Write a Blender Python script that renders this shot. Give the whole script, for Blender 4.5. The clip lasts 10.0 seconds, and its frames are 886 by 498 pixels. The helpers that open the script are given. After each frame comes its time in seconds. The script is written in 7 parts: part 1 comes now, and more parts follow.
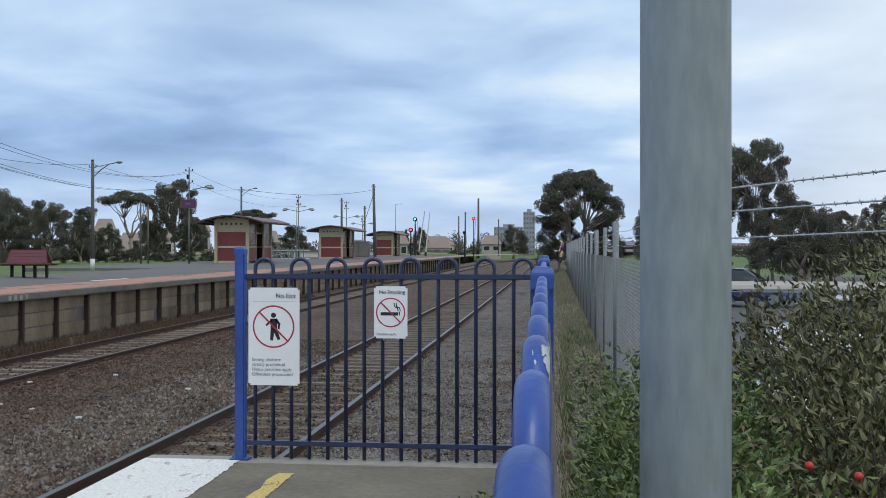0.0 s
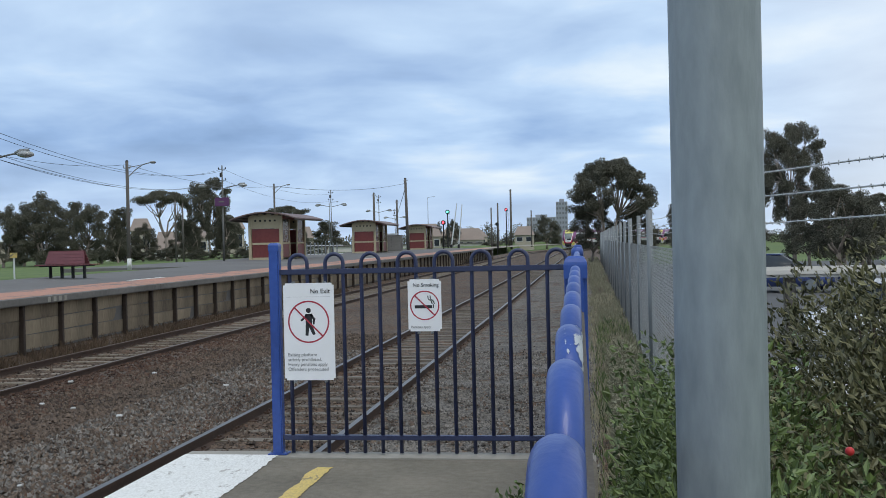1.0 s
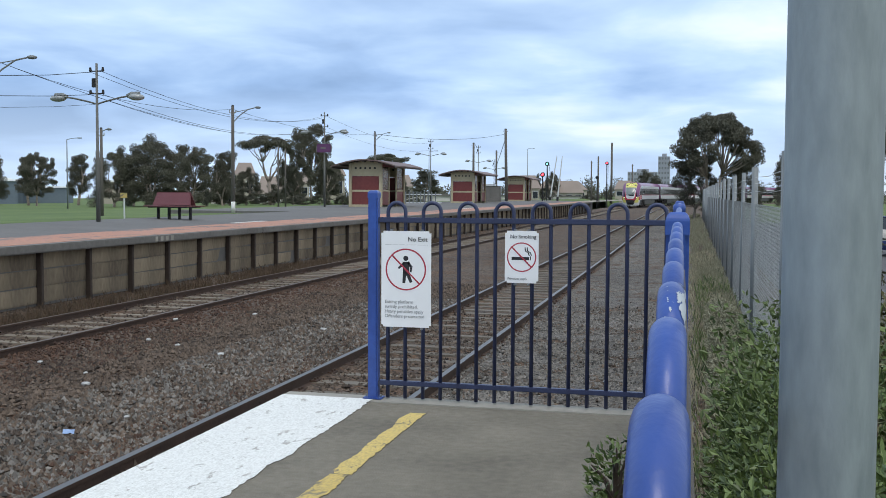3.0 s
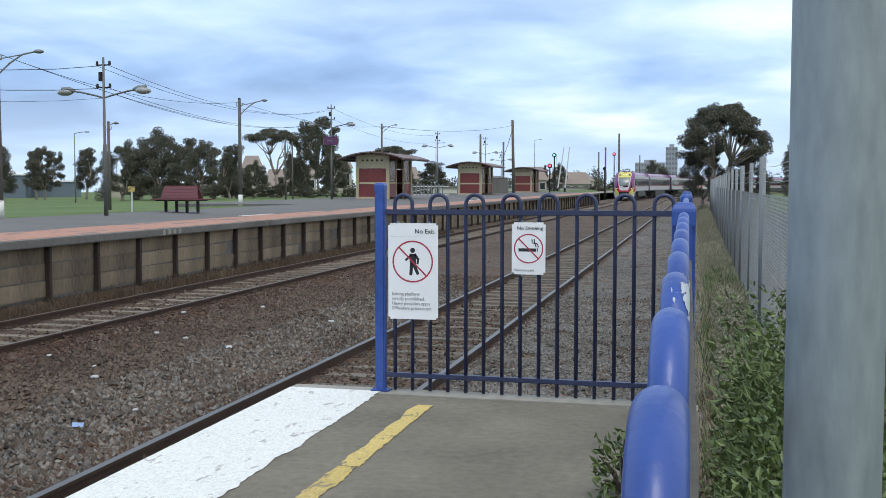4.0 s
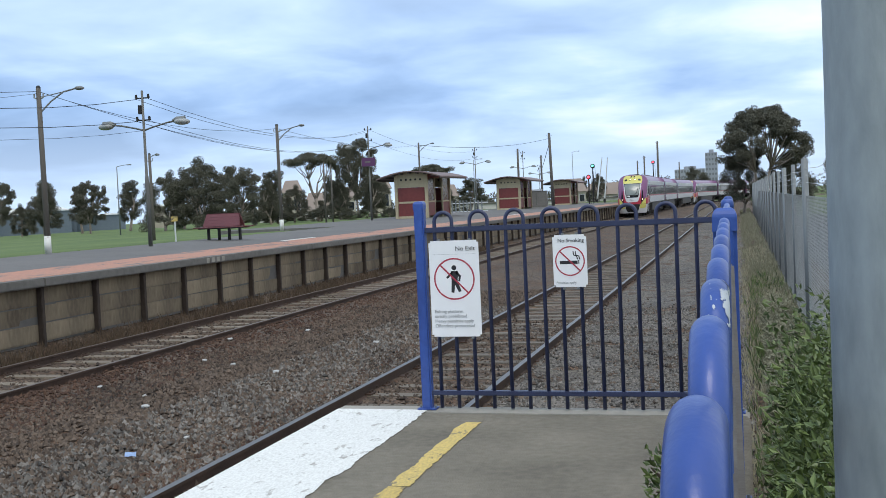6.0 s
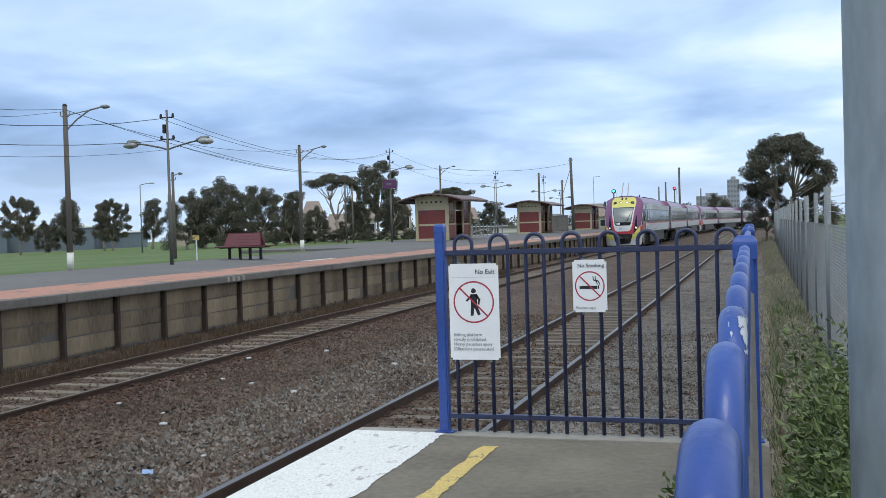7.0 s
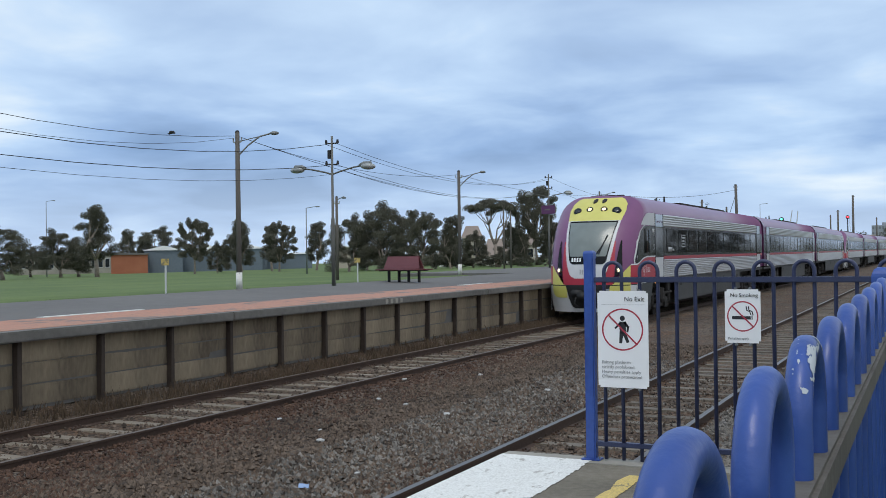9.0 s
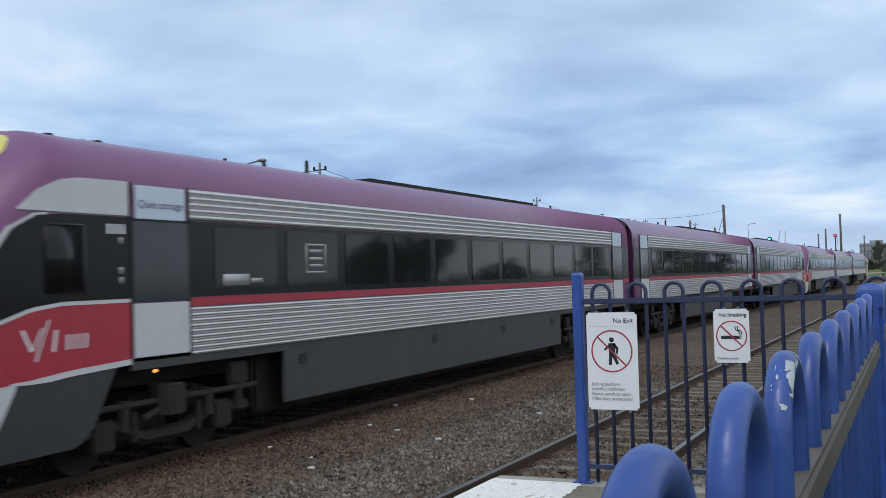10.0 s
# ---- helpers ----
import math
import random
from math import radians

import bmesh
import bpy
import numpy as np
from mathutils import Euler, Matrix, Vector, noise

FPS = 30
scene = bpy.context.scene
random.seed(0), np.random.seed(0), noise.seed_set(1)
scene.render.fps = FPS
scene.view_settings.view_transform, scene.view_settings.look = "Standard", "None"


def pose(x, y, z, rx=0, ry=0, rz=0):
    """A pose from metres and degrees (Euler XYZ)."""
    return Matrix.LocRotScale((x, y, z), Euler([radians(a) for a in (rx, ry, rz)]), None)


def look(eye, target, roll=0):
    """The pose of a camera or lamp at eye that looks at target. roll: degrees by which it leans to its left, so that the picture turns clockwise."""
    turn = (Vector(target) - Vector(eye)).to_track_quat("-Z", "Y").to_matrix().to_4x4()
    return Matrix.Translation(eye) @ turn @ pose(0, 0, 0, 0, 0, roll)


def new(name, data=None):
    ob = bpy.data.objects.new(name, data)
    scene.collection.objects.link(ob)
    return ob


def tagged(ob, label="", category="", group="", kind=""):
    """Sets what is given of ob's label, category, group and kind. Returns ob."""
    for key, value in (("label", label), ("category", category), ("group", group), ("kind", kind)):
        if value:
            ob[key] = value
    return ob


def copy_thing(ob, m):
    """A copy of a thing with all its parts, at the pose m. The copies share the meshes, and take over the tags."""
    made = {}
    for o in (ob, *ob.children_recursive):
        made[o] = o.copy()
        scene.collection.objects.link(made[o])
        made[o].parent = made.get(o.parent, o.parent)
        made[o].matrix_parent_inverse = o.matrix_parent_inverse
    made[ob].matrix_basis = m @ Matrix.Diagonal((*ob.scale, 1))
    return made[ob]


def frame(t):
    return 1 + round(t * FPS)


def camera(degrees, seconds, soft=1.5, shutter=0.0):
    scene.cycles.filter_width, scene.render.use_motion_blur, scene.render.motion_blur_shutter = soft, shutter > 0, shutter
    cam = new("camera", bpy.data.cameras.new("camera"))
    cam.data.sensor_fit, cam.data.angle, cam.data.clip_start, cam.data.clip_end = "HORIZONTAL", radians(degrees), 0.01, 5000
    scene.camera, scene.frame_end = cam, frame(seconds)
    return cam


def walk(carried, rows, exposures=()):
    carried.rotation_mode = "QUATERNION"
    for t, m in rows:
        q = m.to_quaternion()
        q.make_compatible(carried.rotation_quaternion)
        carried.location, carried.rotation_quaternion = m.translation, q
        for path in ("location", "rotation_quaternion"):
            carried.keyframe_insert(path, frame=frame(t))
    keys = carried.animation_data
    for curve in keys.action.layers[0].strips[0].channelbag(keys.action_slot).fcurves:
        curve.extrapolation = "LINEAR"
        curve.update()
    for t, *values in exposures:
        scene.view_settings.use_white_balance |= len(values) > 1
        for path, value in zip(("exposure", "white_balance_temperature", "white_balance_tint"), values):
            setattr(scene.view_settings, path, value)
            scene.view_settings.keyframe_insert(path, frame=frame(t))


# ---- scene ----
cam = camera(46.0, 10.0, 0.76, 0.12)
PATH = [
    (0, (0.022, -0.089, 1.273), (-0.195, 1.899, 1.272), -0.0),
    (0.5, (0.023, -0.088, 1.271), (-0.207, 1.898, 1.267), 0.8),
    (1, (0.024, -0.086, 1.272), (-0.256, 1.894, 1.257), -1.3),
    (1.5, (0.023, -0.097, 1.27), (-0.373, 1.863, 1.239), 0.8),
    (2, (0.023, -0.076, 1.271), (-0.42, 1.873, 1.199), 0.2),
    (2.5, (0.02, -0.08, 1.272), (-0.437, 1.864, 1.178), 0.2),
    (4, (0.023, -0.074, 1.271), (-0.454, 1.864, 1.148), -0.0),
    (4.5, (0.025, -0.071, 1.271), (-0.467, 1.864, 1.151), -0.9),
    (5, (0.024, -0.076, 1.271), (-0.49, 1.853, 1.152), -1.5),
    (5.5, (0.026, -0.067, 1.271), (-0.507, 1.858, 1.159), -2.4),
    (7, (0.03, -0.085, 1.272), (-0.559, 1.826, 1.228), -1.7),
    (7.5, (0.032, -0.083, 1.271), (-0.583, 1.819, 1.207), -1.1),
    (8, (0.041, -0.107, 1.273), (-0.709, 1.745, 1.194), -1.7),
    (8.5, (0.093, -0.12, 1.271), (-0.764, 1.687, 1.253), -1.6),
    (9, (0.107, -0.129, 1.272), (-0.763, 1.672, 1.283), -0.8),
    (9.5, (0.119, -0.123, 1.269), (-0.727, 1.689, 1.309), -0.2),
    (10, (0.114, -0.112, 1.268), (-0.737, 1.697, 1.326), -1.7),
]
walk(cam, [(t, look(eye, target, roll)) for t, eye, target, roll in PATH],
     [(0.0, 0.02), (1.0, 0.04), (2.5, 0.2), (4.0, 0.36), (5.5, 0.37), (7.0, 0.27), (8.0, 0.22), (8.7, 0.11), (9.5, 0.0), (10.0, 0.04)])
# ---- world and light ----
world = bpy.data.worlds.new("world")
scene.world = world
world.use_nodes = True


def build_world():
    nt = world.node_tree
    nt.nodes.clear()
    n, l = nt.nodes.new, nt.links.new
    out, bg = n("ShaderNodeOutputWorld"), n("ShaderNodeBackground")
    sky = n("ShaderNodeTexSky")
    sky.sky_type, sky.sun_disc = "NISHITA", False
    sky.sun_elevation, sky.sun_rotation = radians(62), radians(168)
    co = n("ShaderNodeTexCoord")
    sep = n("ShaderNodeSeparateXYZ")
    l(co.outputs["Generated"], sep.inputs[0])
    # direction laid onto a cloud deck: x / (z + c), y / (z + c)
    add = n("ShaderNodeMath")
    add.operation = "ADD"
    add.inputs[1].default_value = 0.16
    mx = n("ShaderNodeMath")
    mx.operation = "MAXIMUM"
    mx.inputs[1].default_value = 0.0
    l(sep.outputs["Z"], mx.inputs[0])
    l(mx.outputs[0], add.inputs[0])
    cmb = n("ShaderNodeCombineXYZ")
    for k in (0, 1):
        d = n("ShaderNodeMath")
        d.operation = "DIVIDE"
        l(sep.outputs[k], d.inputs[0])
        l(add.outputs[0], d.inputs[1])
        l(d.outputs[0], cmb.inputs[k])
    big, fine = n("ShaderNodeTexNoise"), n("ShaderNodeTexNoise")
    for t, sc, de, ro in ((big, 0.42, 4.0, 0.45), (fine, 1.5, 5.0, 0.5)):
        l(cmb.outputs[0], t.inputs["Vector"])
        t.inputs["Scale"].default_value, t.inputs["Detail"].default_value, t.inputs["Roughness"].default_value = sc, de, ro
        t.inputs["Distortion"].default_value = 0.25
    mixn = n("ShaderNodeMix")
    mixn.data_type = "FLOAT"
    mixn.inputs[0].default_value = 0.38
    l(big.outputs["Fac"], mixn.inputs[2])
    l(fine.outputs["Fac"], mixn.inputs[3])
    ramp = n("ShaderNodeValToRGB")
    e = ramp.color_ramp.elements
    e[0].position, e[0].color = 0.38, (0.19, 0.31, 0.54, 1)
    e[1].position, e[1].color = 0.61, (0.86, 0.95, 1.0, 1)
    m1 = e.new(0.455)
    m1.color = (0.30, 0.46, 0.75, 1)
    m2 = e.new(0.53)
    m2.color = (0.49, 0.67, 0.93, 1)
    l(mixn.outputs[0], ramp.inputs[0])
    # paler towards the horizon, brighter overhead
    el = n("ShaderNodeMapRange")
    el.inputs["From Min"].default_value, el.inputs["From Max"].default_value = 0.0, 0.10
    el.inputs["To Min"].default_value, el.inputs["To Max"].default_value = 0.75, 0.0
    l(sep.outputs["Z"], el.inputs["Value"])
    hor = n("ShaderNodeMix")
    hor.data_type = "RGBA"
    l(el.outputs[0], hor.inputs[0])
    l(ramp.outputs[0], hor.inputs[6])
    hor.inputs[7].default_value = (0.58, 0.73, 0.95, 1)
    up = n("ShaderNodeMapRange")
    up.inputs["From Min"].default_value, up.inputs["From Max"].default_value = 0.10, 0.30
    up.inputs["To Min"].default_value, up.inputs["To Max"].default_value = 0.0, 0.38
    l(sep.outputs["Z"], up.inputs["Value"])
    top = n("ShaderNodeMix")
    top.data_type = "RGBA"
    l(up.outputs[0], top.inputs[0])
    l(hor.outputs[2], top.inputs[6])
    top.inputs[7].default_value = (0.80, 0.92, 1.0, 1)
    # thinner, brighter cloud away to the east
    east = n("ShaderNodeMapRange")
    east.inputs["From Min"].default_value, east.inputs["From Max"].default_value = 0.06, 0.30
    east.inputs["To Min"].default_value, east.inputs["To Max"].default_value = 0.0, 0.6
    l(sep.outputs["X"], east.inputs["Value"])
    veil = n("ShaderNodeMix")
    veil.data_type = "RGBA"
    l(east.outputs[0], veil.inputs[0])
    l(top.outputs[2], veil.inputs[6])
    veil.inputs[7].default_value = (0.92, 0.97, 1.0, 1)
    # thin share of the clear sky behind the deck
    sc = n("ShaderNodeMix")
    sc.data_type, sc.blend_type = "RGBA", "MULTIPLY"
    sc.inputs[0].default_value = 1.0
    l(sky.outputs[0], sc.inputs[6])
    sc.inputs[7].default_value = (0.1, 0.1, 0.1, 1)
    both = n("ShaderNodeMix")
    both.data_type = "RGBA"
    both.inputs[0].default_value = 0.9
    l(sc.outputs[2], both.inputs[6])
    l(veil.outputs[2], both.inputs[7])
    l(both.outputs[2], bg.inputs["Color"])
    bg.inputs["Strength"].default_value = 1.03
    l(bg.outputs[0], out.inputs["Surface"])


build_world()
sun = new("sun", bpy.data.lights.new("sun", "SUN"))
sun.data.energy, sun.data.angle, sun.data.color = 1.25, radians(25), (1.0, 0.96, 0.9)
sun.matrix_world = look((0, 0, 0), (-0.10, 0.45, -0.88))


# ---- materials ----
def mat(name, color, rough=0.7, metal=0.0, scale=8.0, vary=0.25, bump=0.0, bscale=60.0, second=None, spec=0.5, islands=0.0, per_object=0.0, stretch=(1, 1, 1), coat=0.0):
    m = bpy.data.materials.new(name)
    m.use_nodes = True
    nt = m.node_tree
    n, l = nt.nodes.new, nt.links.new
    b = nt.nodes["Principled BSDF"]
    b.inputs["Roughness"].default_value, b.inputs["Metallic"].default_value = rough, metal
    b.inputs["Specular IOR Level"].default_value = spec
    b.inputs["Coat Weight"].default_value = coat
    co, mp = n("ShaderNodeTexCoord"), n("ShaderNodeMapping")
    mp.inputs["Scale"].default_value = stretch
    l(co.outputs["Object"], mp.inputs[0])
    big, small = n("ShaderNodeTexNoise"), n("ShaderNodeTexNoise")
    for t, s in ((big, scale * 0.22), (small, scale * 3.0)):
        l(mp.outputs[0], t.inputs["Vector"])
        t.inputs["Scale"].default_value, t.inputs["Detail"].default_value = s, 5.0
    av = n("ShaderNodeMath")
    av.operation = "MULTIPLY_ADD"
    l(big.outputs["Fac"], av.inputs[0])
    av.inputs[1].default_value = 1.3
    sm = n("ShaderNodeMath")
    sm.operation = "MULTIPLY_ADD"
    l(small.outputs["Fac"], sm.inputs[0])
    sm.inputs[1].default_value, sm.inputs[2].default_value = 0.9, -0.62
    l(sm.outputs[0], av.inputs[2])
    fac = av.outputs[0]
    if islands or per_object:
        src = n("ShaderNodeNewGeometry").outputs["Random Per Island"] if islands else n("ShaderNodeObjectInfo").outputs["Random"]
        k = islands or per_object
        a2 = n("ShaderNodeMath")
        a2.operation = "MULTIPLY_ADD"
        l(src, a2.inputs[0])
        a2.inputs[1].default_value = k
        a3 = n("ShaderNodeMath")
        a3.operation = "MULTIPLY_ADD"
        l(fac, a3.inputs[0])
        a3.inputs[1].default_value, a3.inputs[2].default_value = 1 - 0.6 * k, -0.2 * k
        l(a3.outputs[0], a2.inputs[2])
        fac = a2.outputs[0]
    mix = n("ShaderNodeMix")
    mix.data_type = "RGBA"
    l(fac, mix.inputs[0])
    c2 = second or tuple(min(1, c * (1 + vary)) for c in color)
    c1 = tuple(c * (1 - vary) for c in color) if not second else color
    mix.inputs[6].default_value, mix.inputs[7].default_value = (*c1, 1), (*c2, 1)
    l(mix.outputs[2], b.inputs["Base Color"])
    if bump:
        t = n("ShaderNodeTexNoise")
        l(mp.outputs[0], t.inputs["Vector"])
        t.inputs["Scale"].default_value, t.inputs["Detail"].default_value = bscale, 6.0
        bp = n("ShaderNodeBump")
        bp.inputs["Strength"].default_value, bp.inputs["Distance"].default_value = bump, 0.01
        l(t.outputs["Fac"], bp.inputs["Height"])
        l(bp.outputs[0], b.inputs["Normal"])
    return m


def worn(name, paint, under, keep, scale):
    """Paint flaked away in ragged patches, so that the surface below shows."""
    m = mat(name, under, 0.85, scale=scale, vary=0.25, bump=0.4, bscale=60)
    nt = m.node_tree
    n, l = nt.nodes.new, nt.links.new
    b = nt.nodes["Principled BSDF"]
    old = b.inputs["Base Color"].links[0].from_socket
    co, mp = n("ShaderNodeTexCoord"), n("ShaderNodeMapping")
    mp.inputs["Scale"].default_value = (1.0, 0.45, 1.0)
    l(co.outputs["Object"], mp.inputs[0])
    t, s = n("ShaderNodeTexNoise"), n("ShaderNodeTexNoise")
    for x, sc in ((t, scale), (s, scale * 9)):
        l(mp.outputs[0], x.inputs["Vector"])
        x.inputs["Scale"].default_value, x.inputs["Detail"].default_value, x.inputs["Roughness"].default_value = sc, 8.0, 0.68
    r = n("ShaderNodeMapRange")
    r.inputs["From Min"].default_value, r.inputs["From Max"].default_value = keep, keep + 0.035
    l(t.outputs["Fac"], r.inputs["Value"])
    r2 = n("ShaderNodeMapRange")
    r2.inputs["From Min"].default_value, r2.inputs["From Max"].default_value = 0.42, 0.66
    r2.inputs["To Max"].default_value = 0.62
    l(s.outputs["Fac"], r2.inputs["Value"])
    mx = n("ShaderNodeMath")
    mx.operation = "MAXIMUM"
    l(r.outputs[0], mx.inputs[0])
    l(r2.outputs[0], mx.inputs[1])
    mix = n("ShaderNodeMix")
    mix.data_type = "RGBA"
    l(mx.outputs[0], mix.inputs[0])
    mix.inputs[6].default_value = (*paint, 1)
    l(old, mix.inputs[7])
    l(mix.outputs[2], b.inputs["Base Color"])
    return m


def glow(name, color, strength):
    m = bpy.data.materials.new(name)
    m.use_nodes = True
    b = m.node_tree.nodes["Principled BSDF"]
    b.inputs["Base Color"].default_value = (*color, 1)
    b.inputs["Emission Color"].default_value, b.inputs["Emission Strength"].default_value = (*color, 1), strength
    return m


def gravel(name, dark, light, size, tint):
    """Stony ground: every small cell is a stone of its own shade, with stained patches over it."""
    m = mat(name, dark, 0.95, scale=1.6, second=light)
    nt = m.node_tree
    n, l = nt.nodes.new, nt.links.new
    b = nt.nodes["Principled BSDF"]
    old = b.inputs["Base Color"].links[0].from_socket
    co = n("ShaderNodeTexCoord")
    v = n("ShaderNodeTexVoronoi")
    l(co.outputs["Object"], v.inputs["Vector"])
    v.inputs["Scale"].default_value = 1 / size
    sep = n("ShaderNodeSeparateColor")
    l(v.outputs["Color"], sep.inputs[0])
    r = n("ShaderNodeMapRange")
    r.inputs["To Min"].default_value, r.inputs["To Max"].default_value = 0.3, 1.75
    l(sep.outputs[0], r.inputs["Value"])
    mul = n("ShaderNodeMix")
    mul.data_type, mul.blend_type = "RGBA", "MULTIPLY"
    mul.inputs[0].default_value = 1.0
    l(old, mul.inputs[6])
    l(r.outputs[0], mul.inputs[7])
    # rust-brown patches
    t = n("ShaderNodeTexNoise")
    l(co.outputs["Object"], t.inputs["Vector"])
    t.inputs["Scale"].default_value, t.inputs["Detail"].default_value = 0.9, 6.0
    q = n("ShaderNodeMapRange")
    q.inputs["From Min"].default_value, q.inputs["From Max"].default_value = 0.42, 0.62
    l(t.outputs["Fac"], q.inputs["Value"])
    mix = n("ShaderNodeMix")
    mix.data_type, mix.blend_type = "RGBA", "MULTIPLY"
    l(q.outputs[0], mix.inputs[0])
    l(mul.outputs[2], mix.inputs[6])
    mix.inputs[7].default_value = (*tint, 1)
    l(mix.outputs[2], b.inputs["Base Color"])
    bp = n("ShaderNodeBump")
    bp.inputs["Strength"].default_value, bp.inputs["Distance"].default_value = 1.0, size * 0.5
    bp.invert = True
    l(v.outputs["Distance"], bp.inputs["Height"])
    l(bp.outputs[0], b.inputs["Normal"])
    return m


def smoky_glass():
    """Dirty brown sheet that lets half of the light through."""
    m = bpy.data.materials.new("smoky_glazing")
    m.use_nodes = True
    nt = m.node_tree
    n, l = nt.nodes.new, nt.links.new
    b = nt.nodes["Principled BSDF"]
    b.inputs["Base Color"].default_value = (0.16, 0.085, 0.065, 1)
    b.inputs["Roughness"].default_value = 0.2
    t, noise_tex = n("ShaderNodeMapRange"), n("ShaderNodeTexNoise")
    noise_tex.inputs["Scale"].default_value = 2.0
    t.inputs["To Min"].default_value, t.inputs["To Max"].default_value = 0.35, 0.75
    l(noise_tex.outputs["Fac"], t.inputs["Value"])
    l(t.outputs[0], b.inputs["Alpha"])
    return m


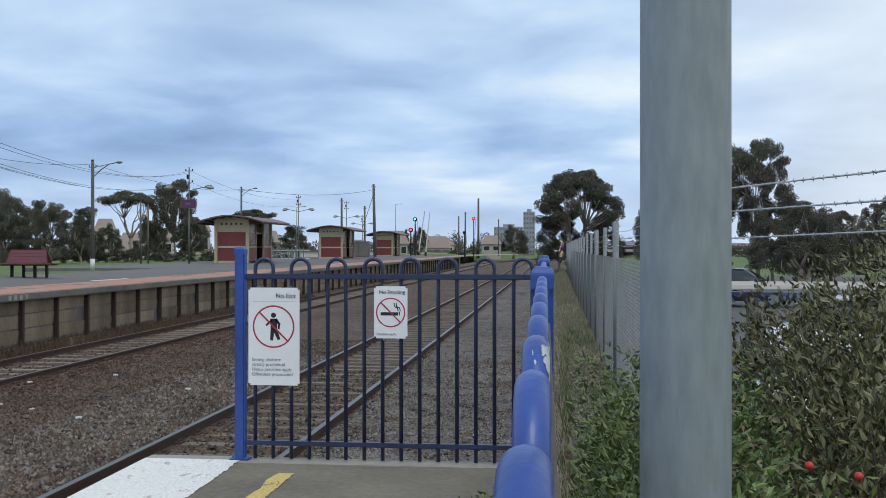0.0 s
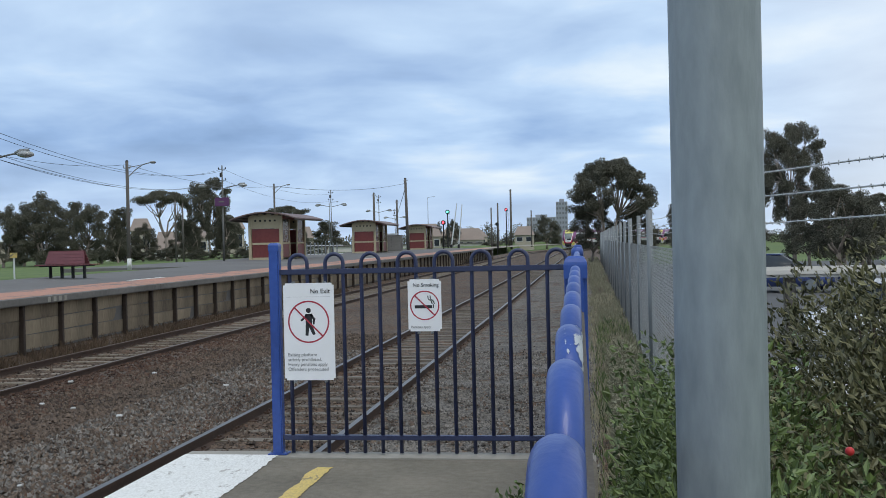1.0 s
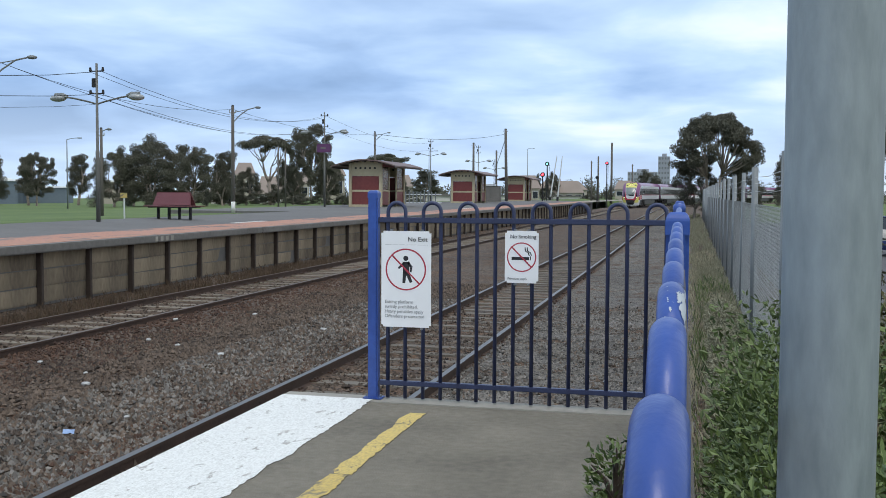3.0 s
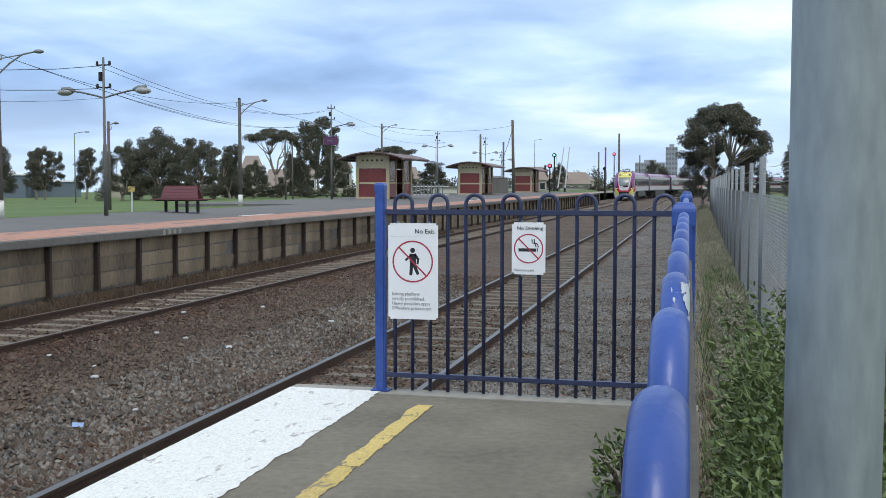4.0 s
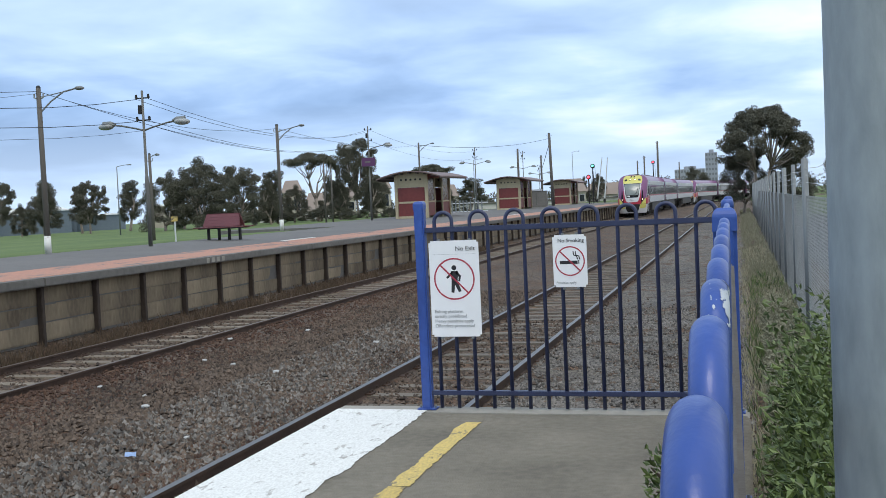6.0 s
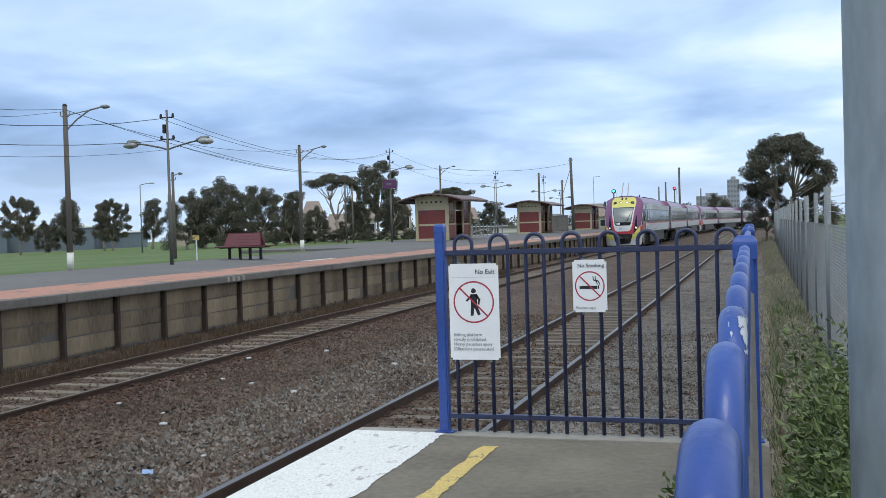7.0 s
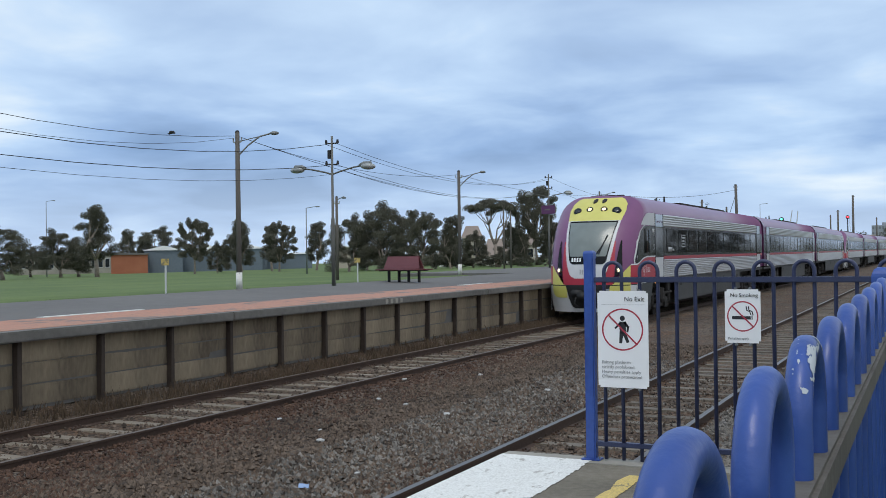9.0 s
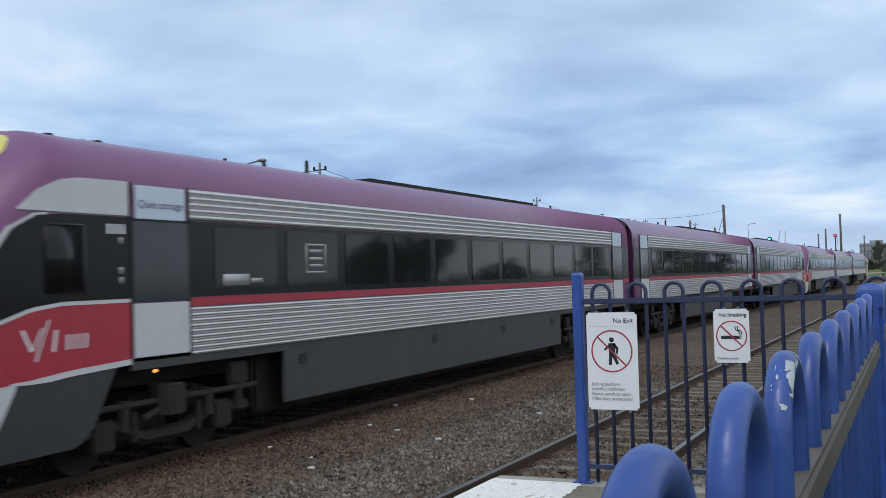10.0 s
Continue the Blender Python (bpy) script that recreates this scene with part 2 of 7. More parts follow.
M = dict(
    ballast=gravel("ballast", (0.044, 0.031, 0.0225), (0.112, 0.084, 0.061), 0.04, (1.0, 0.74, 0.54)),
    grey_gravel=gravel("grey_gravel", (0.060, 0.053, 0.046), (0.145, 0.130, 0.115), 0.03, (0.9, 0.86, 0.78)),
    grey_stones=mat("grey_gravel_stone", (0.026, 0.0235, 0.021), 0.9, scale=3, second=(0.235, 0.215, 0.192), bump=0.4, bscale=40, islands=0.8),
    dull_head=mat("dull_rail_head", (0.075, 0.056, 0.045), 0.6, 0.2, scale=6, second=(0.15, 0.12, 0.10), stretch=(1, 0.05, 1)),
    # window grey paled so that distance haze sits in the colour
    tower_win=mat("hazy_tower_window", (0.15, 0.165, 0.18), 0.5, scale=1, vary=0.1),
    yard=mat("pale_yard_gravel", (0.19, 0.17, 0.14), 0.95, scale=0.6, second=(0.30, 0.27, 0.22)),
    palewall=mat("pale_rendered_wall", (0.50, 0.48, 0.44), 0.9, scale=0.6, second=(0.62, 0.60, 0.56)),
    stones=mat("ballast_stone", (0.020, 0.0138, 0.0106), 0.9, scale=3, second=(0.164, 0.121, 0.090), bump=0.4, bscale=40, islands=0.8),
    rust_stones=mat("rust_stained_stone", (0.030, 0.0155, 0.0105), 0.9, scale=3, second=(0.116, 0.064, 0.041), bump=0.4, bscale=40, islands=0.75),
    rust=mat("rusty_rail", (0.056, 0.032, 0.022), 0.8, scale=10, vary=0.4, bump=0.3),
    shine=mat("rail_head", (0.13, 0.12, 0.112), 0.42, 0.5, scale=6, vary=0.25, stretch=(1, 0.05, 1)),
    sleeper=mat("grey_timber_sleeper", (0.105, 0.085, 0.062), 0.9, scale=6, second=(0.26, 0.222, 0.175), bump=0.6, bscale=30, per_object=0.5, stretch=(0.3, 1, 1)),
    dark_sleeper=mat("dirty_timber_sleeper", (0.070, 0.058, 0.046), 0.9, scale=6, second=(0.175, 0.150, 0.120), bump=0.6, bscale=30, per_object=0.5, stretch=(0.3, 1, 1)),
    asphalt=mat("platform_asphalt", (0.095, 0.083, 0.062), 0.92, scale=7, second=(0.225, 0.20, 0.155), bump=0.7, bscale=90),
    far_asphalt=mat("far_platform_asphalt", (0.095, 0.090, 0.086), 0.9, scale=1.5, second=(0.15, 0.142, 0.134), bump=0.2, bscale=60),
    concrete=mat("weathered_concrete", (0.19, 0.18, 0.155), 0.9, scale=3, second=(0.36, 0.34, 0.295), bump=0.4, bscale=50),
    coping=mat("grey_coping", (0.095, 0.090, 0.082), 0.9, scale=3, second=(0.19, 0.18, 0.165), bump=0.3),
    panel=mat("stained_wall_panel", (0.052, 0.038, 0.027), 0.92, scale=3.4, second=(0.34, 0.272, 0.185), bump=0.9, bscale=14, per_object=0.4, stretch=(1, 1.5, 0.45)),
    dark_post=mat("dark_wall_post", (0.044, 0.031, 0.024), 0.85, scale=4, vary=0.4, bump=0.4),
    tactile=worn("orange_tactile_paint", (0.43, 0.205, 0.135), (0.19, 0.145, 0.125), 0.545, 1.6),
    white_paint=worn("worn_white_paint", (0.74, 0.74, 0.71), (0.40, 0.385, 0.35), 0.585, 13.0),
    yellow_faded=worn("faded_yellow_paint", (0.55, 0.40, 0.12), (0.22, 0.185, 0.11), 0.52, 9.0),
    yellow_paint=worn("worn_yellow_paint", (0.62, 0.46, 0.14), (0.22, 0.185, 0.11), 0.585, 13.0),
    blue=mat("blue_fence_paint", (0.015, 0.044, 0.20), 0.42, scale=9, second=(0.036, 0.094, 0.37), bump=0.2, bscale=40, coat=0.12),
    # the fence blue again, darkened to put the shade of upright faces into it
    blue_shaded=mat("shaded_blue_fence_paint", (0.017, 0.022, 0.058), 0.5, scale=7, second=(0.032, 0.043, 0.105), bump=0.12, bscale=30, coat=0.1),
    bare_rail=mat("weathered_rail_top", (0.060, 0.055, 0.048), 0.75, scale=9, second=(0.135, 0.120, 0.102), bump=0.3, bscale=40),
    bare=mat("bare_primer", (0.42, 0.46, 0.50), 0.6, scale=9, vary=0.2, bump=0.2),
    galv=mat("galvanised_steel", (0.15, 0.165, 0.17), 0.6, 0.3, scale=7, second=(0.25, 0.27, 0.275), bump=0.15, bscale=25, stretch=(1, 1, 0.25)),
    pole_galv=mat("mottled_galvanised_pole", (0.150, 0.180, 0.195), 0.55, 0.25, scale=26, second=(0.34, 0.385, 0.40), bump=0.25, bscale=40, stretch=(1, 1, 0.3)),
    wire=mat("galvanised_wire", (0.42, 0.43, 0.42), 0.5, 0.3, scale=10, vary=0.2),
    sign_white=mat("sign_white", (0.74, 0.75, 0.76), 0.45, scale=3, second=(0.82, 0.83, 0.84)),
    sign_black=mat("sign_black", (0.015, 0.015, 0.018), 0.5, scale=5, vary=0.2),
    sign_red=mat("sign_red", (0.36, 0.03, 0.055), 0.5, scale=5, vary=0.15),
    sign_grey=mat("sign_grey_print", (0.30, 0.31, 0.32), 0.6, scale=5, vary=0.15),
    grass=mat("green_grass_ground", (0.046, 0.084, 0.015), 0.95, scale=0.8, second=(0.125, 0.172, 0.042), bump=0.8, bscale=9),
    dry=mat("dry_weeds", (0.20, 0.18, 0.115), 0.95, scale=5, second=(0.44, 0.40, 0.28), islands=0.5),
    pale_weed=mat("pale_grey_green_weeds", (0.090, 0.092, 0.055), 0.9, scale=4, second=(0.30, 0.285, 0.195), islands=0.6),
    dead=mat("dead_brown_weeds", (0.040, 0.027, 0.018), 0.95, scale=5, second=(0.14, 0.098, 0.063), islands=0.6),
    bark=mat("gum_bark", (0.14, 0.11, 0.085), 0.9, scale=3, second=(0.38, 0.33, 0.28), bump=0.5, bscale=10),
    gum=mat("gum_leaves", (0.047, 0.048, 0.033), 0.75, scale=0.6, second=(0.130, 0.126, 0.088), islands=0.45),
    gum_light=mat("pale_gum_leaves", (0.052, 0.053, 0.038), 0.75, scale=0.6, second=(0.143, 0.138, 0.098), islands=0.45),
    shrub=mat("bright_shrub_leaves", (0.016, 0.034, 0.009), 0.5, scale=2, second=(0.145, 0.200, 0.052), islands=0.65),
    shrub_dull=mat("dull_shrub_leaves", (0.013, 0.018, 0.0065), 0.55, scale=2, second=(0.185, 0.175, 0.078), islands=0.7),
    grassblade=mat("grass_blades", (0.060, 0.098, 0.020), 0.8, scale=0.6, second=(0.140, 0.185, 0.05), islands=0.5),
    twig=mat("shrub_twig", (0.08, 0.06, 0.045), 0.9, scale=8, vary=0.3),
    berry=mat("red_flower", (0.45, 0.02, 0.02), 0.5, scale=8, vary=0.2),
    timber=mat("grey_timber_pole", (0.075, 0.068, 0.06), 0.9, scale=3, second=(0.15, 0.135, 0.12), bump=0.5, bscale=20, stretch=(1, 1, 0.1)),
    lamp_post=mat("dark_weathered_post", (0.080, 0.082, 0.077), 0.7, 0.1, scale=4, second=(0.150, 0.150, 0.138)),
    steel=mat("grey_lamp_steel", (0.13, 0.14, 0.14), 0.5, 0.3, scale=4, second=(0.22, 0.23, 0.225)),
    lampglass=mat("lamp_glass", (0.27, 0.285, 0.285), 0.3, scale=3, vary=0.15),
    black=mat("black_rubber", (0.012, 0.012, 0.013), 0.7, scale=4, vary=0.4),
    cream=mat("cream_render", (0.35, 0.30, 0.20), 0.85, scale=2, second=(0.46, 0.40, 0.275), bump=0.2),
    maroon=mat("maroon_panel", (0.12, 0.022, 0.02), 0.5, scale=2, second=(0.19, 0.04, 0.035)),
    smoky=smoky_glass(),
    roof_tin=mat("brown_tin_roof", (0.13, 0.085, 0.08), 0.6, 0.1, scale=2, second=(0.20, 0.145, 0.135)),
    bench=mat("maroon_bench_paint", (0.12, 0.036, 0.042), 0.5, scale=5, second=(0.19, 0.062, 0.068)),
    purple_sign=mat("purple_sign_face", (0.10, 0.03, 0.10), 0.5, scale=3, vary=0.15),
    shed=mat("blue_grey_cladding", (0.09, 0.12, 0.155), 0.6, scale=1, second=(0.14, 0.175, 0.21)),
    shed_roof=mat("pale_tin_roof", (0.74, 0.76, 0.78), 0.5, scale=0.5, second=(0.84, 0.85, 0.86)),
    brick=mat("orange_brickwork", (0.26, 0.085, 0.045), 0.9, scale=2, second=(0.36, 0.14, 0.075)),
    sandwall=mat("sandy_wall", (0.33, 0.30, 0.24), 0.9, scale=0.6, second=(0.42, 0.38, 0.31)),
    tile_roof=mat("weathered_tile_roof", (0.20, 0.160, 0.132), 0.9, scale=1, second=(0.27, 0.218, 0.182)),
    tower=mat("grey_tower_concrete", (0.24, 0.26, 0.29), 0.8, scale=0.3, second=(0.32, 0.34, 0.37)),
    win=mat("dark_window_glass", (0.02, 0.025, 0.03), 0.12, scale=1, vary=0.3),
    purple=mat("purple_train_paint", (0.130, 0.036, 0.115), 0.40, scale=0.8, second=(0.185, 0.058, 0.160), coat=0.25),
    tyellow=mat("yellow_train_paint", (0.53, 0.49, 0.105), 0.45, scale=1.5, second=(0.63, 0.59, 0.18)),
    tred=mat("red_train_paint", (0.32, 0.015, 0.034), 0.4, scale=1.5, second=(0.43, 0.03, 0.055)),
    twhite=mat("pale_grey_train_paint", (0.50, 0.51, 0.52), 0.45, scale=1.5, second=(0.62, 0.63, 0.64)),
    tskirt=mat("dirty_grey_skirt", (0.036, 0.037, 0.038), 0.7, scale=1.5, second=(0.068, 0.068, 0.068), bump=0.2),
    tslate=mat("slate_grey_cab_skirt", (0.022, 0.026, 0.028), 0.6, scale=1.5, second=(0.042, 0.046, 0.048)),
    theader=mat("pale_blue_header", (0.50, 0.60, 0.72), 0.35, scale=2, second=(0.60, 0.69, 0.80)),
    tsteel=mat("ribbed_stainless_steel", (0.50, 0.49, 0.485), 0.30, 0.85, scale=1.5, second=(0.66, 0.65, 0.645), stretch=(1, 0.1, 1)),
    tblack=mat("black_window_band", (0.007, 0.007, 0.008), 0.2, scale=1, vary=0.3, spec=0.22),
    tglass=mat("tinted_window_glass", (0.013, 0.014, 0.015), 0.06, scale=1, vary=0.2, spec=0.24),
    # pale base puts part of the sky's reflection into the glass colour
    windscreen=mat("windscreen_glass", (0.16, 0.185, 0.175), 0.25, scale=1, vary=0.2, spec=0.7),
    tgrey=mat("faint_window_print", (0.34, 0.35, 0.36), 0.4, scale=4, vary=0.2),
    under=mat("sooty_underframe", (0.009, 0.008, 0.0075), 0.85, scale=3, second=(0.028, 0.024, 0.022), bump=0.4),
    head=glow("headlight_glow", (1.0, 0.80, 0.44), 2.6),
    amber=glow("amber_marker_glow", (1.0, 0.45, 0.10), 1.5),
    sig_red=glow("red_signal_glow", (1.0, 0.05, 0.07), 5.0),
    sig_green=glow("green_signal_glow", (0.12, 0.95, 0.65), 3.5),
    car_white=mat("white_car_paint", (0.62, 0.63, 0.65), 0.3, scale=1, vary=0.08, coat=0.5),
    car_blue=mat("blue_car_paint", (0.03, 0.05, 0.16), 0.3, scale=1, vary=0.1, coat=0.5),
    road=mat("car_park_asphalt", (0.055, 0.055, 0.058), 0.9, scale=1, second=(0.10, 0.10, 0.10)),
    litter=mat("pale_litter", (0.40, 0.40, 0.39), 0.7, scale=5, vary=0.2),
    litter_blue=mat("blue_litter", (0.25, 0.35, 0.55), 0.6, scale=5, vary=0.3),
)


# ---- mesh helpers ----
def mesh_object(name, bm, material, smooth=False):
    me = bpy.data.meshes.new(name)
    bm.to_mesh(me)
    bm.free()
    me.materials.append(material)
    if smooth:
        me.polygons.foreach_set("use_smooth", [True] * len(me.polygons))
    return new(name, me)


def part(name, bm, material, parent, label="", smooth=False):
    ob = mesh_object(name, bm, material, smooth)
    ob.parent = parent
    if label:
        tagged(ob, label)
    return ob


def raw(name, verts, faces, material, parent=None, smooth=False):
    me = bpy.data.meshes.new(name)
    me.from_pydata(verts, [], faces)
    me.materials.append(material)
    if smooth:
        me.polygons.foreach_set("use_smooth", [True] * len(me.polygons))
    ob = new(name, me)
    ob.parent = parent
    return ob


def thing(name, label, category, m=None, group="", kind=""):
    ob = new(name)
    ob.empty_display_size = 0.2
    if m is not None:
        ob.matrix_basis = m
    return tagged(ob, label, category, group, kind)


def box(bm, x0, x1, y0, y1, z0, z1, bevel=0.0, m=None):
    r = bmesh.ops.create_cube(bm, size=1)
    for v in r["verts"]:
        v.co = Vector(((x0 + x1) / 2 + v.co.x * (x1 - x0), (y0 + y1) / 2 + v.co.y * (y1 - y0), (z0 + z1) / 2 + v.co.z * (z1 - z0)))
        if m is not None:
            v.co = m @ v.co
    if bevel:
        es = list({e for v in r["verts"] for e in v.link_edges})
        bmesh.ops.bevel(bm, geom=es, offset=bevel, segments=2, affect="EDGES")
    return bm


def tube(bm, pts, radii, n=8, close=True):
    """A round bar along points, with a radius for each."""
    pts = [Vector(p) for p in pts]
    if not isinstance(radii, (list, tuple)):
        radii = [radii] * len(pts)
    rings, side = [], None
    for i, p in enumerate(pts):
        d = (pts[min(i + 1, len(pts) - 1)] - pts[max(i - 1, 0)]).normalized()
        if side is None:
            side = d.orthogonal().normalized()
        side = (side - d * side.dot(d)).normalized()
        up = d.cross(side)
        rings.append([bm.verts.new(p + radii[i] * (math.cos(2 * math.pi * k / n) * side + math.sin(2 * math.pi * k / n) * up)) for k in range(n)])
    for a, b in zip(rings, rings[1:]):
        for k in range(n):
            bm.faces.new((a[k], a[(k + 1) % n], b[(k + 1) % n], b[k]))
    if close:
        bm.faces.new(rings[0][::-1])
        bm.faces.new(rings[-1])
    return bm


def ball(bm, c, r, seg=12, rings=8, squash=1.0):
    res = bmesh.ops.create_uvsphere(bm, u_segments=seg, v_segments=rings, radius=r)
    for v in res["verts"]:
        v.co = Vector((v.co.x, v.co.y, v.co.z * squash)) + Vector(c)
    return bm


def B():
    return bmesh.new()


def lettering(name, text, size, m, material, parent, align="LEFT"):
    cu = bpy.data.curves.new(name, "FONT")
    cu.body, cu.size, cu.align_x, cu.extrude = text, size, align, 0.0008
    cu.materials.append(material)
    tmp = bpy.data.objects.new(name, cu)
    me = bpy.data.meshes.new_from_object(tmp)
    bpy.data.objects.remove(tmp)
    ob = new(name, me)
    ob.parent, ob.matrix_basis = parent, m
    return ob


# ---- ground, tracks, platforms ----
FAR_X, NEAR_X, RAIL_Z, GAUGE = -10.24, -3.77, -0.97, 1.66
TOP = 0.40                              # back of the far platform, which falls towards its edge


def bend(y):
    """Sideways shift of the line where it curves away in the distance."""
    return -0.003 * min(max(y - 40.0, 0.0), 110.0) + 0.0014 * max(0.0, y - 152.0) ** 2


def drift(x, y):
    """The far things lie along the line of the track, which swings slightly west of the y axis."""
    return x - 0.004 * max(0.0, y - 25.0)


def sheet(name, xs, ys, height, material, shift=None, kind="structure", label="", category="ground"):
    verts = [(x + (shift(y) if shift else 0), y, height(x, y)) for y in ys for x in xs]
    nx = len(xs)
    faces = [(j * nx + i, j * nx + i + 1, (j + 1) * nx + i + 1, (j + 1) * nx + i) for j in range(len(ys) - 1) for i in range(nx - 1)]
    return tagged(raw(name, verts, faces, material, smooth=True), label, category, kind=kind)


def profile(table):
    xs, zs = zip(*table)
    return lambda x: float(np.interp(x, xs, zs))


def ground_height(x, y):
    return profile(((-4000, -70.0), (-300, -2.5), (-115, -0.9), (-65, -0.3), (-30, 0.1), (-17.7, 0.36), (-17.3, -1.4), (1.5, -1.4), (1.8, -0.95), (30, -1.0), (4000, -1.0)))(x)


sheet("ground", [-4000, -900, -300, -180, -115, -90, -65, -45, -30, -24, -20, -17.6, -17.3, 1.5, 1.8, 3, 6, 12, 30, 80, 300, 4000],
      [-600, -100, -20, 0, 10, 20, 30, 40, 60, 80, 120, 180, 300, 600, 1500, 4500], ground_height, M["grass"],
      label="rough green grass ground reaching to the horizon")

bed = profile(((-13, -0.9), (-12.0, -0.9), (-11.6, -1.02), (-11.2, -1.06), (-11.0, -1.116), (-9.5, -1.116), (-9.28, -1.06), (-8.6, -1.1), (-7.2, -1.04), (-6.0, -1.06), (-4.72, -1.07), (-4.5, -1.116), (-3.0, -1.116), (-2.8, -1.07), (-2.0, -1.14),
               (-0.6, -1.12), (0.2, -0.98), (0.8, -0.8), (1.4, -0.85), (2.2, -0.98)))


def bed_height(x, y):
    return bed(x) + 0.035 * noise.noise((x * 1.7, y * 1.7, 0)) + 0.02 * noise.noise((x * 6, y * 6, 3))


sheet("ballast_bed", list(np.arange(-13, 2.21, 0.2)), list(np.concatenate([np.arange(-12, 40, 0.25), np.arange(40, 110, 1.0), np.arange(110, 330, 6.0)])), bed_height, M["ballast"], bend,
      label="dark brown ballast bed strewn with small stones")


def scatter_stones(name, count, areas, size, material, label):
    rng = np.random.default_rng(5)
    octa = np.array([(1, 0, 0), (0, 1, 0), (-1, 0, 0), (0, -1, 0), (0, 0, 1), (0, 0, -1)], float)
    tri = np.array([(0, 1, 4), (1, 2, 4), (2, 3, 4), (3, 0, 4), (1, 0, 5), (2, 1, 5), (3, 2, 5), (0, 3, 5)])
    verts, faces, base = [], [], 0
    for (x0, x1, y0, y1), share in areas:
        n = int(count * share)
        xs = rng.uniform(x0, x1, n)
        ys = y0 + (y1 - y0) * rng.random(n) ** 1.7
        for x, y in zip(xs, ys):
            s = size * rng.uniform(0.5, 1.4) * rng.uniform(0.75, 1.15, 3)
            a = rng.uniform(0, 6.28)
            p = octa * s + rng.normal(0, 0.22, (6, 3)) * s
            c, d = math.cos(a), math.sin(a)
            p = p @ np.array([(c, d, 0), (-d, c, 0), (0, 0, 1)])
            p += (x, y, bed_height(x, y) + size * 0.35)
            verts.append(p)
            faces.append(tri + base)
            base += 6
    return tagged(raw(name, np.concatenate(verts).tolist(), np.concatenate(faces).tolist(), material), label, "ballast", kind="stuff")


sheet("gravel_strip", list(np.arange(-2.75, 0.06, 0.2)), list(np.arange(6.1, 118, 0.5)), lambda x, y: bed_height(x, y) + 0.006, M["grey_gravel"], label="grey gravel strip between the track and the fence", category="gravel")


scatter_stones("ballast_stones", 62000, [((-8.6, -4.6, 4.5, 26), 0.72), ((-4.5, -3.0, 6.2, 20), 0.06), ((-2.9, 0.1, 6.3, 24), 0.02), ((-11.2, -9.4, 7, 26), 0.05)], 0.026, M["stones"], "loose dark grey and brown ballast stones")
scatter_stones("grey_ballast_stones", 13000, [((-6.7, -4.65, 4.6, 22), 1.0)], 0.028, M["grey_stones"], "coarse grey ballast stones beside the near track")
scatter_stones("grey_gravel_stones", 20000, [((-2.85, 0.1, 6.2, 22), 1.0)], 0.020, M["grey_stones"], "small grey gravel stones beside the track")
scatter_stones("rusty_ballast_stones", 14000, [((-9.4, -7.6, 7, 30), 0.8), ((-5.3, -4.65, 6, 20), 0.2)], 0.024, M["rust_stones"], "rust-stained ballast stones beside the rails")


def rail_mesh(x0):
    prof = [(-0.07, 0), (0.07, 0), (0.07, 0.012), (0.012, 0.03), (0.012, 0.115), (0.036, 0.125), (0.036, 0.152), (-0.036, 0.152), (-0.036, 0.125), (-0.012, 0.115), (-0.012, 0.03), (-0.07, 0.012)]
    ys = [-14, 0, 10, 20, 40, 80, 110, 130, 145] + list(range(150, 341, 5))
    k = len(prof)
    verts = [(x0 + bend(y) + px, y, RAIL_Z - 0.152 + pz) for y in ys for px, pz in prof]
    faces = [(j * k + i, j * k + (i + 1) % k, (j + 1) * k + (i + 1) % k, (j + 1) * k + i) for j in range(len(ys) - 1) for i in range(k)]
    return verts, faces


def sleeper_mesh(material):
    bm = B()
    box(bm, -1.3, 1.3, -0.115, 0.115, -0.10, 0.0, 0.012)
    me = bpy.data.meshes.new("sleeper")
    bm.to_mesh(me)
    bm.free()
    me.materials.append(M[material])
    return me


PLATE = B()
box(PLATE, -0.12, 0.12, -0.09, 0.09, 0.0, 0.022, 0.004)
for px in (-0.085, 0.085):
    box(PLATE, px - 0.014, px + 0.014, -0.05, -0.02, 0.02, 0.05)
    box(PLATE, px - 0.014, px + 0.014, 0.02, 0.05, 0.02, 0.05)
PLATE_MESH = bpy.data.meshes.new("rail_clip")
PLATE.to_mesh(PLATE_MESH)
PLATE.free()
PLATE_MESH.materials.append(M["rust"])


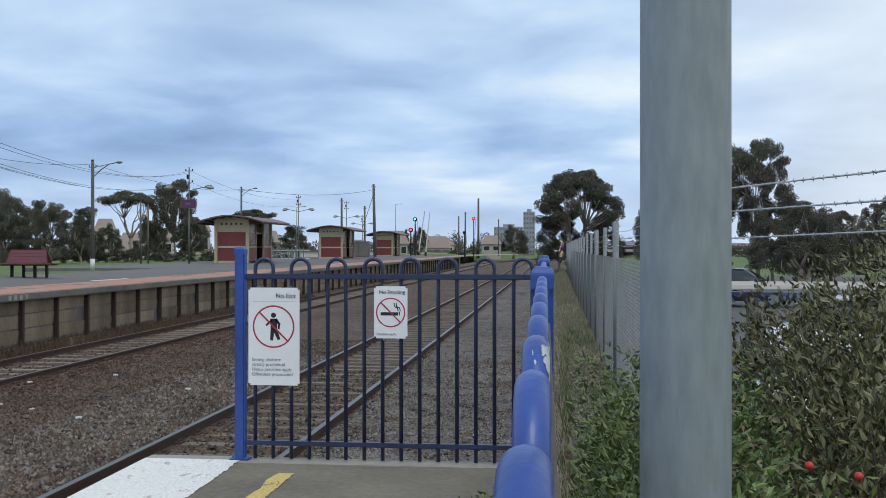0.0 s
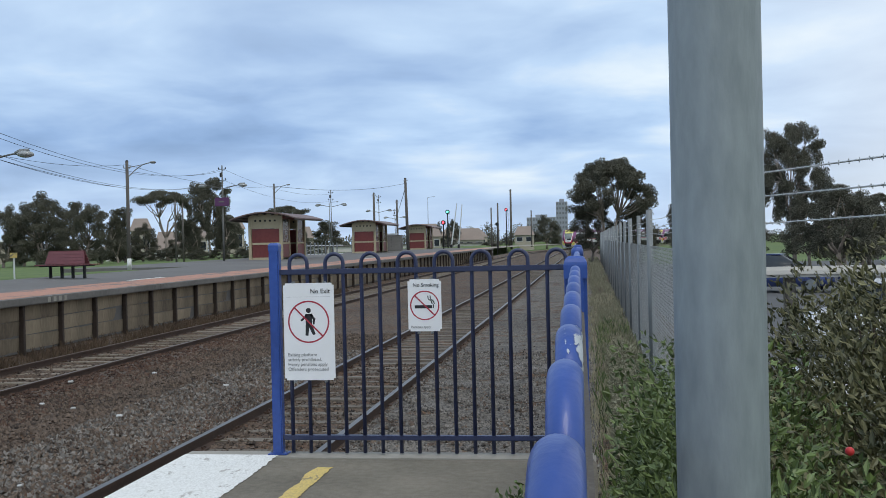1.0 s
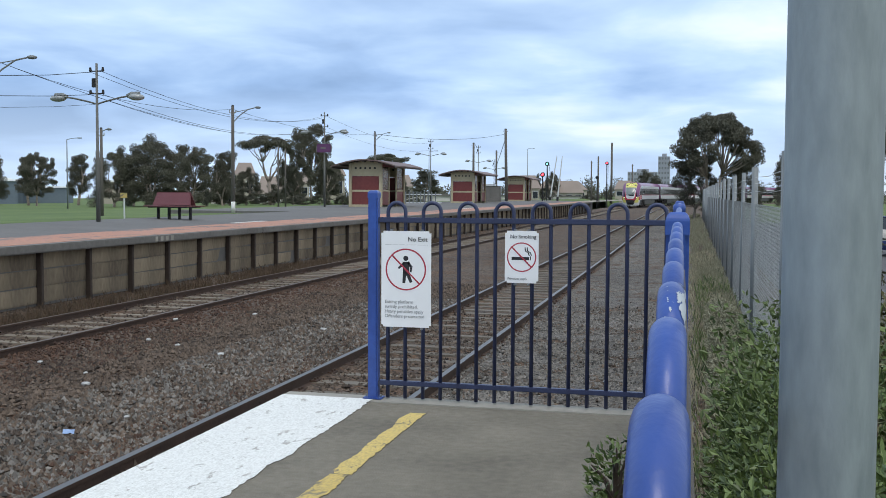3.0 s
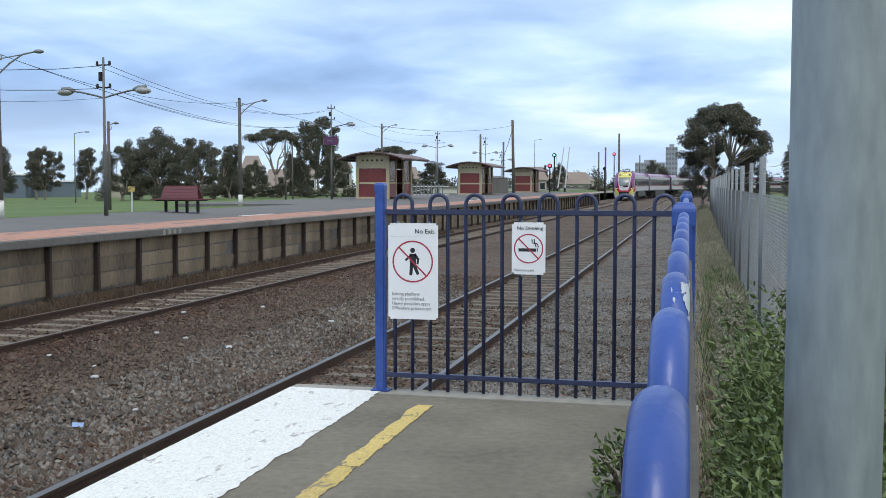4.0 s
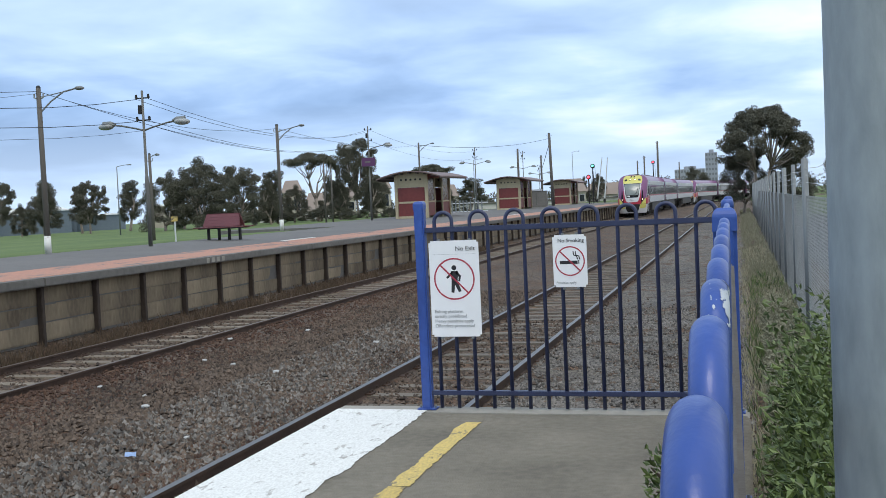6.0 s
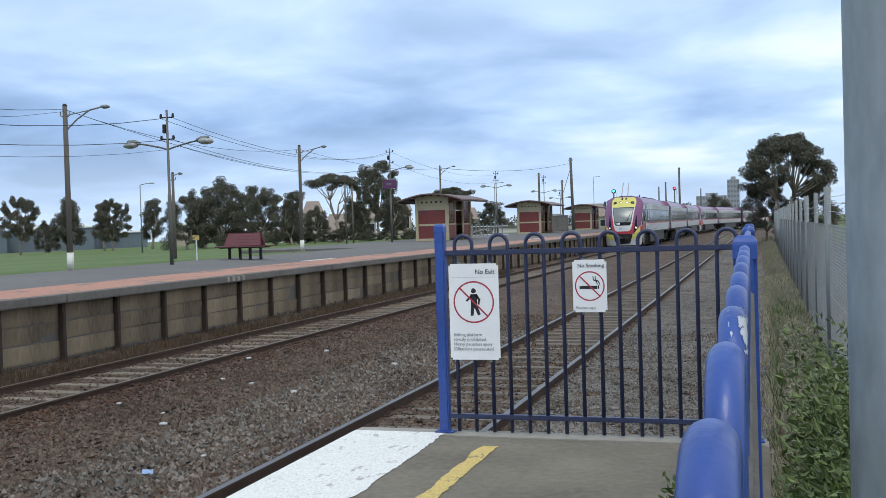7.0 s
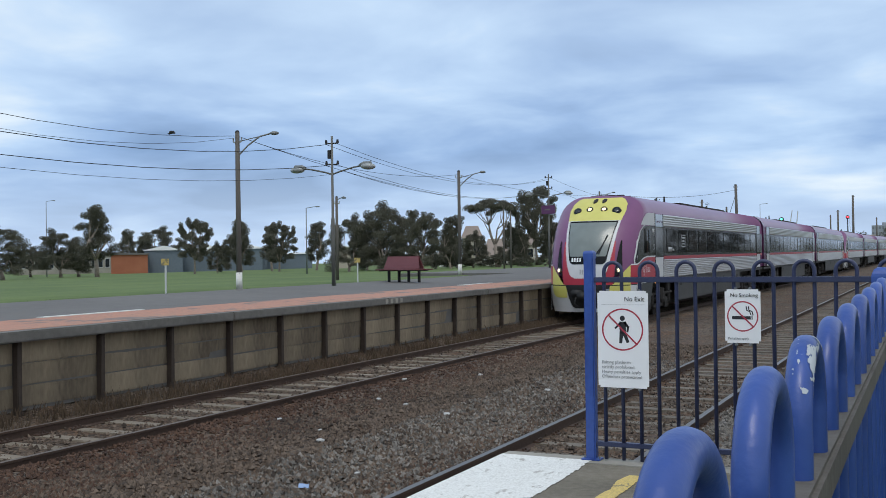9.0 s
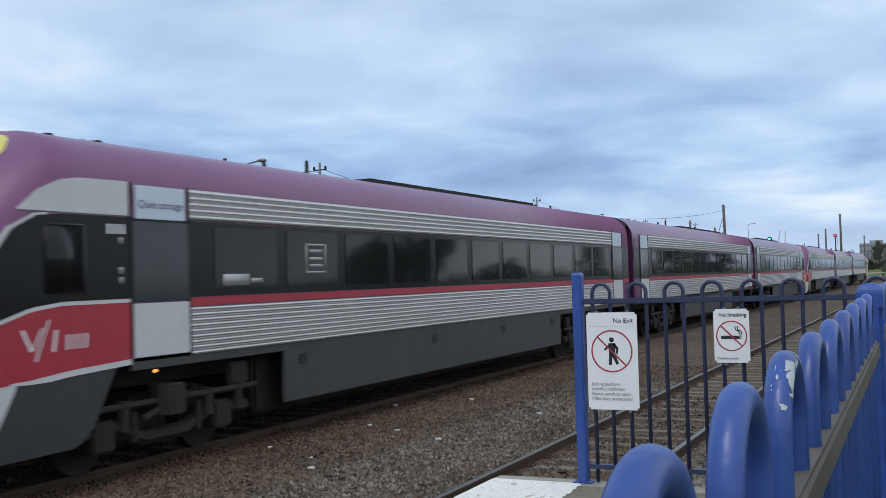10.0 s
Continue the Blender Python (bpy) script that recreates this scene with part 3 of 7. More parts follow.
def track(cx, label, shiny):
    t = thing("railway_track", label, "railway track", kind="structure")
    timber = sleeper_mesh("dark_sleeper" if shiny else "sleeper")
    for s in (-1, 1):
        v, f = rail_mesh(cx + s * GAUGE / 2)
        r = raw("rail", v, f, M["rust"], t)
        me = r.data
        me.materials.append(M["shine"] if shiny else M["dull_head"])
        for p in me.polygons:
            if abs(p.normal.z) > 0.9 and p.center.z > RAIL_Z - 0.01:
                p.material_index = 1
    rng = random.Random(int(-cx * 10))
    for k in range(-18, 150):
        y = 2.45 + 0.65 * k
        ob = new("sleeper", timber)
        ob.parent = t
        ob.matrix_basis = pose(cx + bend(y) + rng.uniform(-0.03, 0.03), y + rng.uniform(-0.02, 0.02), RAIL_Z - 0.128 + rng.uniform(-0.012, 0.004), 0, 0, rng.uniform(-0.8, 0.8))
        if k < 45:
            for s in (-1, 1):
                c = new("rail_clip", PLATE_MESH)
                c.parent = ob
                c.matrix_basis = pose(s * GAUGE / 2, 0, 0.002)
    far = B()
    for k in range(150, 300):
        y = 2.45 + 0.65 * k
        box(far, cx + bend(y) - 1.3, cx + bend(y) + 1.3, y - 0.115, y + 0.115, RAIL_Z - 0.23, RAIL_Z - 0.128)
    tagged(part("far_sleepers", far, M["sleeper"], t), kind="stuff")
    return t


track(FAR_X, "rusty railway track on grey timber sleepers beside platform", False)
track(NEAR_X, "worn railway track with polished rail heads in ballast", True)


def ragged_strip(name, x0, x1, y0, y1, z, material, parent, rough_edge, both=False, step=0.014, holes=0.0, seed=2):
    rng = random.Random(seed)
    ys = list(np.arange(y0, y1 + 1e-6, step))
    bm = B()
    rows = []
    for y in ys:
        e = rough_edge * (noise.noise((y * 4, seed, 0)) + 0.6 * noise.noise((y * 17, seed, 1)) + 0.3 * noise.noise((y * 29, seed, 2)))
        e0 = rough_edge * (noise.noise((y * 5, seed + 9, 0)) + 0.6 * noise.noise((y * 19, seed, 4))) if both else 0
        xs = np.linspace(x0 + e0, x1 + e, 9 if x1 - x0 > 0.3 else 5)
        rows.append([bm.verts.new((x, y, z)) for x in xs])
    for a, b in zip(rows, rows[1:]):
        for i in range(len(a) - 1):
            if holes and noise.noise((a[i].co.x * 7, a[i].co.y * 7, seed)) > holes:
                continue
            bm.faces.new((a[i], a[i + 1], b[i + 1], b[i]))
    return part(name, bm, material, parent)


def near_platform():
    p = thing("platform_near", "worn asphalt station platform with painted edge", "platform", kind="structure")
    bm = B()
    box(bm, -2.44, 0.035, -9, 5.93, -1.3, 0.0, 0.01)
    part("platform_slab", bm, M["asphalt"], p)
    bm = B()
    box(bm, -2.47, 0.03, 5.93, 6.13, -1.3, 0.002, 0.012)
    part("end_kerb", bm, M["concrete"], p, "pale concrete end kerb")
    ragged_strip("white_edge_line", -2.46, -1.86, -2, 6.02, 0.004, M["white_paint"], p, 0.03, seed=4)
    ragged_strip("yellow_line", -1.55, -1.455, 4.333, 5.68, 0.004, M["yellow_paint"], p, 0.018, True, seed=7)
    ragged_strip("yellow_line", -1.555, -1.46, -1.5, 4.33, 0.004, M["yellow_faded"], p, 0.018, True, seed=11)


near_platform()


def far_platform():
    p = thing("platform_far", "long grey platform with timber-faced retaining wall", "platform", kind="structure")
    bm = B()
    ends = [[bm.verts.new((x, y, z)) for x, z in ((-17.5, -0.9), (-11.95, -0.9), (-11.95, 0.262), (-13.0, 0.272), (-17.5, TOP))] for y in (-14, 129)]
    for i in range(5):
        bm.faces.new((ends[0][i], ends[0][(i + 1) % 5], ends[1][(i + 1) % 5], ends[1][i]))
    bm.faces.new(ends[0][::-1])
    bm.faces.new(ends[1])
    part("platform_slab", bm, M["far_asphalt"], p)
    part("platform_slab", box(B(), -23.5, -17.5, 44, 129, -0.9, TOP), M["far_asphalt"], p)
    for k in range(24):
        bm = B()
        box(bm, -12.15, -11.72, -14 + k * 5.9, -14 + k * 5.9 + 5.885, 0.115, 0.27, 0.02)
        part("coping_stone", bm, M["coping"], p)
    bm = B()
    ends = [[bm.verts.new((x, y, z)) for x, z in ((-13.72, 0.2), (-11.98, 0.2), (-11.98, 0.2755), (-13.0, 0.2765), (-13.72, 0.297))] for y in (-14, 127.5)]
    for i in range(5):
        bm.faces.new((ends[0][i], ends[0][(i + 1) % 5], ends[1][(i + 1) % 5], ends[1][i]))
    bm.faces.new(ends[0][::-1])
    bm.faces.new(ends[1])
    part("tactile_strip", bm, M["tactile"], p, "faded orange tactile edge strip")
    for y0, y1 in ((12.9, 15.4), (29.9, 32.4), (62, 68)):
        bm = B()
        box(bm, -13.92, -13.76, y0, y1, 0.2, 0.304)
        part("white_dash", bm, M["white_paint"], p)
    # posts and boards of the facing
    post = B()
    box(post, -0.055, 0.055, -0.043, 0.043, -1.05, 0.114, 0.01)
    pm = bpy.data.meshes.new("wall_post")
    post.to_mesh(pm)
    post.free()
    pm.materials.append(M["dark_post"])
    boards = []
    for i in range(3):
        bm = B()
        box(bm, -0.04, 0.04, -0.80, 0.80, -0.158, 0.158, 0.016)
        for v in bm.verts:
            v.co.x += 0.02 * noise.noise((v.co.y * 2, v.co.z * 3, i))
            v.co.z += 0.012 * noise.noise((v.co.y * 1.5, v.co.z, i + 5))
        me = bpy.data.meshes.new("wall_board")
        bm.to_mesh(me)
        bm.free()
        me.materials.append(M["panel"])
        boards.append(me)
    rng = random.Random(3)
    for k in range(-9, 72):
        y = 10.65 + 1.634 * k
        o = new("wall_post", pm)
        o.parent, o.matrix_basis = p, pose(-11.88, y, 0)
        if k > 60:
            continue
        for r in range(3):
            o = new("wall_board", boards[rng.randrange(3)])
            o.parent = p
            o.matrix_basis = pose(-11.97 + rng.uniform(-0.012, 0.012), y + 0.817, -0.05 - 0.325 * r, rng.uniform(-0.6, 0.6), 0, rng.uniform(-0.6, 0.6))
    # worn stencilled mark on the coping, too faint to read
    bm = B()
    for k in range(4):
        box(bm, -11.722, -11.715, 21.24 + 0.24 * k, 21.36 + 0.24 * k, 0.14, 0.25)
    part("coping_mark", bm, M["concrete"], p, "faded pale stencilled mark")


far_platform()


# ---- fences and pole by the near platform ----
def hoop(bm, along, centre, top, half, r, foot, axis, n=12, seg=10):
    pts = [(centre - half, foot)]
    pts += [(centre - half * math.cos(math.pi * k / seg), top - half - r + half * math.sin(math.pi * k / seg)) for k in range(seg + 1)]
    pts += [(centre + half, foot)]
    pts = [(along, a, z) if axis == "y" else (a, along, z) for a, z in pts]
    return tube(bm, pts, r, n)


def hoop_panel(label, axis, along, hoops, rail0, rail1, top=1.222, n=12, seg=10, rail_mat="blue", paint="blue", thick=0.0117, wide=0.022):
    f = thing("hoop_fence_panel", label, "fence panel", group="hoop-topped fence panels")
    for c in hoops:
        part("hoop_picket", hoop(B(), along, c, top, 0.055, thick, 0.012, axis, n, seg), M[paint], f, smooth=True)
    for z, h in ((top - 0.117, 0.016), (0.105, 0.014)):
        bm = B()
        if axis == "y":
            box(bm, along - wide, along + wide, rail0, rail1, z - h, z + h, 0.004)
        else:
            box(bm, rail0, rail1, along - 0.022, along + 0.022, z - h, z + h, 0.004)
        part("rail", bm, M[rail_mat] if z > 1 else M[paint], f)
    return f


def fence_post(x, y, top, r, square=False, label="blue steel fence post with domed cap"):
    p = thing("fence_post", label, "fence post", group="blue fence posts")
    bm = B()
    if square:
        box(bm, x - r, x + r, y - r, y + r, 0.004, top, 0.008)
    else:
        tube(bm, [(x, y, 0.004), (x, y, top - 0.02)], r, 24)
    part("shaft", bm, M["blue"], p, smooth=not square)
    bm = B()
    if square:
        lo = [bm.verts.new((x + a * (r + 0.001), y + b * (r + 0.001), top - 0.03)) for a, b in ((-1, -1), (1, -1), (1, 1), (-1, 1))]
        for k, up in ((1.04, 0.0), (1.0, 0.006), (0.86, 0.014), (0.6, 0.019)):
            hi = [bm.verts.new((x + a * r * k, y + b * r * k, top + up)) for a, b in ((-1, -1), (1, -1), (1, 1), (-1, 1))]
            for i in range(4):
                bm.faces.new((lo[i], lo[(i + 1) % 4], hi[(i + 1) % 4], hi[i]))
            lo = hi
        bm.faces.new(lo)
    else:
        tube(bm, [(x, y, top - 0.045), (x, y, top - 0.014), (x, y, top - 0.005), (x, y, top)], [r + 0.0012, r + 0.0012, r - 0.002, r * 0.62], 24)
    part("cap", bm, M["blue"], p, smooth=not square)
    bm = B()
    box(bm, x - 0.06, x + 0.06, y - 0.045, y + 0.045, 0.003, 0.012, 0.003)
    part("base_plate", bm, M["blue"], p)
    for sx in (-0.047, 0.047):
        part("bolt", tube(B(), [(x + sx, y, 0.01), (x + sx, y, 0.026)], 0.007, 6), M["galv"], p)
    return p


END_Y = 6.04
# the side fence runs straight, turned a little from the line of the track
SIDE = Matrix.Translation((0.0135, 0, 0)) @ pose(0, 0, 0, 0, 0, 0.602)


def side_x(y):
    return 0.0135 - 0.0105 * y


fence_post(-1.874, END_Y, 1.265, 0.031, True, "square blue steel fence post at platform end")
# end panel takes the darker blue, with its front's shade in the colour
hoop_panel("blue steel hoop-topped fence panel closing the platform end", "x", END_Y, [-1.729 + 0.2219 * k for k in range(8)], -1.842, -0.095, rail_mat="blue_shaded", paint="blue_shaded")
fence_post(side_x(END_Y), END_Y, 1.233, 0.0245)
fence_post(side_x(4.3), 4.3, 1.233, 0.0245)
fence_post(side_x(2.225), 2.225, 1.214, 0.0245, True)
side = hoop_panel("chipped blue steel hoop-topped fence panel along platform", "y", 0.0, [0.295 + 0.2225 * k for k in range(9)], 0.19, 2.198, top=1.2195, n=24, seg=20, rail_mat="bare_rail", thick=0.0104, wide=0.0165)
side.matrix_basis = Matrix.Translation((0.0135, 0, -0.020)) @ pose(0, 0, 0, 0.46, 0, 0.602)
for hoops, r0, r1 in (([2.40 + 0.2225 * k for k in range(8)], 2.252, 4.275), ([4.47 + 0.2225 * k for k in range(7)], 4.327, 6.015)):
    hoop_panel("blue steel hoop-topped fence panel along platform", "y", 0.0, hoops, r0, r1, n=14, rail_mat="bare_rail", thick=0.0105, wide=0.0165).matrix_basis = SIDE


def chipped_paint():
    """Bare patches on the third hoop, where the paint has flaked off."""
    c, half, r, top = 0.295 + 0.445, 0.055, 0.0108, 1.2195
    bm = B()
    rows = []
    for k in range(241):
        a = math.radians(25 + 115 * k / 240)
        row = []
        for j in range(49):
            q = math.radians(5 + 110 * j / 48)
            d = half + r * math.sin(q)
            row.append(bm.verts.new((r * math.cos(q), c - d * math.cos(a), top - half - 0.0104 + d * math.sin(a))))
        rows.append(row)
    for i, (a, b) in enumerate(zip(rows, rows[1:])):
        for j in range(48):
            if noise.noise((i * 0.03, j * 0.05, 2.2)) + 0.4 * noise.noise((i * 0.1, j * 0.15, 5)) + 0.2 * noise.noise((i * 0.3, j * 0.4, 7)) - 0.010 * j > 0.06:
                bm.faces.new((a[j], a[j + 1], b[j + 1], b[j]))
    part("bare_patch", bm, M["bare"], side, "flaked paint showing pale primer", smooth=True)


chipped_paint()


def sign(x0, x1, z0, z1, name, label):
    s = thing(name, label, "sign")
    y = END_Y - 0.033
    bm = B()
    box(bm, x0, x1, y - 0.004, y, z0, z1)
    es = [e for e in bm.edges if abs(e.verts[0].co.y - e.verts[1].co.y) > 0.003]
    bmesh.ops.bevel(bm, geom=es, offset=0.012, segments=4, affect="EDGES")
    part("sign_plate", bm, M["sign_white"], s)
    for x in (x0 + 0.06, x1 - 0.06):
        for z in (z0 - 0.012, z1 + 0.002):
            part("fixing_clip", box(B(), x - 0.007, x + 0.007, y - 0.006, y + 0.03, z - 0.003, z + 0.008, 0.002), M["galv"], s)
    return s, y - 0.0045


def ring(bm, cx, cz, y, r0, r1, n=64):
    a = [bm.verts.new((cx + r0 * math.cos(2 * math.pi * k / n), y, cz + r0 * math.sin(2 * math.pi * k / n))) for k in range(n)]
    b = [bm.verts.new((cx + r1 * math.cos(2 * math.pi * k / n), y, cz + r1 * math.sin(2 * math.pi * k / n))) for k in range(n)]
    for k in range(n):
        bm.faces.new((a[k], a[(k + 1) % n], b[(k + 1) % n], b[k]))
    return bm


def stroke(bm, x0, z0, x1, z1, w0, w1, y):
    d = Vector((x1 - x0, z1 - z0)).normalized()
    p = Vector((-d.y, d.x))
    bm.faces.new([bm.verts.new((x, y, z)) for x, z in ((x0 + p.x * w0, z0 + p.y * w0), (x0 - p.x * w0, z0 - p.y * w0), (x1 - p.x * w1, z1 - p.y * w1), (x1 + p.x * w1, z1 + p.y * w1))])
    return bm


def disc(bm, cx, cz, r, y, n=24):
    bm.faces.new([bm.verts.new((cx + r * math.cos(2 * math.pi * k / n), y, cz + r * math.sin(2 * math.pi * k / n))) for k in range(n)])
    return bm


def signs():
    x0, x1, z0, z1 = -1.816, -1.504, 0.455, 1.039
    s, y = sign(x0, x1, z0, z1, "no_exit_sign", "white no exit sign with red prohibition ring on fence")
    face = lambda x, z: Matrix.Translation((x, y - 0.001, z)) @ pose(0, 0, 0, 90)
    lettering("heading", "No Exit", 0.039, face(x1 - 0.022, z1 - 0.062), M["sign_black"], s, "RIGHT")
    cx, cz = -1.662, 0.806
    part("ring", ring(B(), cx, cz, y, 0.118, 0.1275), M["sign_red"], s)
    b = B()
    disc(b, cx + 0.0, cz + 0.068, 0.0155, y)
    stroke(b, cx + 0.002, cz + 0.048, cx + 0.002, cz - 0.02, 0.022, 0.019, y)
    stroke(b, cx + 0.012, cz + 0.046, cx + 0.034, cz + 0.016, 0.008, 0.007, y)
    stroke(b, cx + 0.036, cz + 0.022, cx + 0.03, cz - 0.016, 0.007, 0.006, y)
    stroke(b, cx - 0.01, cz + 0.04, cx - 0.046, cz + 0.006, 0.007, 0.006, y)
    stroke(b, cx - 0.006, cz - 0.016, cx - 0.012, cz - 0.083, 0.012, 0.009, y)
    stroke(b, cx + 0.008, cz - 0.016, cx + 0.034, cz - 0.078, 0.012, 0.009, y)
    part("pictogram", b, M["sign_black"], s)
    part("slash", stroke(B(), cx - 0.085, cz + 0.085, cx + 0.085, cz - 0.085, 0.0048, 0.0048, y - 0.001), M["sign_red"], s)
    part("rule", stroke(B(), x0 + 0.02, z1 - 0.083, x1 - 0.02, z1 - 0.083, 0.0006, 0.0006, y), M["sign_grey"], s)
    for k, txt in enumerate(("Exiting platform", "strictly prohibited.", "Heavy penalties apply", "Offenders prosecuted")):
        lettering("small_print", txt, 0.028, face(x0 + 0.022, z0 + 0.145 - 0.029 * k), M["sign_grey"], s)
    x0, x1, z0, z1 = -1.054, -0.854, 0.742, 1.050
    s, y = sign(x0, x1, z0, z1, "no_smoking_sign", "white no smoking sign with red prohibition ring on fence")
    face = lambda x, z: Matrix.Translation((x, y - 0.001, z)) @ pose(0, 0, 0, 90)
    lettering("heading", "No Smoking", 0.031, face(x1 - 0.014, z1 - 0.044), M["sign_black"], s, "RIGHT")
    cx, cz = -0.954, 0.895
    part("ring", ring(B(), cx, cz, y, 0.080, 0.0875), M["sign_red"], s)
    b = B()
    stroke(b, cx - 0.06, cz - 0.008, cx + 0.045, cz - 0.008, 0.0095, 0.0095, y)
    stroke(b, cx + 0.052, cz + 0.006, cx + 0.052, cz - 0.0175, 0.003, 0.003, y)
    for off in (0.0, 0.013):
        pts = [(0.02 + off, 0.058), (0.022 + off, 0.035), (0.04 + off, 0.028), (0.045 + off, 0.008)]
        for p, q in zip(pts, pts[1:]):
            stroke(b, cx + p[0], cz + p[1], cx + q[0], cz + q[1], 0.003, 0.003, y)
    part("pictogram", b, M["sign_black"], s)
    part("slash", stroke(B(), cx - 0.058, cz + 0.058, cx + 0.058, cz - 0.058, 0.004, 0.004, y - 0.001), M["sign_red"], s)
    lettering("small_print", "Penalties apply", 0.020, face(x0 + 0.016, z0 + 0.02), M["sign_grey"], s)


signs()


def grey_pole():
    p = thing("light_pole", "weathered galvanised steel pole beside the fence", "pole")
    bm = B()
    zs = [-0.9, 0, 0.6, 1.0, 1.3, 1.6, 2.2, 3.2, 5.0]
    tube(bm, [(0.1352, 0.855, z) for z in zs], [0.0397 - 0.0004 * (z - 1.2) for z in zs], 48)
    part("shaft", bm, M["pole_galv"], p, smooth=True)


grey_pole()


# ---- the train ----
HALF, CAB_LEN, CAR_LEN = 1.44, 26.6, 25.2


def nose(x, z):
    """How far the front face lies behind the nose tip, at a place across and above the rails."""
    lean = 0.2 * max(0.0, 1.15 - z) ** 1.2 if z < 1.15 else 1.9 * ((z - 1.15) / 3.0) ** 2.6
    u = abs(x) / HALF
    return 0.6 + lean + 0.56 * u ** 2.6 + 0.12 * u ** 16


def section(low):
    """Half outline of the body from the skirt up over the roof, right side to left side."""
    right = [(HALF - 0.02, low), (HALF, low + 0.12), (HALF, 1.55), (HALF, 1.7), (HALF, 2.1), (HALF, 2.6), (HALF, 3.1), (HALF - 0.005, 3.35)]
    for k in range(1, 9):
        a = math.radians(90 * k / 8)
        right.append((HALF * (0.42 + 0.58 * math.cos(a)) if k < 8 else 0.35, 3.35 + 0.78 * math.sin(a) ** 0.85))
    mid = [(0.0, 4.15)]
    return right + mid + [(-x, z) for x, z in reversed(right)]


def body_shell(cab, length):
    low = 1.38
    prof = section(low)
    n = len(prof)
    start = [nose(x, z) if cab else 0.0 for x, z in prof]
    stops = [0, 0.02, 0.06, 0.12, 0.2, 0.35, 0.6, 1.0]
    verts, faces = [], []
    for s in stops:
        for (x, z), y0 in zip(prof, start):
            verts.append((x, y0 + (length - y0) * s, z))
    for j in range(len(stops) - 1):
        for i in range(n - 1):
            faces.append((j * n + i, j * n + i + 1, (j + 1) * n + i + 1, (j + 1) * n + i))
    if cab:
        zc = 1.9
        last = 0
        for f in (0.99, 0.975, 0.955, 0.93, 0.89, 0.83, 0.75, 0.66, 0.56, 0.45, 0.33, 0.22, 0.11):
            base = len(verts)
            for x, z in prof:
                xx, zz = x * f, zc + (z - zc) * f
                verts.append((xx, nose(xx, zz), zz))
            for i in range(n - 1):
                faces.append((last + i, base + i, base + i + 1, last + i + 1))
            faces.append((last + n - 1, base + n - 1, base, last))
            last = base
        verts.append((0, nose(0, zc), zc))
        c = len(verts) - 1
        for i in range(n):
            faces.append((last + i, c, last + (i + 1) % n))
    else:
        faces.append(tuple(range(n)))
    e = (len(stops) - 1) * n
    faces.append(tuple(range(e + n - 1, e - 1, -1)))
    return verts, faces


def face_patch(z0, z1, xl, xr, off, nz=14, nx=16):
    """A skin laid on the front face between two edges that change with height."""
    bm = B()
    rows = []
    for j in range(nz + 1):
        z = z0 + (z1 - z0) * j / nz
        a, b = xl(z), xr(z)
        rows.append([bm.verts.new((a + (b - a) * i / nx, nose(a + (b - a) * i / nx, z) - off, z)) for i in range(nx + 1)])
    for a, b in zip(rows, rows[1:]):
        for i in range(nx):
            bm.faces.new((a[i], a[i + 1], b[i + 1], b[i]))
    return bm


def lerp(*table):
    zs, xs = zip(*table)
    return lambda z: float(np.interp(z, zs, xs))


def side_patch(s, top, bottom, y0, y1, off, n=12):
    """A flat skin on the body side between two lines z(y)."""
    bm = B()
    rows = [[bm.verts.new((s * (HALF + off), y, f(y))) for f in (bottom, top)] for y in np.linspace(y0, y1, n + 1)]
    for a, b in zip(rows, rows[1:]):
        bm.faces.new((a[0], a[1], b[1], b[0]) if s < 0 else (a[0], b[0], b[1], a[1]))
    return bm


def ribs(s, z0, z1, count, y0, y1):
    bm = B()
    h = (z1 - z0) / count
    prof = []
    for k in range(count):
        z = z0 + k * h
        prof += [(0.002, z), (0.022, z + 0.22 * h), (0.026, z + 0.5 * h), (0.022, z + 0.78 * h), (0.002, z + 0.98 * h)]
    a = [bm.verts.new((s * (HALF + d), y0, z)) for d, z in prof]
    b = [bm.verts.new((s * (HALF + d), y1, z)) for d, z in prof]
    for i in range(len(prof) - 1):
        bm.faces.new((a[i], a[i + 1], b[i + 1], b[i]) if s < 0 else (a[i], b[i], b[i + 1], a[i + 1]))
    return bm


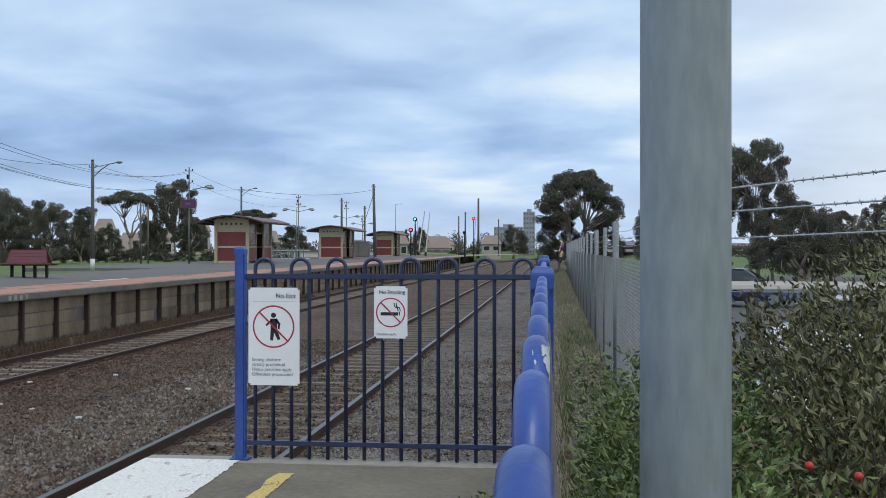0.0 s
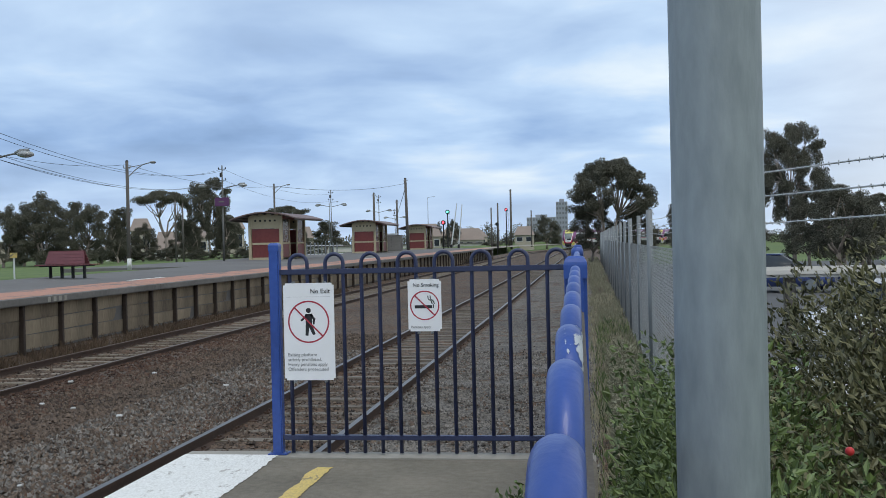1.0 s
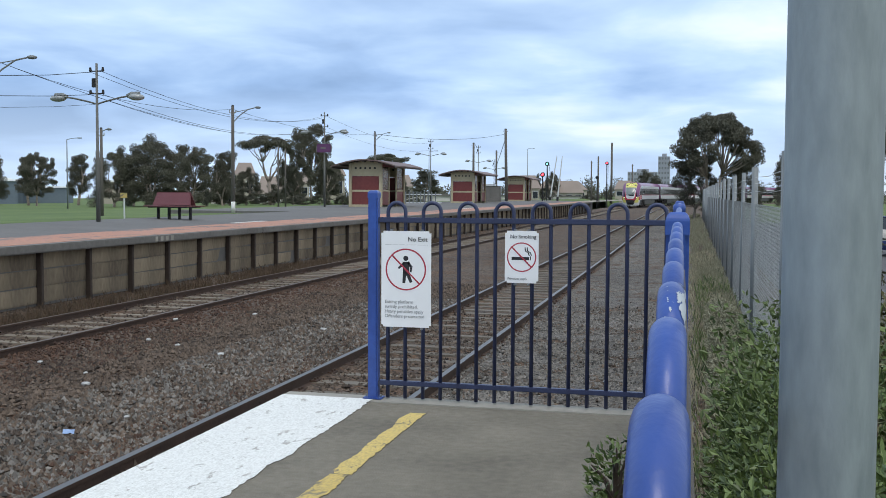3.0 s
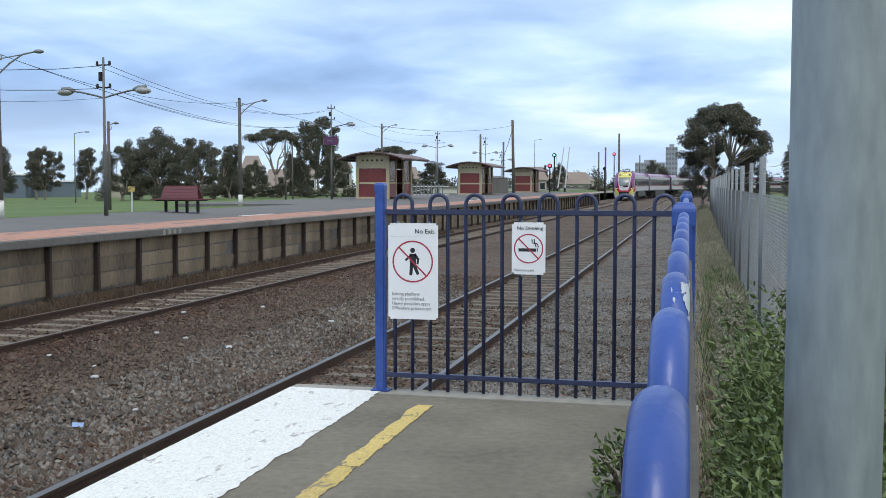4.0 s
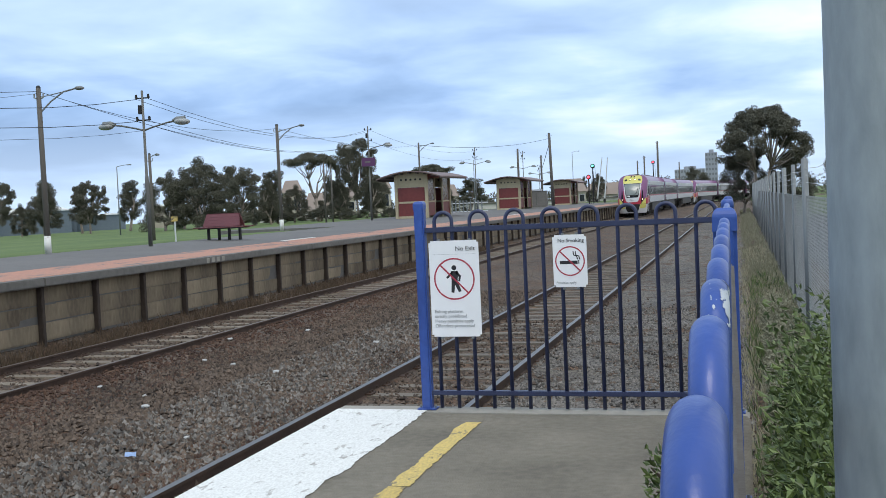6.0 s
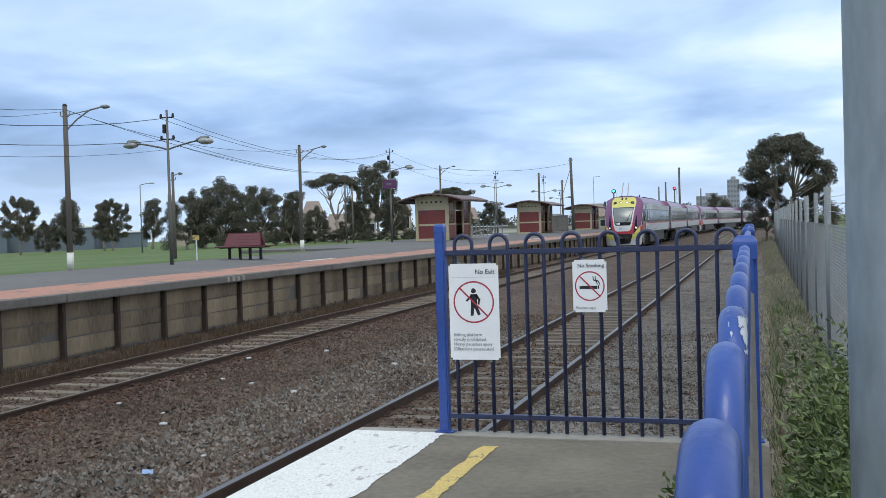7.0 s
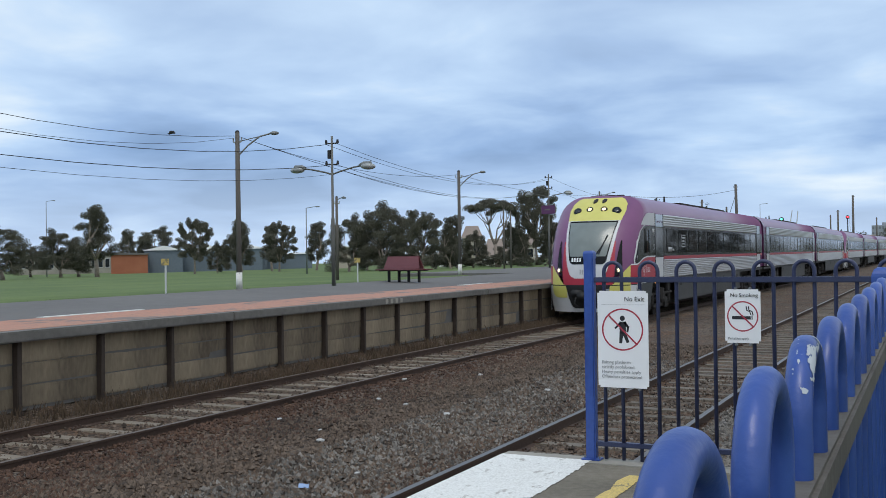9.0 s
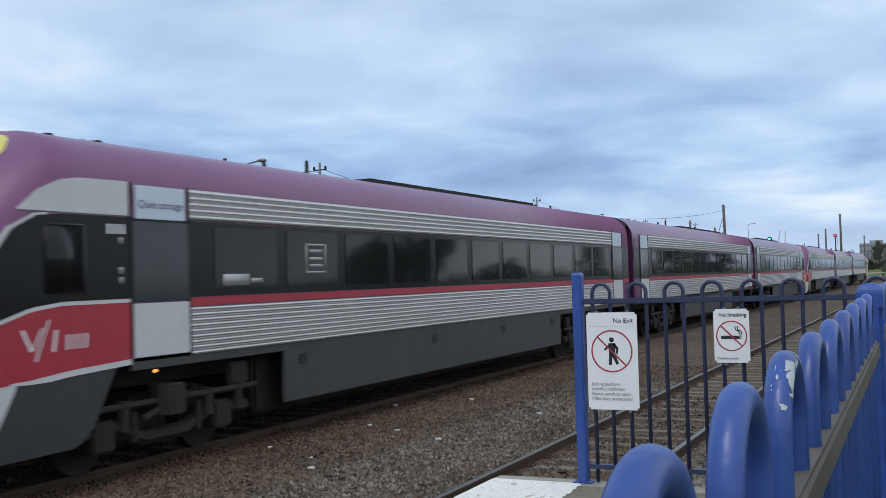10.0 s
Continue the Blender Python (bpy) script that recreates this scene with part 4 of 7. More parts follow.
def bogie(car, y):
    g = part("bogie_frame", B(), M["under"], car, "sooty black bogie frame")
    bm = B()
    for s in (-1, 1):
        tube(bm, [(s * 1.22, y - 1.75, 0.52), (s * 1.22, y - 0.9, 0.55), (s * 1.22, y - 0.4, 0.36), (s * 1.22, y + 0.4, 0.36), (s * 1.22, y + 0.9, 0.55), (s * 1.22, y + 1.75, 0.52)], 0.10, 6)
        for w in (-1.15, 1.15):
            box(bm, s * 1.22 - 0.11, s * 1.22 + 0.11, y + w - 0.2, y + w + 0.2, 0.28, 0.66, 0.03)
            tube(bm, [(s * 1.30, y + w + 0.34, 0.5), (s * 1.30, y + w + 0.34, 0.86)], 0.085, 8)
            tube(bm, [(s * 1.30, y + w - 0.34, 0.5), (s * 1.30, y + w - 0.34, 0.86)], 0.085, 8)
        tube(bm, [(s * 1.34, y - 0.5, 0.60), (s * 1.34, y + 0.35, 0.84)], 0.05, 8)
        tube(bm, [(s * 1.33, y - 1.9, 0.80), (s * 1.33, y + 1.9, 0.80)], 0.045, 6)
        tube(bm, [(s * 1.30, y, 0.62), (s * 1.30, y, 1.0)], 0.24, 12)
        box(bm, s * 1.28 - 0.06, s * 1.28 + 0.06, y - 1.7, y - 1.35, 0.86, 1.12, 0.03)
        box(bm, s * 1.28 - 0.06, s * 1.28 + 0.06, y + 1.3, y + 1.75, 0.84, 1.16, 0.03)
        for w in (-0.62, 0.62):
            tube(bm, [(s * 1.3, y + w, 0.34), (s * 1.3, y + w, 0.70)], 0.05, 6)
    box(bm, -1.0, 1.0, y - 0.35, y + 0.35, 0.4, 0.85, 0.03)
    bm.to_mesh(g.data)
    bm.free()
    for w in (-1.15, 1.15):
        bm = B()
        tube(bm, [(-1.1, y + w, 0.43), (1.1, y + w, 0.43)], 0.08, 8)
        for s in (-1, 1):
            x = s * GAUGE / 2
            tube(bm, [(x - 0.065, y + w, 0.43), (x + 0.065, y + w, 0.43)], 0.43, 24)
            tube(bm, [(x - s * 0.065, y + w, 0.43), (x - s * 0.095, y + w, 0.43)], 0.455, 24)
        part("wheelset", bm, M["under"], g)


def railcar(cab, length, label):
    car = thing("railcar", label, "train car", group="cars of the train")
    v, f = body_shell(cab, length)
    body = raw("body_shell", v, f, M["purple"], car, smooth=True)
    tagged(body, "purple painted body shell")
    flat = lambda z: (lambda y: z)
    front = 3.65 if cab else 0.9          # doorway start
    door = 1.06
    end = length - 0.05
    for s in (-1, 1):
        y0 = 2.05 if cab else 0.05
        # skirt, lower ribs, red stripe, window band, upper ribs
        low0 = front + door if cab else 0.05
        sx0, sx1 = (HALF - 0.05, HALF + 0.008) if s > 0 else (-HALF - 0.008, -HALF + 0.05)
        part("side_skirt", box(B(), sx0, sx1, 6.9, length - 6.9, 0.46, 1.33, 0.01), M["tskirt"], car, "dirty grey side skirt")
        part("sole_bar", box(B(), sx0, sx1, 3.62 if cab else 0.05, end, 1.23, 1.335, 0.005), M["tskirt"], car)
        part("ribbed_panel", ribs(s, 1.33, 1.975, 9, front + door + 0.03, length - 1.9), M["tsteel"], car, "ribbed stainless steel panel")
        part("ribbed_panel", ribs(s, 3.12, 3.53, 5, front + door + 0.03, length - 1.9), M["tsteel"], car, "ribbed stainless steel panel")
        part("red_stripe", side_patch(s, flat(2.095), flat(1.985), front + door + 0.02, end, 0.012), M["tred"], car)
        part("window_band", side_patch(s, flat(3.11), flat(2.105), 2.6 if cab else 0.1, end, 0.006), M["tblack"], car)
        # doors at both ends
        for d0 in (front, length - 1.85):
            bm = B()
            x0, x1 = (HALF + 0.004, HALF + 0.022) if s > 0 else (-HALF - 0.022, -HALF - 0.004)
            box(bm, x0, x1, d0, d0 + door, 1.38, 2.05, 0.008)
            dr = part("door_panel", bm, M["twhite"], car, "pale grey door panel")
            bm = B()
            box(bm, x0, x1, d0, d0 + door, 2.07, 3.07, 0.006)
            part("door_window", bm, M["win"], dr)
            bm = B()
            box(bm, x0, x1, d0 + 0.06, d0 + door - 0.05, 3.10, 3.52, 0.006)
            part("door_header", bm, M["theader"], dr, "pale blue header panel")
            for yy in (d0 - 0.03, d0 + door + 0.01):
                bm = B()
                box(bm, x0, x1 + s * 0.004, yy - 0.015, yy + 0.015, 1.34, 3.55, 0.003)
                part("door_seal", bm, M["black"], dr)
        # panes
        a, b = front + door + 0.55, length - 2.0
        k = int((b - a) / 1.72)
        for i in range(k):
            p0 = a + (b - a) * i / k
            bm = B()
            x0, x1 = (HALF + 0.002, HALF + 0.016) if s > 0 else (-HALF - 0.016, -HALF - 0.002)
            box(bm, x0, x1, p0, p0 + 1.5, 2.2, 3.04, 0.006)
            part("window_pane", bm, M["tglass"], car)
        # equipment recesses in the skirt
        for yy in (7.3, 12.0, 15.6, 18.9):
            bm = B()
            box(bm, s * (HALF + 0.012) - 0.006, s * (HALF + 0.012) + 0.006, yy, yy + 0.22, 1.0, 1.16)
            part("skirt_vent", bm, M["black"], car)
    for yy in (4.4, length - 4.4):
        bogie(car, yy)
    bm = B()
    box(bm, -1.1, 1.1, 6.6, length - 6.6, 0.34, 1.25, 0.05)
    box(bm, -0.75, 0.75, 1.8, length - 0.4, 0.95, 1.25, 0.05)
    part("underframe", bm, M["under"], car)
    # roof gear
    for y0, y1, w in ((11.0, 20.0, 0.75),):
        bm = B()
        box(bm, -w, w, y0, y1, 4.07, 4.20, 0.05)
        for k in range(14):
            yy = y0 + 0.4 + k * (y1 - y0 - 0.8) / 13
            box(bm, -w * 0.8, w * 0.8, yy - 0.12, yy + 0.12, 4.19, 4.225, 0.01)
        part("roof_unit", bm, M["under"], car, "dark roof air conditioning unit")
    for k in range(7):
        yy = 2.7 + 0.28 * k
        part("roof_vent", box(B(), -0.5, 0.5, yy, yy + 0.12, 4.05, 4.16 + 0.02 * (k % 3), 0.02), M["under"], car)
    for yy, h in ((8.0, 0.16), (9.3, 0.28), (22.2, 0.14)):
        bm = B()
        tube(bm, [(0.4, yy, 3.95), (0.4, yy, 4.12 + h)], [0.05, 0.03], 8)
        part("roof_aerial", bm, M["black"], car)
    bm = B()
    box(bm, -1.25, 1.25, length - 0.02, length + 0.62, 0.9, 3.95, 0.04)
    part("gangway", bm, M["black"], car, "black concertina gangway")
    if cab:
        cab_front(car)
    return car


def cab_front(car):
    P = lambda name, bm, m, label="": part(name, bm, m, car, label, smooth=True)
    both = lambda *t: (lerp(*[(z, -x) for z, x in t]), lerp(*t))
    # yellow brow, pale mask, red surround
    P("brow", face_patch(3.28, 4.06, *both((3.28, 0.89), (3.6, 0.95), (3.85, 0.92), (4.0, 0.80), (4.09, 0.62)), 0.012), M["tyellow"], "yellow brow above the windscreen")
    P("mask", face_patch(1.42, 3.28, *both((1.42, 0.42), (1.46, 0.53), (1.54, 0.60), (1.9, 0.71), (2.4, 0.79), (3.28, 0.885)), 0.014, 24), M["twhite"], "pale grey nose mask")
    P("red_surround", face_patch(1.2, 2.6, *both((1.2, 0.82), (1.5, 0.86), (1.9, 0.86), (2.6, 0.85)), 0.008), M["tred"], "red nose surround")
    scr = P("windscreen", face_patch(1.87, 3.27, *both((1.87, 0.50), (1.91, 0.58), (2.0, 0.62), (2.4, 0.69), (3.27, 0.815)), 0.022, 24), M["tblack"], "tinted windscreen")
    part("glass", face_patch(2.12, 3.22, *both((2.12, 0.60), (2.5, 0.67), (3.22, 0.775)), 0.030), M["windscreen"], scr, smooth=True)
    bm = B()
    tube(bm, [(0.14, nose(0.14, 1.98) - 0.05, 1.98), (0.48, nose(0.48, 2.5) - 0.05, 2.5)], 0.02, 6)
    tube(bm, [(0.36, nose(0.36, 2.2) - 0.06, 2.2), (0.58, nose(0.58, 2.8) - 0.06, 2.8)], 0.022, 6)
    tube(bm, [(0.05, nose(0.05, 1.95) - 0.04, 1.95), (0.2, nose(0.2, 1.98) - 0.05, 1.98)], 0.028, 6)
    part("wiper", bm, M["black"], scr)
    # number and maker's mark on the nose as plain bars
    bm = B()
    for k in range(4):
        a = -0.53 + 0.09 * k
        rows = [[bm.verts.new((x, nose(x, z) - 0.034, z)) for x in (a, a + 0.055)] for z in (1.95, 2.08)]
        bm.faces.new((rows[0][0], rows[0][1], rows[1][1], rows[1][0]))
    part("number_bars", bm, M["sign_white"], scr)
    bm = B()
    for a, z0, z1 in ((-0.24, 1.55, 1.70), (-0.17, 1.55, 1.70), (-0.09, 1.57, 1.68), (0.0, 1.58, 1.65), (0.08, 1.58, 1.65), (0.16, 1.58, 1.65)):
        rows = [[bm.verts.new((x, nose(x, z) - 0.018, z)) for x in (a, a + 0.04)] for z in (z0, z1)]
        bm.faces.new((rows[0][0], rows[0][1], rows[1][1], rows[1][0]))
    P("nose_mark", bm, M["sign_grey"])
    # lights in the brow
    for x, z, lit, r in ((-0.66, 3.60, False, 0.15), (-0.24, 3.65, True, 0.12), (0.24, 3.65, True, 0.12), (0.66, 3.60, False, 0.16)):
        y = nose(x, z)
        n = Vector((0.25 * x, -1, 0.75)).normalized()
        c = Vector((x, y, z))
        h = P("brow_light", tube(B(), [c - n * 0.02, c + n * 0.03], [r, r * 0.92], 20), M["black"])
        lens = tube(B(), [c + n * 0.03, c + n * 0.038], [r * (0.48 if lit else 0.7), r * 0.36], 20)
        part("lens", lens, M["head"] if lit else M["win"], h, smooth=True)
    for x in (-0.15, 0.15):
        bm = B()
        y = nose(x, 3.94)
        ball(bm, (0, 0, 0), 0.085, 12, 8, 0.8)
        for v in bm.verts:
            v.co = Vector((v.co.x * 0.9 + x + 0.3 * v.co.y, y + v.co.y * 1.5, 3.94 + v.co.z + v.co.y * 0.8))
        P("vent_eye", bm, M["black"])
    # corner by corner: light cluster, lamp, yellow panel, red panel, cab window
    for s in (-1, 1):
        P("corner_lamp_housing", face_patch(1.5, 2.62, lerp((1.5, s * 0.86), (1.8, s * 0.89), (2.62, s * 0.99)), lerp((1.5, s * 0.93), (1.66, s * 1.08), (1.95, s * 1.08), (2.62, s * 1.03)), 0.014, 12, 5), M["tblack"], "dark slanted light cluster")
        c = Vector((s * 0.98, nose(0.98, 1.68) - 0.03, 1.68))
        P("headlight_ring", tube(B(), [c, c + Vector((s * 0.02, -0.02, 0.0))], [0.085, 0.08], 16), M["lampglass"])
        P("headlight", tube(B(), [c, c + Vector((s * 0.02, -0.03, 0.0))], [0.06, 0.05], 16), M["head"], "lit warm white headlight")
        bm = B()
        rows = []
        for j in range(15):
            x = 0.70 + 0.60 * j / 14
            zt = float(np.interp(x, (0.70, 0.84, 1.0, 1.30), (1.19, 1.24, 1.47, 1.84)))
            zb = float(np.interp(x, (0.70, 1.1, 1.22, 1.28, 1.30), (0.80, 0.80, 0.86, 0.97, 1.05)))
            rows.append([bm.verts.new((s * x, nose(x, zb + (zt - zb) * k / 6) - 0.020, zb + (zt - zb) * k / 6)) for k in range(7)])
        for a, b in zip(rows, rows[1:]):
            for k in range(6):
                bm.faces.new((a[k], b[k], b[k + 1], a[k + 1]))
        P("yellow_corner", bm, M["tyellow"], "yellow lower corner panel")
        red_top = lerp((1.24, 1.84), (1.6, 1.90), (2.05, 2.03), (2.5, 2.08), (3.6, 2.085))
        red_low = lerp((1.0, 1.22), (2.0, 1.25), (2.6, 1.31), (3.6, 1.36))
        start = lambda z: 1.29
        # skins of the cab side laid along one line round the corner
        def around(d, z):
            """Point at a distance d behind the nose tip along the skin: on the front first, then on the side."""
            e = nose(HALF, z)
            if d >= e:
                return HALF, d
            lo, hi = 0.0, HALF
            for _ in range(24):
                m = (lo + hi) / 2
                lo, hi = (m, hi) if nose(m, z) < d else (lo, m)
            return lo, d
        def skin(lo, hi, d0, d1, off, n=26, nz=6):
            bm = B()
            rows = []
            for i in range(n + 1):
                row = []
                for k in range(nz + 1):
                    d = d0 + (d1 - d0) * i / n
                    z = lo(d) + (hi(d) - lo(d)) * k / nz
                    x, y = around(max(d, nose(1.29, z)), z)
                    row.append(bm.verts.new((s * (x + off), y - off * 0.5 * (x < HALF - 0.001), z)))
                rows.append(row)
            for a, b in zip(rows, rows[1:]):
                for k in range(nz):
                    bm.faces.new((a[k], b[k], b[k + 1], a[k + 1]))
            return bm
        P("red_side_panel", skin(red_low, red_top, 1.0, 3.6, 0.010), M["tred"], "red cab side panel")
        P("white_line", skin(lambda d: red_top(d) - 0.015, lambda d: red_top(d) + 0.03, 1.0, 3.6, 0.015, 26, 1), M["twhite"])
        P("sill_line", skin(lambda d: red_low(d) - 0.05 * min(1, max(0, (d - 1.7) / 0.6)), lambda d: red_low(d) + 0.02, 1.75, 3.6, 0.014, 20, 1), M["twhite"])
        win_top = lerp((1.2, 2.0), (1.45, 2.55), (1.75, 2.92), (2.1, 3.08), (2.5, 3.11), (3.6, 3.11))
        P("window_border", skin(lambda d: red_top(d) + 0.02, lambda d: win_top(d) + 0.02, 1.2, 2.3, 0.010), M["twhite"], "white border round the cab window")
        P("cab_window", skin(lambda d: red_top(d) + 0.028, lambda d: win_top(d - 0.05), 1.24, 3.6, 0.013), M["tblack"], "black cab side window")
        bm = B()
        x0, x1 = (HALF + 0.010, HALF + 0.026) if s > 0 else (-HALF - 0.026, -HALF - 0.010)
        box(bm, x0, x1, 2.25, 2.85, 2.2, 3.0, 0.02)
        P("cab_side_pane", bm, M["tglass"])
        P("cab_corner_panel", skin(flat_line(3.13), lerp((1.9, 3.14), (2.15, 3.36), (2.5, 3.5), (2.8, 3.54), (3.6, 3.55)), 1.9, 3.6, 0.010), M["twhite"], "pale grey panel above cab window")
        # pale valance that slants into the dark cab skirt
        P("cab_skirt", side_patch(s, flat_line(1.36), lerp((1.3, 0.42), (2.7, 0.44), (2.95, 0.62), (3.35, 1.3)), 1.32, 3.35, 0.006, 20), M["tslate"], "slate grey cab skirt")
        P("valance_side", side_patch(s, lambda y: red_low(y), lerp((1.28, 0.36), (1.36, 0.40), (1.85, 1.24)), 1.27, 1.85, 0.009, 14), M["twhite"], "pale grey lower side valance")
        # company mark as plain white strokes, number as bars
        bm = B()
        x = s * (HALF + 0.016)
        def bar(y0, z0, y1, z1, w):
            bm.faces.new([bm.verts.new((x, y, z)) for y, z in ((y0 - w, z0), (y0 + w, z0), (y1 + w, z1), (y1 - w, z1))])
        for k in (1, -1):
            at = (lambda y: y) if s > 0 else (lambda y: 4.75 - y)
        bar(at(1.92), 1.82, at(2.05), 1.58, 0.022)
        bar(at(2.05), 1.58, at(2.2), 1.83, 0.014)
        bar(at(2.1), 1.47, at(2.3), 1.92, 0.014)
        bar(at(2.36), 1.56, at(2.4), 1.80, 0.022)
        for k, z1 in ((0, 1.74), (1, 1.74), (2, 1.74), (3, 1.74)):
            bar(at(2.56 + 0.095 * k), 1.57, at(2.575 + 0.095 * k), z1, 0.018)
        P("company_mark", bm, M["sign_white"], "plain white company mark")
        bm = B()
        for k in range(4):
            a = 3.22 + 0.085 * k
            bm.faces.new([bm.verts.new((x + s * 0.002, y, z)) for y, z in ((a, 2.90), (a + 0.045, 2.90), (a + 0.045, 3.02), (a, 3.02))])
        P("side_number_bars", bm, M["sign_white"])
        for zz in (2.78, 2.42, 2.3):
            P("side_button", box(B(), x - 0.004, x + 0.004, 3.42, 3.48, zz, zz + 0.08), M["lampglass"])
        m = Matrix.Translation((s * (HALF + 0.026), 3.76 if s > 0 else 4.62, 3.24)) @ pose(0, 0, 0, 90, 0, 90 * s)
        lettering("door_lettering", "Quiet carriage", 0.145, m, M["purple_sign"], car)
        # notices in the windows
        for y0, y1, z0, z1 in ((5.45, 6.05, 2.24, 2.40), (6.1, 6.38, 2.27, 2.34)):
            P("window_notice", box(B(), s * (HALF + 0.017) - 0.001, s * (HALF + 0.017) + 0.001, y0, y1, z0, z1), M["tgrey"], "pale notice bar in the window")
        for z0, z1, a in ((2.4, 2.86, 7.55), (2.5, 2.54, 7.65), (2.6, 2.65, 7.65), (2.72, 2.77, 7.65)):
            bm = B()
            x0, x1, b = s * (HALF + 0.017) - 0.001, s * (HALF + 0.017) + 0.001, 15.7 - a
            if a < 7.6:
                box(bm, x0, x1, a, b, z1 - 0.03, z1)
                box(bm, x0, x1, a, b, z0, z0 + 0.03)
                box(bm, x0, x1, a, a + 0.03, z0 + 0.03, z1 - 0.03)
                box(bm, x0, x1, b - 0.03, b, z0 + 0.03, z1 - 0.03)
            else:
                box(bm, x0, x1, a, b, z0, z1)
            P("sticker_frame" if a < 7.6 else "sticker_bar", bm, M["tgrey"])
        P("marker_lamp", ball(B(), (s * 1.3, 4.2, 1.18), 0.025, 8, 6), M["amber"], "tiny amber marker lamp")
    # valance below, recess and coupler
    P("valance", face_patch(0.34, 1.2, *both((0.34, 1.30), (0.6, 1.40), (1.2, HALF)), 0.004, 10, 40), M["twhite"], "pale grey lower valance")
    P("coupler_recess", face_patch(0.46, 1.2, *both((0.46, 0.44), (0.52, 0.54), (0.7, 0.62), (1.1, 0.72), (1.2, 0.74)), 0.022), M["black"])
    P("recess_lip", face_patch(1.185, 1.215, *both((1.18, 1.29), (1.22, 1.29)), 0.026, 1, 20), M["black"])
    bm = B()
    box(bm, -0.5, -0.16, 0.44, 0.9, 0.82, 1.06, 0.03)
    box(bm, 0.12, 0.42, 0.46, 0.9, 0.72, 1.0, 0.03)
    tube(bm, [(-0.1, 0.34, 0.86), (-0.1, 0.9, 0.86)], [0.12, 0.15], 12)
    box(bm, -0.26, 0.06, 0.30, 0.42, 0.72, 1.0, 0.04)
    tube(bm, [(0.2, 0.4, 0.8), (0.28, 0.38, 0.6), (0.2, 0.42, 0.52)], 0.025, 6)
    tube(bm, [(-0.3, 0.4, 0.84), (-0.36, 0.38, 0.62), (-0.24, 0.42, 0.54)], 0.025, 6)
    P("coupler", bm, M["black"], "black automatic coupler")


def flat_line(z):
    return lambda y: z


CARS = [railcar(True, CAB_LEN, "purple and silver diesel railcar with yellow-browed driving cab")]
mid = railcar(False, CAR_LEN, "purple-roofed silver ribbed intermediate railcar")
CARS += [mid, copy_thing(CARS[0], Matrix.Identity(4)), copy_thing(CARS[0], Matrix.Identity(4)), copy_thing(mid, Matrix.Identity(4)), copy_thing(CARS[0], Matrix.Identity(4))]
for k in (2, 5):
    tagged(CARS[k], "purple and silver railcar trailing with its driving cab at the rear")
tagged(CARS[3], "purple and silver driving railcar coupled nose to nose")
# two coupled sets of three: where each car begins behind the nose tip, its length, and whether its cab looks back
FORMATION = ((0.0, CAB_LEN, False), (27.2, CAR_LEN, False), (53.0, CAB_LEN, True), (79.1, CAB_LEN, False), (106.3, CAR_LEN, False), (132.1, CAB_LEN, True))


def nose_at(t):
    """Where the nose tip is along the line; the train gathers speed towards 25 m/s."""
    return 18.75 + 25.0 * (9.5 - t) - 0.2 * (9.5 - t) ** 2


def train_rows(offset, length, turned):
    rows = []
    for k in range(0, 41):
        t = k * 0.25
        a = nose_at(t) + offset
        pa, pb = Vector((bend(a), a)), Vector((bend(a + length), a + length))
        d = pb - pa
        turn = -math.degrees(math.atan2(d.x, d.y))
        at = pb if turned else pa
        rows.append((t, Matrix.Translation((FAR_X + at.x, at.y, RAIL_Z)) @ pose(0, 0, 0, 0, 0, turn + 180 * turned)))
    return rows


def motions():
    for car, (offset, length, turned) in zip(CARS, FORMATION):
        walk(car, train_rows(offset, length, turned))


# ---- things along the far platform ----
def utility_pole(x, y, z, h, label, arm=True, band=True, r=0.078, lean=0.0):
    p = thing("utility_pole", label, "pole", pose(drift(x, y), y, z), group="timber poles")
    part("shaft", tube(B(), [(0, 0, 0), (lean * 0.5, 0, h * 0.5), (lean, 0, h)], [r, r * 0.9, r * 0.78], 12), M["timber"], p, smooth=True)
    if band:
        part("white_band", tube(B(), [(0, 0, 0.0), (0, 0, 0.46)], [r + 0.012, r + 0.01], 12), M["white_paint"], p, "white painted pole base", smooth=True)
    part("pole_cap", tube(B(), [(lean, 0, h), (lean, 0, h + 0.05)], [r * 0.85, r * 0.5], 12), M["black"], p)
    for k in (-1, 1):
        bm = tube(B(), [(lean + k * r, 0, h - 0.28), (lean + k * (r + 0.06), 0, h - 0.26), (lean + k * (r + 0.06), 0, h - 0.16)], 0.022, 6)
        part("insulator", bm, M["lampglass"], p)
    if arm:
        c, s = math.cos(0.5), math.sin(0.5)
        pts = [(lean + u * c, u * s, h + w) for u, w in ((0.05, -0.62), (0.3, -0.36), (0.62, -0.12), (0.95, -0.03))]
        part("lamp_arm", tube(B(), pts, 0.022, 6), M["steel"], p)
        part("lamp_brace", tube(B(), [(lean + 0.05 * c, 0.05 * s, h - 0.25), pts[2]], 0.014, 6), M["steel"], p)
        bm = ball(B(), (0, 0, 0), 0.13, 12, 8, 0.42)
        for v in bm.verts:
            v.co = Vector((v.co.x * 1.0, v.co.y * 0.5, v.co.z))
            v.co = Vector((lean + 1.02 * c + v.co.x * c - v.co.y * s, 1.02 * s + v.co.x * s + v.co.y * c, h - 0.03 + v.co.z))
        part("lamp_head", bm, M["steel"], p, smooth=True)
    return p


